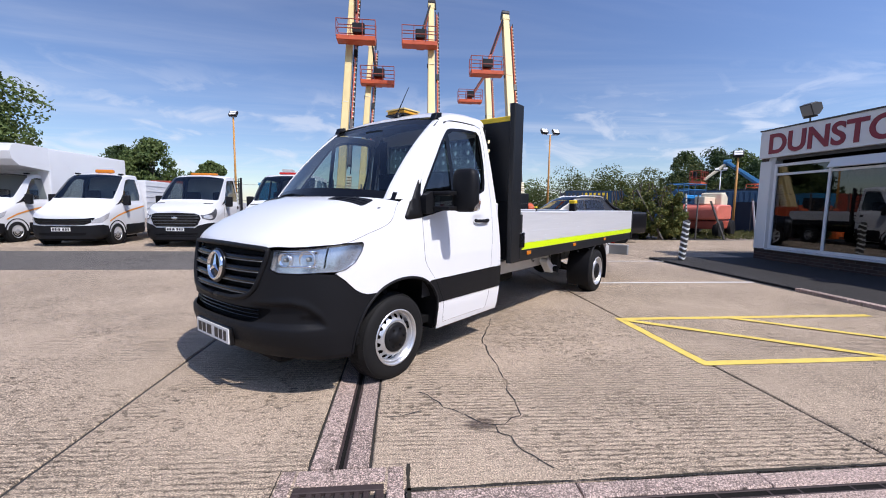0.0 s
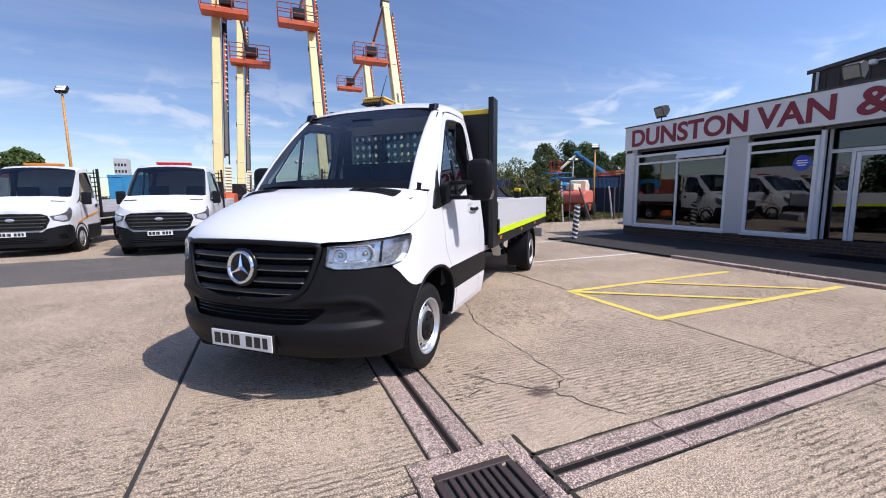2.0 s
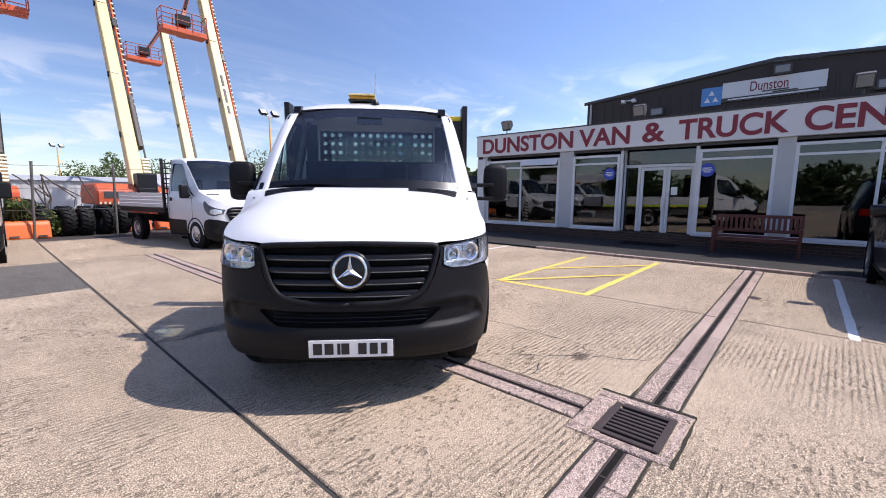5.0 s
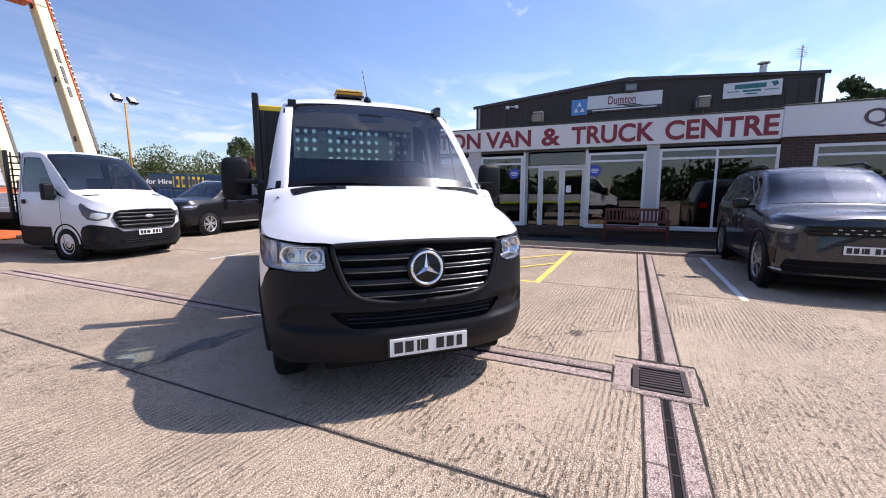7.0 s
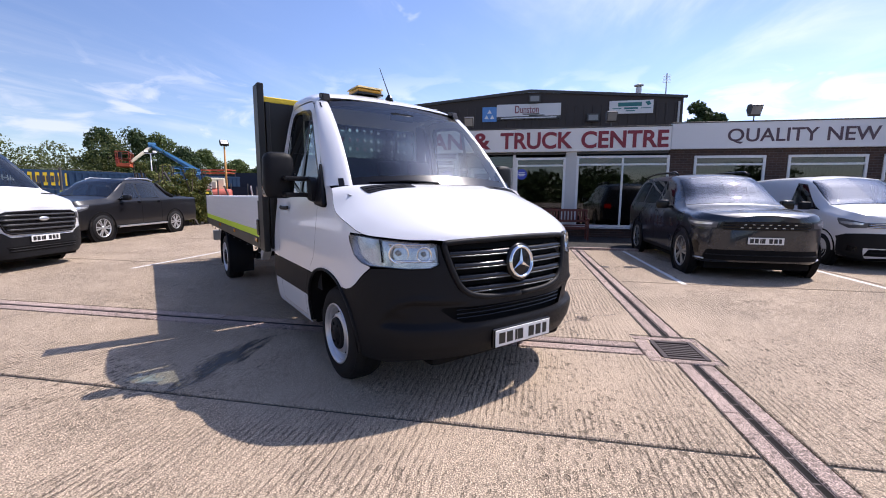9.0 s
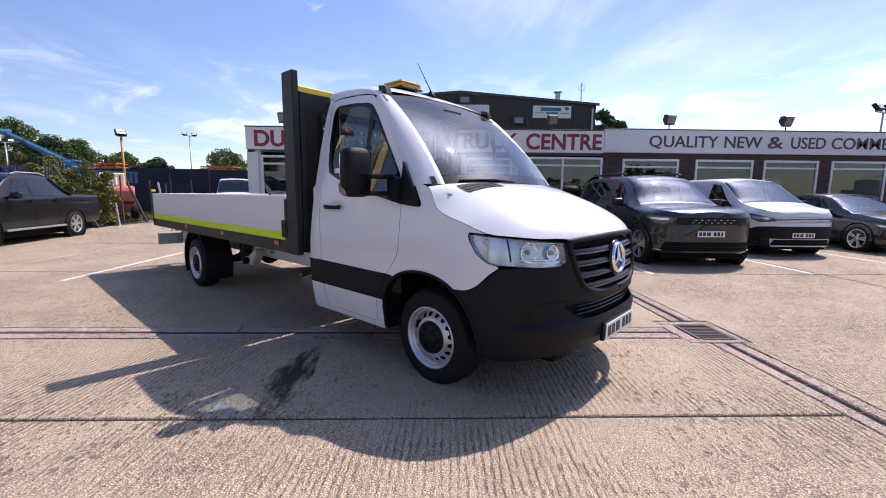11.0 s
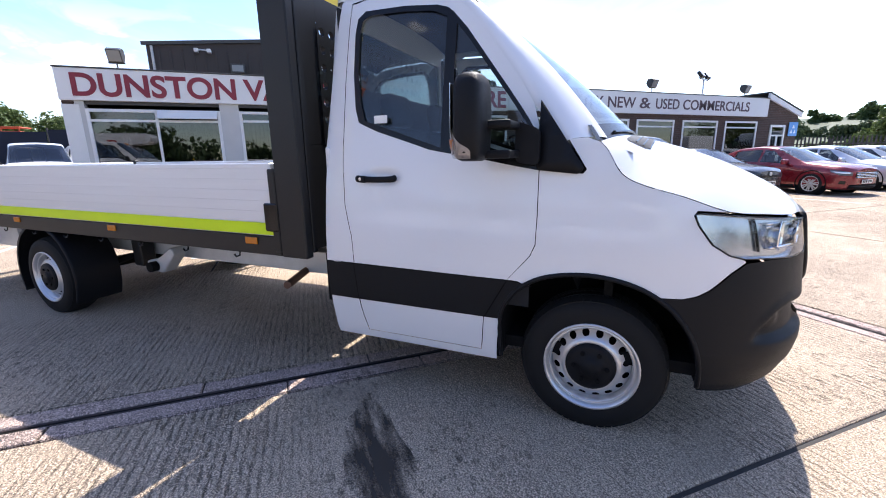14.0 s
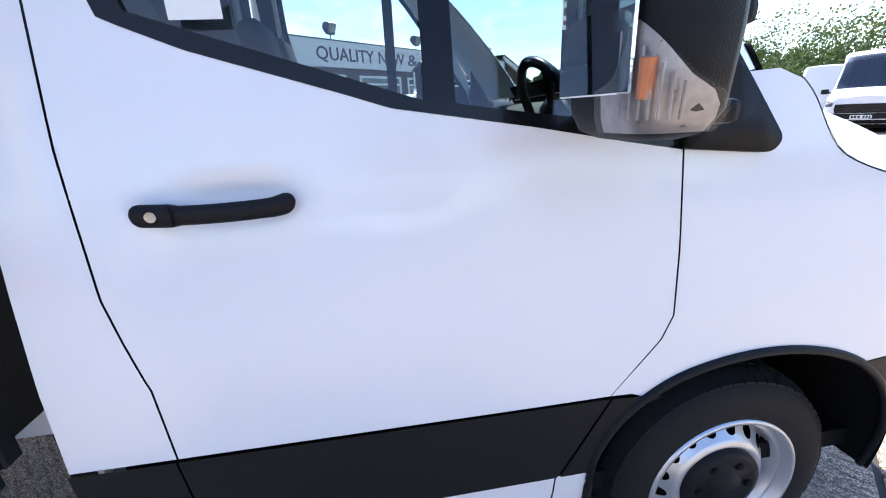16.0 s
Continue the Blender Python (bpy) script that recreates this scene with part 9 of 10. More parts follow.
# machines for hire
def wheel_big(owner, x, y, s, r=0.52, w=0.36):
    wl_ = part("wheel", lathe([(r * 0.62, -w / 2), (r * 0.9, -w / 2), (r, -w * 0.36), (r, w * 0.36), (r * 0.9, w / 2), (r * 0.62, w / 2)], 24, pose(x, y, r, 0, 90, 0)), RUBBER, owner, "lugged rubber tyre")
    lug = bmesh.new()
    for k in range(18):
        a = 2 * math.pi * k / 18
        for s2 in (-1, 1):
            own = box(-0.03, 0.03, 0.0, w * 0.5, r - 0.01, r + 0.03)
            bmesh.ops.transform(own, matrix=pose(x, y, r, 0, 90, 0) @ Matrix.Rotation(a + s2 * 0.08, 4, "Z") @ Matrix.Rotation(math.radians(90), 4, "Y") @ Matrix.Rotation(math.radians(90) * (1 if s2 > 0 else -1), 4, "Z") @ Matrix.Diagonal((1, 0.9, 1, 1)), verts=own.verts)
            merge(lug, own)
    part("tread", lug, RUBBER, wl_)
    part("hub", lathe([(0.0, 0.16), (r * 0.3, 0.15), (r * 0.5, 0.06), (r * 0.63, 0.10), (r * 0.63, -0.1), (0, -0.1)], 20, pose(x + s * w * 0.25, y, r, 0, 90 * s, 0)), CREAMP, wl_)


def basket(t, c, s=1.0, turn=0.0):
    """Work platform: tray with kick boards, tube rails and a control box."""
    m = Matrix.Translation(c) @ Matrix.Rotation(radians(turn), 4, "Z")

    def put(name, bm, material, owner, label=""):
        bmesh.ops.transform(bm, matrix=m, verts=bm.verts)
        return part(name, bm, material, owner, label)

    a, b, h = 1.15 * s, 0.42 * s, 1.1 * s
    p = put("platform", box(-a, a, -b, b, -0.08, 0.20 * s, 0.03, 1), LIFTR, t, "orange work platform tray")
    for z in (0.58 * s, h):
        put("rail", pipe([(-a, -b, z), (a, -b, z), (a, b, z), (-a, b, z), (-a, -b, z)], 0.028 * s, 6), LIFTD, p)
    for x in (-a, -a / 3, a / 3, a):
        for y in (-b, b):
            put("upright", rod((x, y, 0.1), (x, y, h), 0.026 * s, seg=6), LIFTD, p)
    put("control_box", box(-0.25, 0.45, b - 0.32, b - 0.02, 0.55 * s, 1.12 * s, 0.03, 1), BLACKM, p)
    put("arm_mount", box(-0.18, 0.30, b, b + 0.22, -0.05, 0.75 * s, 0.03, 1), LIFTD, p)
    return m @ Vector((0, b + 0.15, 0.35))


def boom_lift(foot, top, zt, bask, w0, label, turn=0.0, body=True, mark=False, dz=0.0):
    """Telescopic boom lift with its boom raised: chassis, turntable, boom, hose track, jib and basket."""
    f0, f1 = Vector((foot[0], foot[1], 2.0)), Vector((top[0], top[1], 14.0))
    d = (f1 - f0) / 12.0
    a, b = f0 - d * 0.5, f0 + d * (zt - 2.0)
    t = thing("boom_lift", label, "lift", pose(foot[0], foot[1], 0), "boom lifts beyond the fence")
    o = Vector((foot[0], foot[1], 0))
    a, b = a - o, b - o
    ax = (b - a).normalized()
    side = ax.cross(Vector((0, 1, 0))).normalized()
    if side.x < 0:
        side = -side
    out = ax.cross(side).normalized()
    if out.y > 0:
        out = -out

    def beam(p, q, wx, wy, wx2=None, wy2=None, c=0.03):
        wx2, wy2 = wx2 or wx, wy2 or wy
        rows = []
        for pt, u, v in ((p, wx, wy), (q, wx2, wy2)):
            ring = rounded([(-u / 2, -v / 2), (u / 2, -v / 2), (u / 2, v / 2), (-u / 2, v / 2)], c, 1)
            rows.append([pt + side * e[0] + out * e[1] for e in ring])
        return loft(rows, closed=True, caps=True)

    L = (b - a).length
    boom = part("boom", beam(a, a + ax * L * 0.97, w0, w0 * 1.25, w0 * 0.86, w0 * 1.05), CREAM, t, "cream painted boom section with chips")
    part("inner_boom", beam(a + ax * L * 0.9, b, w0 * 0.66, w0 * 0.85), CREAM, boom)
    part("wear_collar", beam(a + ax * (L * 0.955), a + ax * (L * 0.985), w0 * 0.95, w0 * 1.14), CREAM, boom)
    for k, u in enumerate((0.16, 0.36, 0.62)):
        e = a + ax * L * u + out * w0 * 0.62
        part("joint_seam", beam(e - side * 0.0, e + ax * 0.05, w0 * 0.7, 0.02), CREAMP, boom)
        e2 = a + ax * L * u - side * w0 * 0.52
        part("bracket", beam(e2, e2 + ax * 0.22, 0.05, 0.16), BLACKM, boom)
    # hose carrier beside the boom: links, hoses and clamps
    h0 = a + side * (w0 * 0.5 + 0.16)
    tr = part("hose_track", beam(h0 + ax * L * 0.26, h0 + ax * L * 0.93, 0.07, 0.20), LIFTR, t, "red hose carrier beside the boom")
    part("hose", pipe([h0 + side * 0.10 + ax * L * u for u in (0.1, 0.3, 0.6, 0.95)], 0.035, 6), BLACKM, tr)
    part("hose", pipe([h0 - side * 0.09 + ax * L * u for u in (0.12, 0.4, 0.7, 0.95)], 0.03, 6), BLACKM, tr)
    part("carrier_cover", beam(h0 + ax * L * 0.13, h0 + ax * L * 0.30, 0.16, 0.3), POSTG, tr, "dark cover of the hose carrier")
    for k in range(34):
        e = h0 + ax * L * (0.27 + 0.66 * k / 34) + side * 0.06
        part("link", beam(e, e + ax * 0.06, 0.10, 0.22, c=0.005), CREAMP, tr)
    for k in range(9):
        e = h0 + ax * (0.15 + 0.16 * k) + side * 0.05
        part("chain_link", beam(e, e + ax * 0.08, 0.26, 0.22, c=0.005), CREAMP, tr)
    part("clamp", beam(h0 + ax * L * 0.55, h0 + ax * (L * 0.55 + 0.5), 0.22, 0.26), BLACKM, tr)
    # head, jib, basket
    head = part("boom_head", rod(b - side * w0 * 0.5, b + side * w0 * 0.5, w0 * 0.62, seg=14), BLACKM, t, "black boom head")
    part("head_cable", pipe([b + ax * 0.1 - side * 0.1, b + ax * 0.42 + side * 0.02, b + ax * 0.36 + side * 0.28, b - ax * 0.5 + side * 0.3], 0.06, 6), BLACKM, head)
    if bask is not None:
        c = Vector(bask) - o
        m = basket(t, c, 0.95, turn)
        jib = part("jib", beam(b, b.lerp(m, 0.97), w0 * 0.42, w0 * 0.5), LIFTD, t, "dull red jib arm")
        part("jib_cylinder", rod(b.lerp(m, 0.12) + out * 0.22, b.lerp(m, 0.72) + out * 0.18, 0.06, seg=8), BLACKM, jib)
        part("jib_pivot", rod(m - side * 0.26, m + side * 0.26, 0.14, seg=10), BLACKM, jib)
    if mark:
        e = a + ax * L * 0.30 + out * (w0 * 0.60) - side * 0.02
        for k, ln in enumerate((0.5, 0.9, 0.7)):
            part("marking_bar", beam(e, e + ax * ln, 0.12, 0.05, c=0.004), MARKING, boom)
            e = e + ax * (ln + 0.22)
    if body:
        ch = part("chassis", box(-1.0, 1.0, -1.4, 1.9, 0.45, 0.85, 0.06, 2), LIFTR, t, "orange chassis")
        for x in (-1.0, 1.0):
            for y in (-1.0, 1.5):
                wheel_big(t, x, y, 1 if x > 0 else -1)
        tt = part("turntable", extrude_poly(rounded([(-1.7, 0.92), (2.0, 0.92), (2.0, 1.35), (1.6, 1.72), (-1.2, 1.72), (-1.7, 1.45)], 0.10, 3), -1.55, -0.32, "yz", bev=0.05), LIFTR, t, "faded orange engine cover")
        part("engine_cover", extrude_poly(rounded([(-1.7, 0.92), (1.9, 0.92), (1.9, 1.3), (1.5, 1.62), (-1.2, 1.62), (-1.7, 1.4)], 0.10, 3), 0.34, 0.72, "yz", bev=0.05), LIFTR, t)
        part("counterweight", box(-0.34, 0.30, -1.85, -1.15, 1.02, 2.12, 0.05, 2), BLACKM, t, "black counterweight")
        for k in range(3):
            part("marking_bar", box(-1.35 + k * 0.36, -1.08 + k * 0.36, -1.715, -1.70, 1.18, 1.42), MARKING, tt)
        for k in range(9):
            part("hazard_stripe", box(-1.5 + k * 0.13, -1.44 + k * 0.13, -1.715, -1.70, 0.95, 1.04), CREAMP, tt)
        part("lift_cylinder", rod((0, 0.7, 1.2), tuple(a + ax * L * 0.2 - out * w0 * 0.4), 0.10, seg=10), SILVER, t)
    return t


boom_lift((-3.42, 22.9), (-3.17, 27.22), 17.0, (-2.75, 25.2, 10.75), 0.42, "tall cream boom lift with raised boom, orange base and basket")
boom_lift((-2.6, 25.9), (-2.2, 31.0), 12.6, (-1.75, 28.6, 9.35), 0.40, "cream boom lift standing close behind another raised boom")
boom_lift((1.43, 22.07), (1.81, 29.21), 15.2, (0.95, 26.9, 11.3), 0.45, "cream boom lift with faded orange engine covers and raised boom", body=True)
boom_lift((6.53, 24.05), (7.23, 30.3), 15.2, (5.45, 28.0, 10.1), 0.52, "cream boom lift with dark lettering bars along its boom", mark=True)
boom_lift((7.47, 34.48), (8.18, 41.23), 14.6, (6.15, 39.0, 11.0), 0.58, "cream boom lift further back with lowered basket")

# faded orange machine behind the ivy fence
om = thing("boom_lift", "small faded orange lift with a cream cover behind the wire fence", "lift", pose(15.2, 19.4, 0, 0, 0, 35))
part("chassis", box(-1.3, 1.2, -0.8, 0.8, 0.45, 0.85, 0.06, 2), LIFTD, om)
for x in (-0.95, 0.9):
    for y in (-0.8, 0.8):
        part("tyre", lathe([(0.0, -0.14), (0.34, -0.15), (0.42, -0.12), (0.44, 0), (0.42, 0.12), (0.34, 0.15), (0.0, 0.14)], 24, pose(x, y, 0.44, 90, 0, 0)), RUBBER, om)
part("engine_cover", extrude_poly(rounded([(-1.45, 0.88), (0.75, 0.88), (0.75, 1.62), (-1.15, 1.62), (-1.45, 1.45)], 0.16, 4), -0.85, 0.85, "xz", bev=0.06), mat("sun_faded_red_cover", (0.60, 0.16, 0.11), 0.5, var=0.2), om, "sun-faded red engine cover")
part("control_tower", extrude_poly(rounded([(0.35, 1.3), (1.25, 1.0), (1.35, 2.0), (0.9, 2.25), (0.35, 2.2)], 0.06, 3), -0.5, 0.45, "xz", bev=0.04), CREAMP, om, "cream control cover")
part("folded_arm", box(-1.2, 0.6, -0.22, 0.22, 1.64, 2.0, 0.04, 2), CREAMP, om)
part("vent", box(0.752, 0.77, -0.5, 0.5, 1.0, 1.4), BLACKM, om)

# articulated blue lift further off
bl = thing("boom_lift", "blue articulated boom lift with its arm bent over the trees", "lift", pose(38.0, 41.0, 0))
q0 = Vector((38.0, 41.0, 0))
el, en, bs = Vector((41.7, 49.9, 7.4)) - q0, Vector((37.2, 39.4, 3.8)) - q0, Vector((38.4, 50.6, 4.6)) - q0
arm = part("upper_arm", rod(tuple(en), tuple(el), 0.34, 0.26, 6), BLUEP, bl, "blue boom arm")
part("fly_arm", rod(tuple(el), tuple(bs + Vector((0.8, 0, 0.6))), 0.24, 0.18, 6), CREAMP, bl, "grey jib")
part("elbow", rod(tuple(el + Vector((-0.3, 0.3, 0))), tuple(el + Vector((0.3, -0.3, 0))), 0.42, seg=10), BLUEP, arm)
part("lower_arm", rod((0, 0, 1.4), tuple(en), 0.36, 0.34, 6), BLUEP, bl)
part("base", box(-1.3, 1.3, -2.0, 2.0, 0.5, 1.6, 0.1, 2), BLUEP, bl)
for x in (-1.2, 1.2):
    for y in (-1.4, 1.4):
        part("tyre", lathe([(0, -0.16), (0.42, -0.16), (0.5, -0.1), (0.5, 0.1), (0.42, 0.16), (0, 0.16)], 20, pose(x, y, 0.5, 0, 90, 0)), RUBBER, bl)
basket_end = basket(bl, bs, 1.5, 40)

# small blue lift by the ivy
sb = thing("scissor_lift", "blue scissor lift behind the ivy fence", "lift", pose(15.6, 21.6, 0, 0, 0, 20))
part("base", box(-0.9, 0.9, -0.45, 0.45, 0.25, 0.75, 0.04, 2), BLUEP, sb)
for k in range(3):
    for s in (1, -1):
        part("scissor_arm", rod((-0.8 * s, 0.2 * s, 0.78 + 0.4 * k), (0.8 * s, 0.2 * s, 1.15 + 0.4 * k), 0.05, seg=6), BLUEP, sb)
pl = part("platform", box(-0.95, 0.95, -0.5, 0.5, 1.95, 2.15, 0.03, 1), mat("bright_blue_paint", (0.02, 0.22, 0.52), 0.5), sb, "bright blue platform")
for z in (2.45, 2.75):
    part("rail", pipe([(-0.95, -0.5, z), (0.95, -0.5, z), (0.95, 0.5, z), (-0.95, 0.5, z), (-0.95, -0.5, z)], 0.025, 6), BLUEP, pl)
for x in (-0.95, 0.0, 0.95):
    for y in (-0.5, 0.5):
        part("upright", rod((x, y, 2.1), (x, y, 2.75), 0.022, seg=6), BLUEP, pl)
for x in (-0.6, 0.6):
    for y in (-0.45, 0.45):
        part("tyre", lathe([(0, -0.06), (0.22, -0.06), (0.25, 0), (0.22, 0.06), (0, 0.06)], 16, pose(x, y, 0.25, 90, 0, 0)), RUBBER, sb)


# lamp posts
def lamp_post(x, y, z, heads, label, material=POLEY, turn=0.0, r=0.06):
    t = thing("lamp_post", label, "street lamp", pose(x, y, 0, 0, 0, turn), "yard lamp posts")
    part("pole", rod((0, 0, -0.1), (0, 0, z - 0.22), r * 1.2, r * 0.8, 10), material, t, smooth=True)
    part("base_plate", box(-0.16, 0.16, -0.16, 0.16, 0, 0.03, 0.005, 1), GALV, t)
    offs = (0.0,) if heads == 1 else (-0.42, 0.42)
    if heads == 2:
        part("cross_arm", box(-0.55, 0.55, -0.035, 0.035, z - 0.24, z - 0.17, 0.01, 1), GALV, t)
    for o in offs:
        bm = box(-0.24, 0.24, -0.06, 0.10, -0.17, 0.17, 0.025, 2)
        mm = pose(o, 0, z, -38, 0, 0)
        bmesh.ops.transform(bm, matrix=mm, verts=bm.verts)
        hd = part("lamp_head", bm, BLACKM, t, "black floodlight head")
        for zz in (-0.08, 0.08):
            g = box(-0.19, 0.19, -0.068, -0.06, zz - 0.065, zz + 0.065)
            bmesh.ops.transform(g, matrix=mm, verts=g.verts)
            part("lens", g, PLATEW, hd)
        br = pipe([(o - 0.2, 0.02, z), (o - 0.14, 0.04, z - 0.2), (o + 0.14, 0.04, z - 0.2), (o + 0.2, 0.02, z)], 0.016, 6)
        part("bracket", br, BLACKM, hd)
    return t


lamp_post(9.6, 26.9, 6.35, 2, "ochre pole with two floodlight heads behind the yard", turn=10)
lamp_post(-9.9, 25.7, 6.55, 1, "ochre pole with one floodlight head behind the vans", turn=-10)
lamp_post(3.0, 60.5, 6.2, 2, "slim pole with two floodlights near the grey shed", turn=30)
lamp_post(17.6, 20.5, 4.35, 1, "leaning ochre pole with a floodlight by the orange lift", turn=-40)
lamp_post(39.0, 29.2, 7.2, 2, "grey pole with two floodlights behind the netted fence", GALV, -60, 0.07)
lamp_post(14.0, -15.5, 5.35, 2, "grey pole with two floodlights behind the showroom", GALV, -70, 0.05)
lamp_post(38.5, 47.0, 6.3, 2, "slim grey pole with floodlights near the blue lift", GALV, -40, 0.07)


# fences and hedges
def fence_post(x, y, h, label, material=POSTG, dx=0.0, dy=0.0, r=0.035):
    t = thing("fence_post", label, "post", pose(x, y, 0), "posts of the wire fence")
    part("post", rod((0, 0, -0.15), (dx, dy, h), r, seg=8), material, t)
    part("cap", rod((dx, dy, h), (dx * 1.01, dy * 1.01, h + 0.02), r * 1.15, seg=8), material, t)
    return t


for x, y, h, dx in ((-1.98, 18.24, 2.25, 0.12), (0.01, 18.38, 2.27, 0.05), (2.2, 18.5, 2.2, 0.0), (4.6, 18.6, 2.2, -0.05), (7.2, 18.7, 2.2, 0.03), (9.4, 18.0, 2.1, 0.0), (-4.4, 18.3, 2.2, 0.0), (-7.0, 18.4, 2.2, 0.04), (-9.6, 18.5, 2.2, 0.0), (-12.2, 18.6, 2.2, 0.0)):
    fence_post(x, y, h, "thin dark fence post with wire at the yard edge", dx=dx)
for k, (z, sag) in enumerate(((2.2, 0.05), (1.55, 0.07), (0.9, 0.06))):
    t = thing("fence_wire", "sagging strand of fence wire", "wire", pose(0, 18.4, 0))
    part("wire", pipe([(-12.2 + 21.6 * i / 24, 0.0, z - sag * abs(math.sin(i * math.pi / 2.5))) for i in range(25)], 0.007, 5), POSTG, t)
fence_post(13.25, 17.55, 2.0, "dark steel post of the wire fence")
fence_post(11.47, 17.1, 2.2, "leaning dark post in the ivy", dx=-1.15, dy=0.5, r=0.045)
fence_post(14.77, 17.57, 1.75, "leaning fence post beside rough grass", dx=-0.55, dy=0.4, r=0.045)
fence_post(16.7, 17.98, 1.8, "grey fence post beside rough grass", GALV, -0.25, 0.1, 0.045)
fence_post(16.66, 17.83, 1.75, "dark fence post beside rough grass", dx=-0.06, r=0.04)
sp = fence_post(12.63, 17.28, 2.05, "white fence post chequered with dark marks", mat("post_white", (0.62, 0.62, 0.60), 0.6, var=0.15), -0.14, 0.06, 0.045)
for k in range(12):
    u = (0.12 + 0.07 * k)
    part("dark_mark", rod((-0.14 * u, 0.06 * u, 2.05 * u), (-0.14 * (u + 0.02), 0.06 * (u + 0.02), 2.05 * (u + 0.02)), 0.047, seg=8), MARKING, sp)


def hedge(name, label, boxes_, per, leaf, material, seed, n=40):
    rg = random.Random(seed)
    cs, rs = [], []
    for (x0, x1, y0, y1, h) in boxes_:
        for _ in range(n):
            u = rg.random()
            hh = h * (0.62 + 0.38 * math.sin(u * 7 + seed) ** 2)
            cs.append((rg.uniform(x0, x1), rg.uniform(y0, y1), rg.uniform(0.12, hh)))
            rs.append(rg.uniform(0.14, 0.30))
    P, N = clumps(cs, rs, per, seed)
    P[:, 2] = np.maximum(P[:, 2], 0.03)
    t = thing(name, label, "hedge")
    bm = bmesh.new()
    for (x0, x1, y0, y1, h) in boxes_:
        for k in range(7):
            x, y = rg.uniform(x0, x1), rg.uniform(y0, y1)
            pipe([(x, y, -0.05), (x + rg.uniform(-0.2, 0.2), y, h * 0.4), (x + rg.uniform(-0.4, 0.4), y, h * 0.95)], 0.022, 5, bm)
    part("stems", bm, BARK, t)
    leafy("foliage", leaves(P, N, leaf, seed), material, t)
    return t


hedge("ivy_hedge", "ivy and brambles grown over the wire fence", [(9.6, 11.2, 17.4, 18.4, 2.3), (10.8, 12.3, 17.0, 18.0, 2.5), (10.0, 12.2, 18.0, 19.2, 2.7), (12.2, 12.6, 17.4, 18.3, 1.6)], 170, 0.055, IVY, 41)
hedge("hedge", "low spreading juniper bush at the yard edge", [(-3.0, -1.9, 18.6, 19.4, 1.15), (-2.2, -1.2, 18.8, 19.5, 0.75)], 170, 0.045, LEAF, 42, 34)
hedge("ivy_hedge", "brambles along the fence behind the pickup", [(6.6, 9.6, 18.4, 19.6, 1.35)], 130, 0.06, IVY, 43, 60)
bm = bmesh.new()
rg0 = random.Random(77)
for k in range(9):
    x, y = -0.9 + rg0.uniform(-0.9, 0.9), 18.9
    pipe([(x, y, 0.6), (x + rg0.uniform(-0.3, 0.3), y, 1.2), (x + rg0.uniform(-0.7, 0.5), y, 1.2 + rg0.uniform(0.3, 0.8))], 0.02, 5, bm)
t = thing("dead_branches", "bare dead branches sticking out above the tyres", "branches")
part("twigs", bm, BARK, t)

# tyres and barriers stacked by the fence
for i, (x, y, tilt) in enumerate(((-1.70, 19.1, 12), (-1.22, 18.95, 8), (-0.72, 18.85, 16), (-0.25, 18.95, -6), (0.25, 19.05, 10))):
    t = thing("tyre", "large used lugged tyre leaning by the fence", "tyre", pose(x, y, 0.46, tilt, 0, 20 * i % 35), "used tyres by the fence")
    part("carcass", lathe([(0.24, -0.16), (0.40, -0.18), (0.45, -0.13), (0.46, 0), (0.45, 0.13), (0.40, 0.18), (0.24, 0.16), (0.24, -0.16)], 28, pose(0, 0, 0, 0, 90, 0)), RUBBER, t, smooth=True)
    lug = bmesh.new()
    for k in range(20):
        for s in (-1, 1):
            own = box(-0.012, 0.16, -0.035, 0.035, 0.43, 0.485)
            bmesh.ops.transform(own, matrix=Matrix.Rotation(2 * math.pi * (k + 0.25 * s) / 20, 4, "X") @ Matrix.Diagonal((s, 1, 1, 1)) @ Matrix.Rotation(0.45, 4, "Z"), verts=own.verts)
            merge(lug, own)
    part("lugs", lug, RUBBER, t)
for x, y, tn in ((-2.1, 18.55, 4), (-1.1, 19.6, -5), (0.7, 19.5, 8), (-2.9, 18.7, 2), (1.9, 19.6, 0)):
    t = thing("barrier", "orange plastic barrier lying by the fence", "barrier", pose(x, y, 0, 0, 0, tn), "orange barriers")
    part("body", extrude_poly(rounded([(-0.25, 0), (0.25, 0), (0.16, 0.42), (0.09, 0.52), (-0.09, 0.52), (-0.16, 0.42)], 0.04, 3), -0.5, 0.5, "yz", bev=0.02), BARRIER, t)
    for s in (-0.3, 0.3):
        part("slot", box(s - 0.1, s + 0.1, -0.262, -0.20, 0.05, 0.10), MARKING, t)


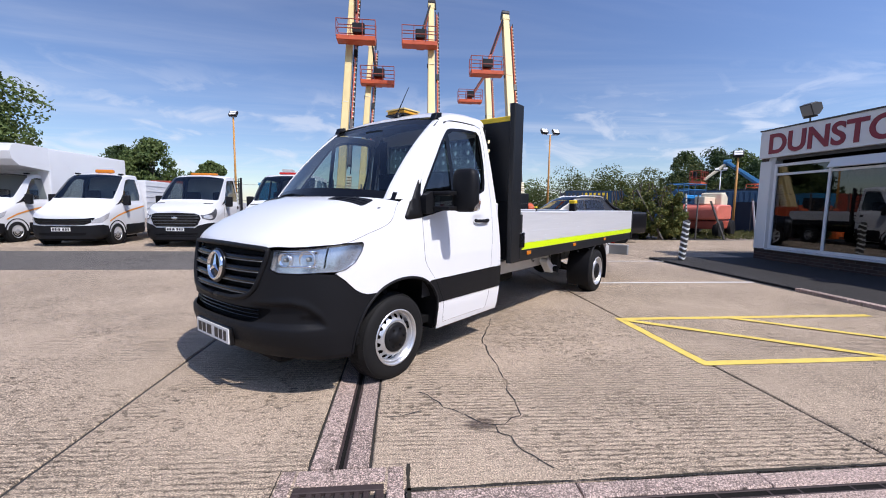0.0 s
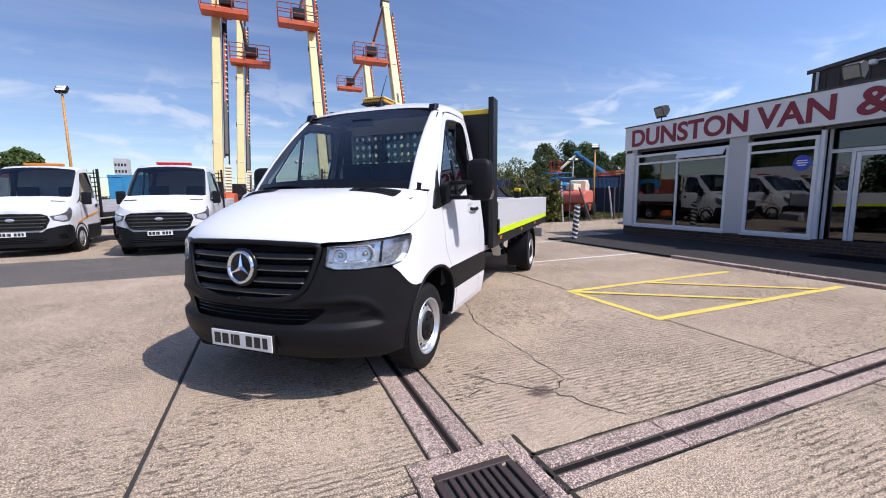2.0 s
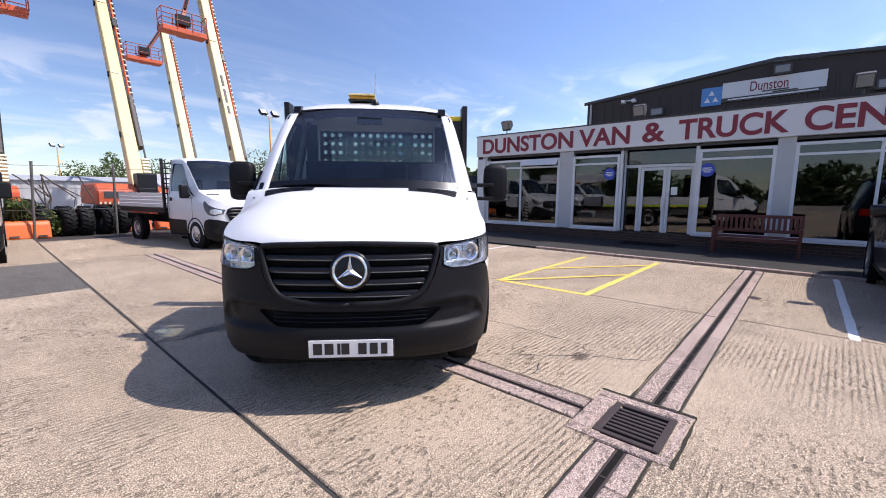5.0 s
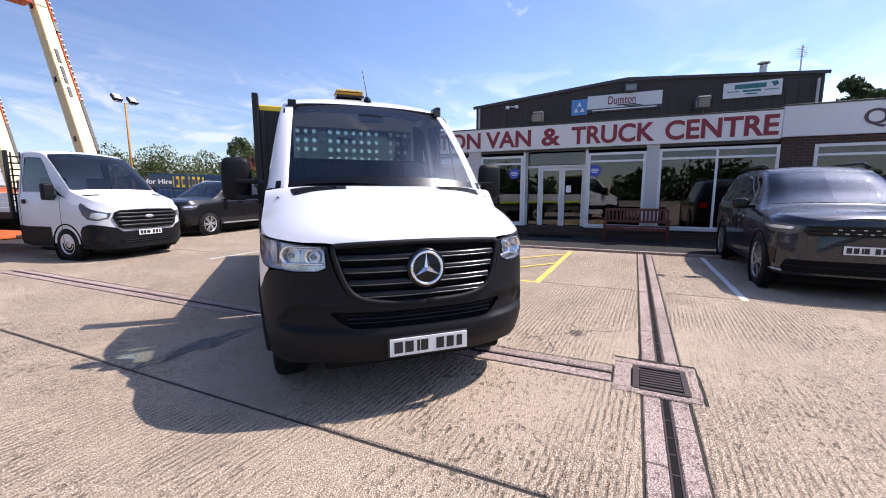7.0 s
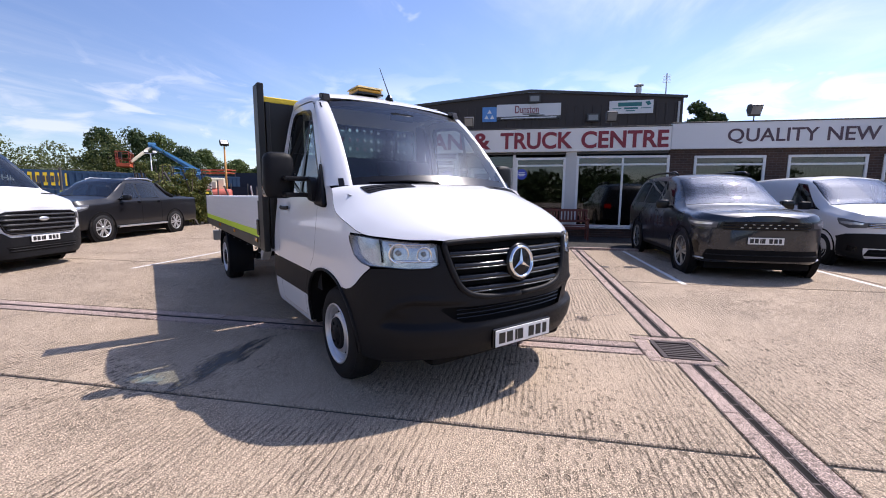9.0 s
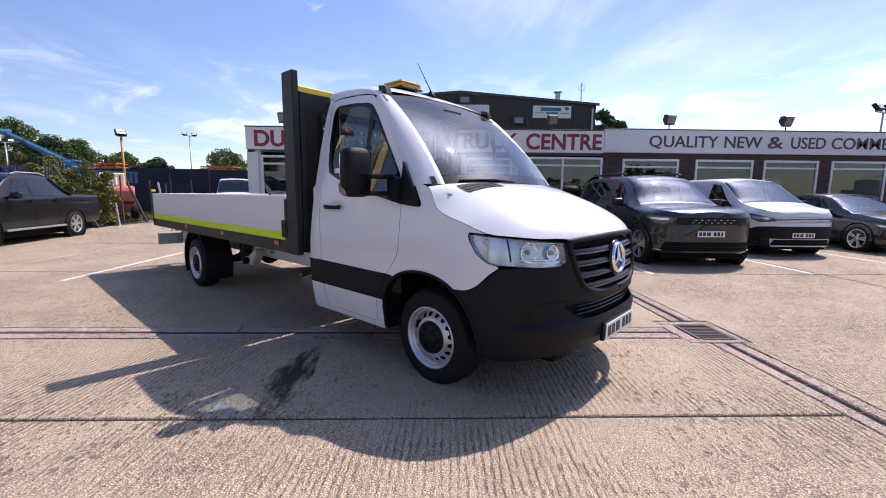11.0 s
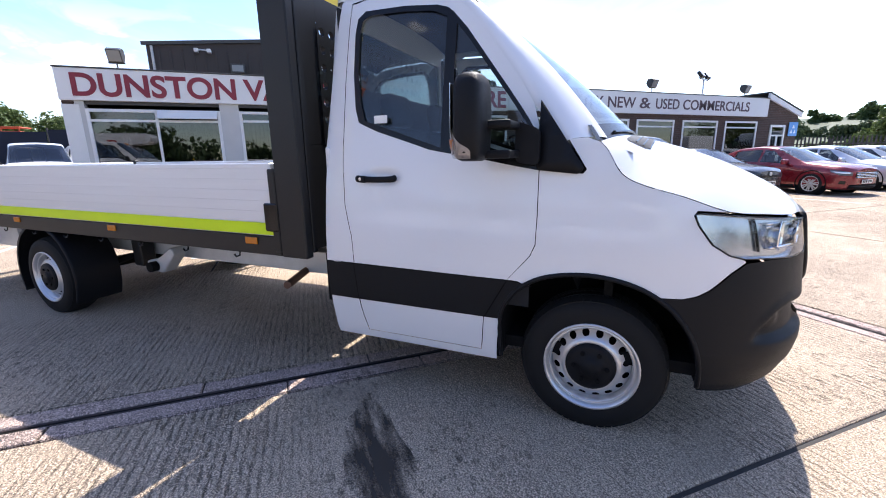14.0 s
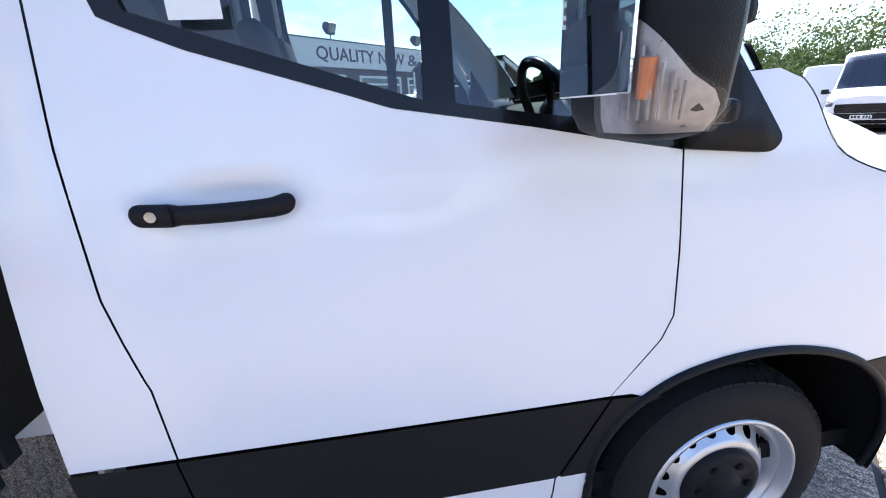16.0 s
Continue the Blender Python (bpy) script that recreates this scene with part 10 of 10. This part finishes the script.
# sheds, containers and far buildings
def ribbed_box(name, label, category, m, lx, ly, h, material, pitch=0.28, roof=None, rise=0.0, z0=0.0):
    t = thing(name, label, category, m)
    part("body", box(-lx / 2, lx / 2, -ly / 2, ly / 2, z0, h), material, t)
    for s in (-1, 1):
        for k in range(int(lx / pitch)):
            x = -lx / 2 + (k + 0.5) * lx / int(lx / pitch)
            part("rib", box(x - pitch * 0.22, x + pitch * 0.22, s * ly / 2 - 0.03, s * ly / 2 + 0.03, z0 + 0.12, h - 0.08), material, t)
    if rise:
        part("roof", extrude_poly([(-ly / 2 - 0.2, h), (ly / 2 + 0.2, h), (0, h + rise)], -lx / 2 - 0.2, lx / 2 + 0.2, "yz"), roof, t, "grey sheet roof")
    else:
        part("edge_rail", box(-lx / 2 - 0.02, lx / 2 + 0.02, -ly / 2 - 0.02, ly / 2 + 0.02, h - 0.09, h + 0.03), roof or material, t)
    return t


ribbed_box("shed", "long pale grey clad shed with a low roof", "building", pose(-1.0, 48.0, 0, 0, 0, 2), 16, 6, 2.25, SHEDG, 0.5, ROOFG, 0.45)
ribbed_box("shed", "grey shed with a pitched pale sheet roof", "building", pose(12.6, 58.0, 0, 0, 0, 12), 6, 7, 2.1, SHEDG, 0.5, ROOFG, 1.4)
for i, (x, y, tn) in enumerate(((14.9, 28.6, -29), (20.2, 25.6, -29))):
    ribbed_box("container", "dark blue steel shipping container behind the hedge", "container", pose(x, y, 0, 0, 0, tn), 6.05, 2.4, 2.55, CONTB)
ribbed_box("container", "red steel skip container behind the vans", "container", pose(-15.2, 30.5, 0, 0, 0, 15), 3.2, 2.2, 2.75, LIFTD, z0=0.0)
ribbed_box("container", "light blue tank lorry body behind the vans", "container", pose(-7.5, 25.3, 0, 0, 0, 8), 1.5, 2.0, 2.5, mat("light_blue_paint", (0.03, 0.22, 0.42), 0.45, var=0.2), 0.9)
tb = thing("tower_block", "pale tower block far away beyond the yard", "building", pose(-64.5, 245.0, 0))
part("wall", box(-2.6, 2.6, -3, 3, 0, 20.6), SHEDG, tb)
for k in range(6):
    for j in range(4):
        part("window", box(-2.3 + j * 1.25, -1.5 + j * 1.25, -3.05, -2.98, 2 + k * 3, 3.3 + k * 3), NAVY, tb)
sg = thing("sign_board", "black and yellow hire board fixed on the container side", "sign", pose(12.7, 28.45, 2.1, 0, 0, -29))
part("board", box(-1.5, 0.0, -0.03, 0.03, -0.34, 0.34), MARKING, sg, "black board")
part("board", box(0.02, 1.7, -0.03, 0.03, -0.34, 0.34), YELP, sg, "yellow board")
words("for Hire", 0.40, PLATEW, pose(-0.7, -0.036, 0, 90, 0, 0), sg, bold=0.008)
for k in range(8):
    part("number_bar", box(0.16 + k * 0.18, 0.29 + k * 0.18, -0.04, -0.03, -0.17, 0.17), MARKING, sg)
for s in (-1.4, 1.6):
    part("leg", box(s - 0.04, s + 0.04, 0.03, 0.09, -2.1, 0.3), POSTG, sg)

# netted fence and grass beside the showroom
nf = thing("netted_fence", "tall fence screened with dark navy netting", "fence", pose(25.0, 0, 0))
for k in range(9):
    y = 12.0 + k * 2.7
    part("panel", box(-0.02, 0.02, y + 0.05, y + 2.65, 0.05, 2.95 + 0.06 * math.sin(k * 2.1)), NAVY, nf)
    part("post", rod((0.05, y, -0.1), (0.05, y, 3.1), 0.045, seg=8), POSTG, nf)
nf = thing("netted_fence", "lower dark netted fence before the machines", "fence", pose(20.5, 21.2, 0, 0, 0, 12))
for k in range(4):
    part("panel", box(-0.02, 0.02, -2.2 + k * 1.1, -1.15 + k * 1.1, 0.05, 1.85), NAVY, nf)
    part("post", rod((0, -2.2 + k * 1.1, -0.1), (0, -2.2 + k * 1.1, 2.05), 0.04, seg=8), POSTG, nf)
for x, y, z in ((27.5, 29.0, 2.9), (28.5, 21.0, 2.8)):
    t = thing("scissor_lift", "red lift platform showing above the netted fence", "lift", pose(x, y, 0))
    part("base", box(-0.6, 0.6, -1.2, 1.2, 0.0, z), LIFTD, t)
    for zz in (z + 0.25, z + 0.5):
        part("rail", pipe([(-0.6, -1.2, zz), (0.6, -1.2, zz), (0.6, 1.2, zz), (-0.6, 1.2, zz), (-0.6, -1.2, zz)], 0.04, 6), LIFTR, t)
    for yy in (-1.2, -0.4, 0.4, 1.2):
        part("upright", rod((-0.6, yy, z), (-0.6, yy, z + 0.5), 0.035, seg=6), LIFTR, t)
rg1 = np.random.default_rng(90)
gp = np.stack([rg1.uniform(13.4, 24.8, 9000), rg1.uniform(17.6, 27.5, 9000), rg1.uniform(0.02, 0.16, 9000)], 1)
gp = gp[(gp[:, 1] > 17.5 + 0.02 * (gp[:, 0] - 13))]
leafy("grass", leaves(gp, np.tile([[0.0, -0.6, 0.3]], (len(gp), 1)), 0.13, 91, 0.16), GRASSM, None, "rough dry grass behind the wire fence", "stuff", "grass")

# palisade fence with banner, and vans at the end of the yard
FA, FB = Vector((16.0, -18.2, 0)), Vector((1.95, -23.9, 0))
fd = (FB - FA).normalized()
ang = math.degrees(math.atan2(fd.y, fd.x))
pf = thing("palisade_fence", "weathered steel palisade fence with pointed pales", "fence", Matrix.Translation(FA) @ Matrix.Rotation(radians(ang), 4, "Z"))
LF = (FB - FA).length
for z in (0.45, 1.65):
    part("rail", box(0, LF, -0.03, 0.03, z - 0.03, z + 0.03), PALIS, pf)
pale = extrude_poly([(-0.035, 0.05), (0.035, 0.05), (0.035, 1.95), (0, 2.08), (-0.035, 1.95)], 0.03, 0.05, "xz")
pm = bpy.data.meshes.new("pale")
pale.to_mesh(pm), pale.free()
pm.materials.append(PALIS)
for k in range(int(LF / 0.155)):
    ob = new("pale", pm)
    ob.parent, ob.location = pf, (0.08 + k * 0.155, 0, 0)
for k in range(6):
    part("post", box(k * LF / 5 - 0.05, k * LF / 5 + 0.05, -0.14, -0.03, -0.1, 1.9), PALIS, pf)
bn = thing("banner", "white lettered banner tied to the palisade fence", "sign", Matrix.Translation(FA + fd * (LF - 2.75)) @ Matrix.Rotation(radians(ang + 180), 4, "Z"))
BW = mat("banner_cloth", (0.66, 0.63, 0.60), 0.6, var=0.06, scale=2)
rows = [[(x, -0.075 + 0.012 * math.sin(x * 3.1 + z), z) for x in [-2.6 + 5.2 * i / 24 for i in range(25)]] for z in (0.62, 0.9, 1.2, 1.5, 1.74)]
part("cloth", loft(rows), BW, bn)
LETT = mat("dark_banner_letters", (0.035, 0.03, 0.05), 0.6)
words("DUNSTON VAN & TRUCK CENTRE", 0.36, LETT, pose(0.0, -0.10, 1.42, 90, 0, 0), bn, bold=0.012, squeeze=0.86)
words("COMMERCIAL SALES &", 0.34, LETT, pose(0.55, -0.10, 0.98, 90, 0, 0), bn, bold=0.012, squeeze=0.86)
part("lettering_bar", box(-1.9, -1.25, -0.105, -0.095, 0.86, 1.1), LETT, bn)
part("lower_band", box(-2.6, 2.6, -0.09, -0.08, 0.50, 0.62), mat("banner_maroon", (0.10, 0.012, 0.02), 0.6), bn)

gt = thing("gate_panel", "dark green sheeted gate standing open at the fence", "gate", pose(1.9, -24.0, 0, 0, 0, -112))
for k in range(9):
    part("sheet", box(0.02 + k * 0.27, 0.26 + k * 0.27, -0.03, 0.03, 0.08, 2.02), GREENF, gt)
for z in (0.3, 1.75):
    part("rail", box(0, 2.5, 0.03, 0.08, z - 0.03, z + 0.03), GREENF, gt)
part("hinge_post", box(-0.08, 0.0, -0.08, 0.08, 0, 2.1), GREENF, gt)
gf = thing("green_fence", "dark green palisade fence below the scrub", "fence", pose(0, 0, 0))
for k in range(70):
    x = 0.6 - k * 0.22
    part("pale", box(x - 0.05, x + 0.05, -34.03 - 0.06 * k * 0.2, -33.97 - 0.06 * k * 0.2, 0.02, 2.1), GREENF, gf)
for z in (0.4, 1.7):
    part("rail", rod((0.7, -34.1, z), (-15.0, -34.95, z), 0.04, seg=6), GREENF, gf)

HIGH = [(0.95, 0.97, 0.29, 1.03, 1.14, 0.82), (0.86, 0.975, 0.27, 1.05, 1.19, 0.83), (0.68, 0.98, 0.27, 1.08, 1.24, 0.84), (0.30, 0.99, 0.27, 1.15, 1.31, 0.84), (0.10, 0.99, 0.27, 1.20, 1.44, 0.84), (-0.35, 0.99, 0.27, 1.26, 1.95, 0.80), (-0.75, 0.99, 0.27, 1.28, 2.36, 0.78), (-1.10, 0.99, 0.27, 1.30, 2.56, 0.80), (-1.6, 0.99, 0.27, 1.31, 2.64, 0.82), (-3.5, 0.99, 0.27, 1.31, 2.66, 0.84), (-4.75, 0.98, 0.32, 1.31, 2.63, 0.84), (-4.85, 0.95, 0.38, 1.30, 2.58, 0.82)]
for lb, at, hd in (
    ("white high roof panel van behind the palisade fence", (5.6, -25.2), 22),
    ("white high roof panel van facing the yard by the green gate", (-0.3, -27.6), 95),
    ("white high roof panel van at the end of the row", (-3.9, -14.6), 82),
    ("second white high roof panel van in the end row", (-6.3, -14.9), 84),
    ("white panel van far back by the green fence", (-3.4, -30.0), -90),
):
    t, b = bonneted("panel_van", lb, "van", at, hd, HIGH, "white", -3.45, 0.16, -0.95, -4.6, 1.4, (0.46, 0.64, 0.92), [(0.52, 0.86), (0.50, 0.97), (0.70, 1.02), (0.98, 1.10), (1.08, 1.12), (0.98, 0.95), (0.78, 0.85)], low=(0.5, 0.30, 0.42), r=0.345, rim=0.21, steel=True, doors=((0.0, -1.25),), plate=0.52, bars=4, mirror=BLACKP, handle=BLACKP)
    ua = 1 + b.nose[1] - 0.44
    front("bumper", b, [(0.0, 0.45), (0.0, 0.62), (0.5, 0.64), (0.8, 0.66), (1.0, 0.62), (ua, 0.56), (ua, 0.28), (0.9, 0.26), (0.5, 0.28), (0.5, 0.45)], BLACKP, t, 0.012, "black bumper")
VANT = [[q[0], q[1], q[2], q[3] * 1.08, q[4] * 1.10, q[5]] for q in VAN]
for lb, at, hd in (("white van parked beside the showroom end wall", (15.2, 13.7), 205), ("second white van beside the showroom end wall", (17.6, 12.9), 205)):
    t, b = bonneted("panel_van", lb, "van", at, hd, VANT, "white", -2.78, 0.02, -0.90, -3.4, 1.1, (0.50, 0.80, 0.90), [(0.48, 0.80), (0.47, 0.89), (0.66, 0.93), (0.92, 0.975), (1.02, 0.98), (0.96, 0.86), (0.76, 0.79)], low=(0.5, 0.27, 0.40), r=0.33, rim=0.21, steel=True, doors=((-0.18, -1.22),), plate=0.50, bars=3, bar_mat=CHROME, mirror=BLACKP, handle=BLACKP)
# out of view, added to darken what the showroom windows reflect
woods([(-62, -50, 0), (-66, -20, 0), (-68, 10, 0), (-64, 36, 0)], 9.0, 4, LEAFD, 13, "unseen dark tree belt added to darken the window reflections", 60, 60, 0.5)
ribbed_box("container", "white box body with a yellow end behind the fence", "container", pose(3.6, -29.5, 0, 0, 0, 22), 3.0, 2.2, 2.75, WHITE2, 0.8, YELP)

finish_bodies()
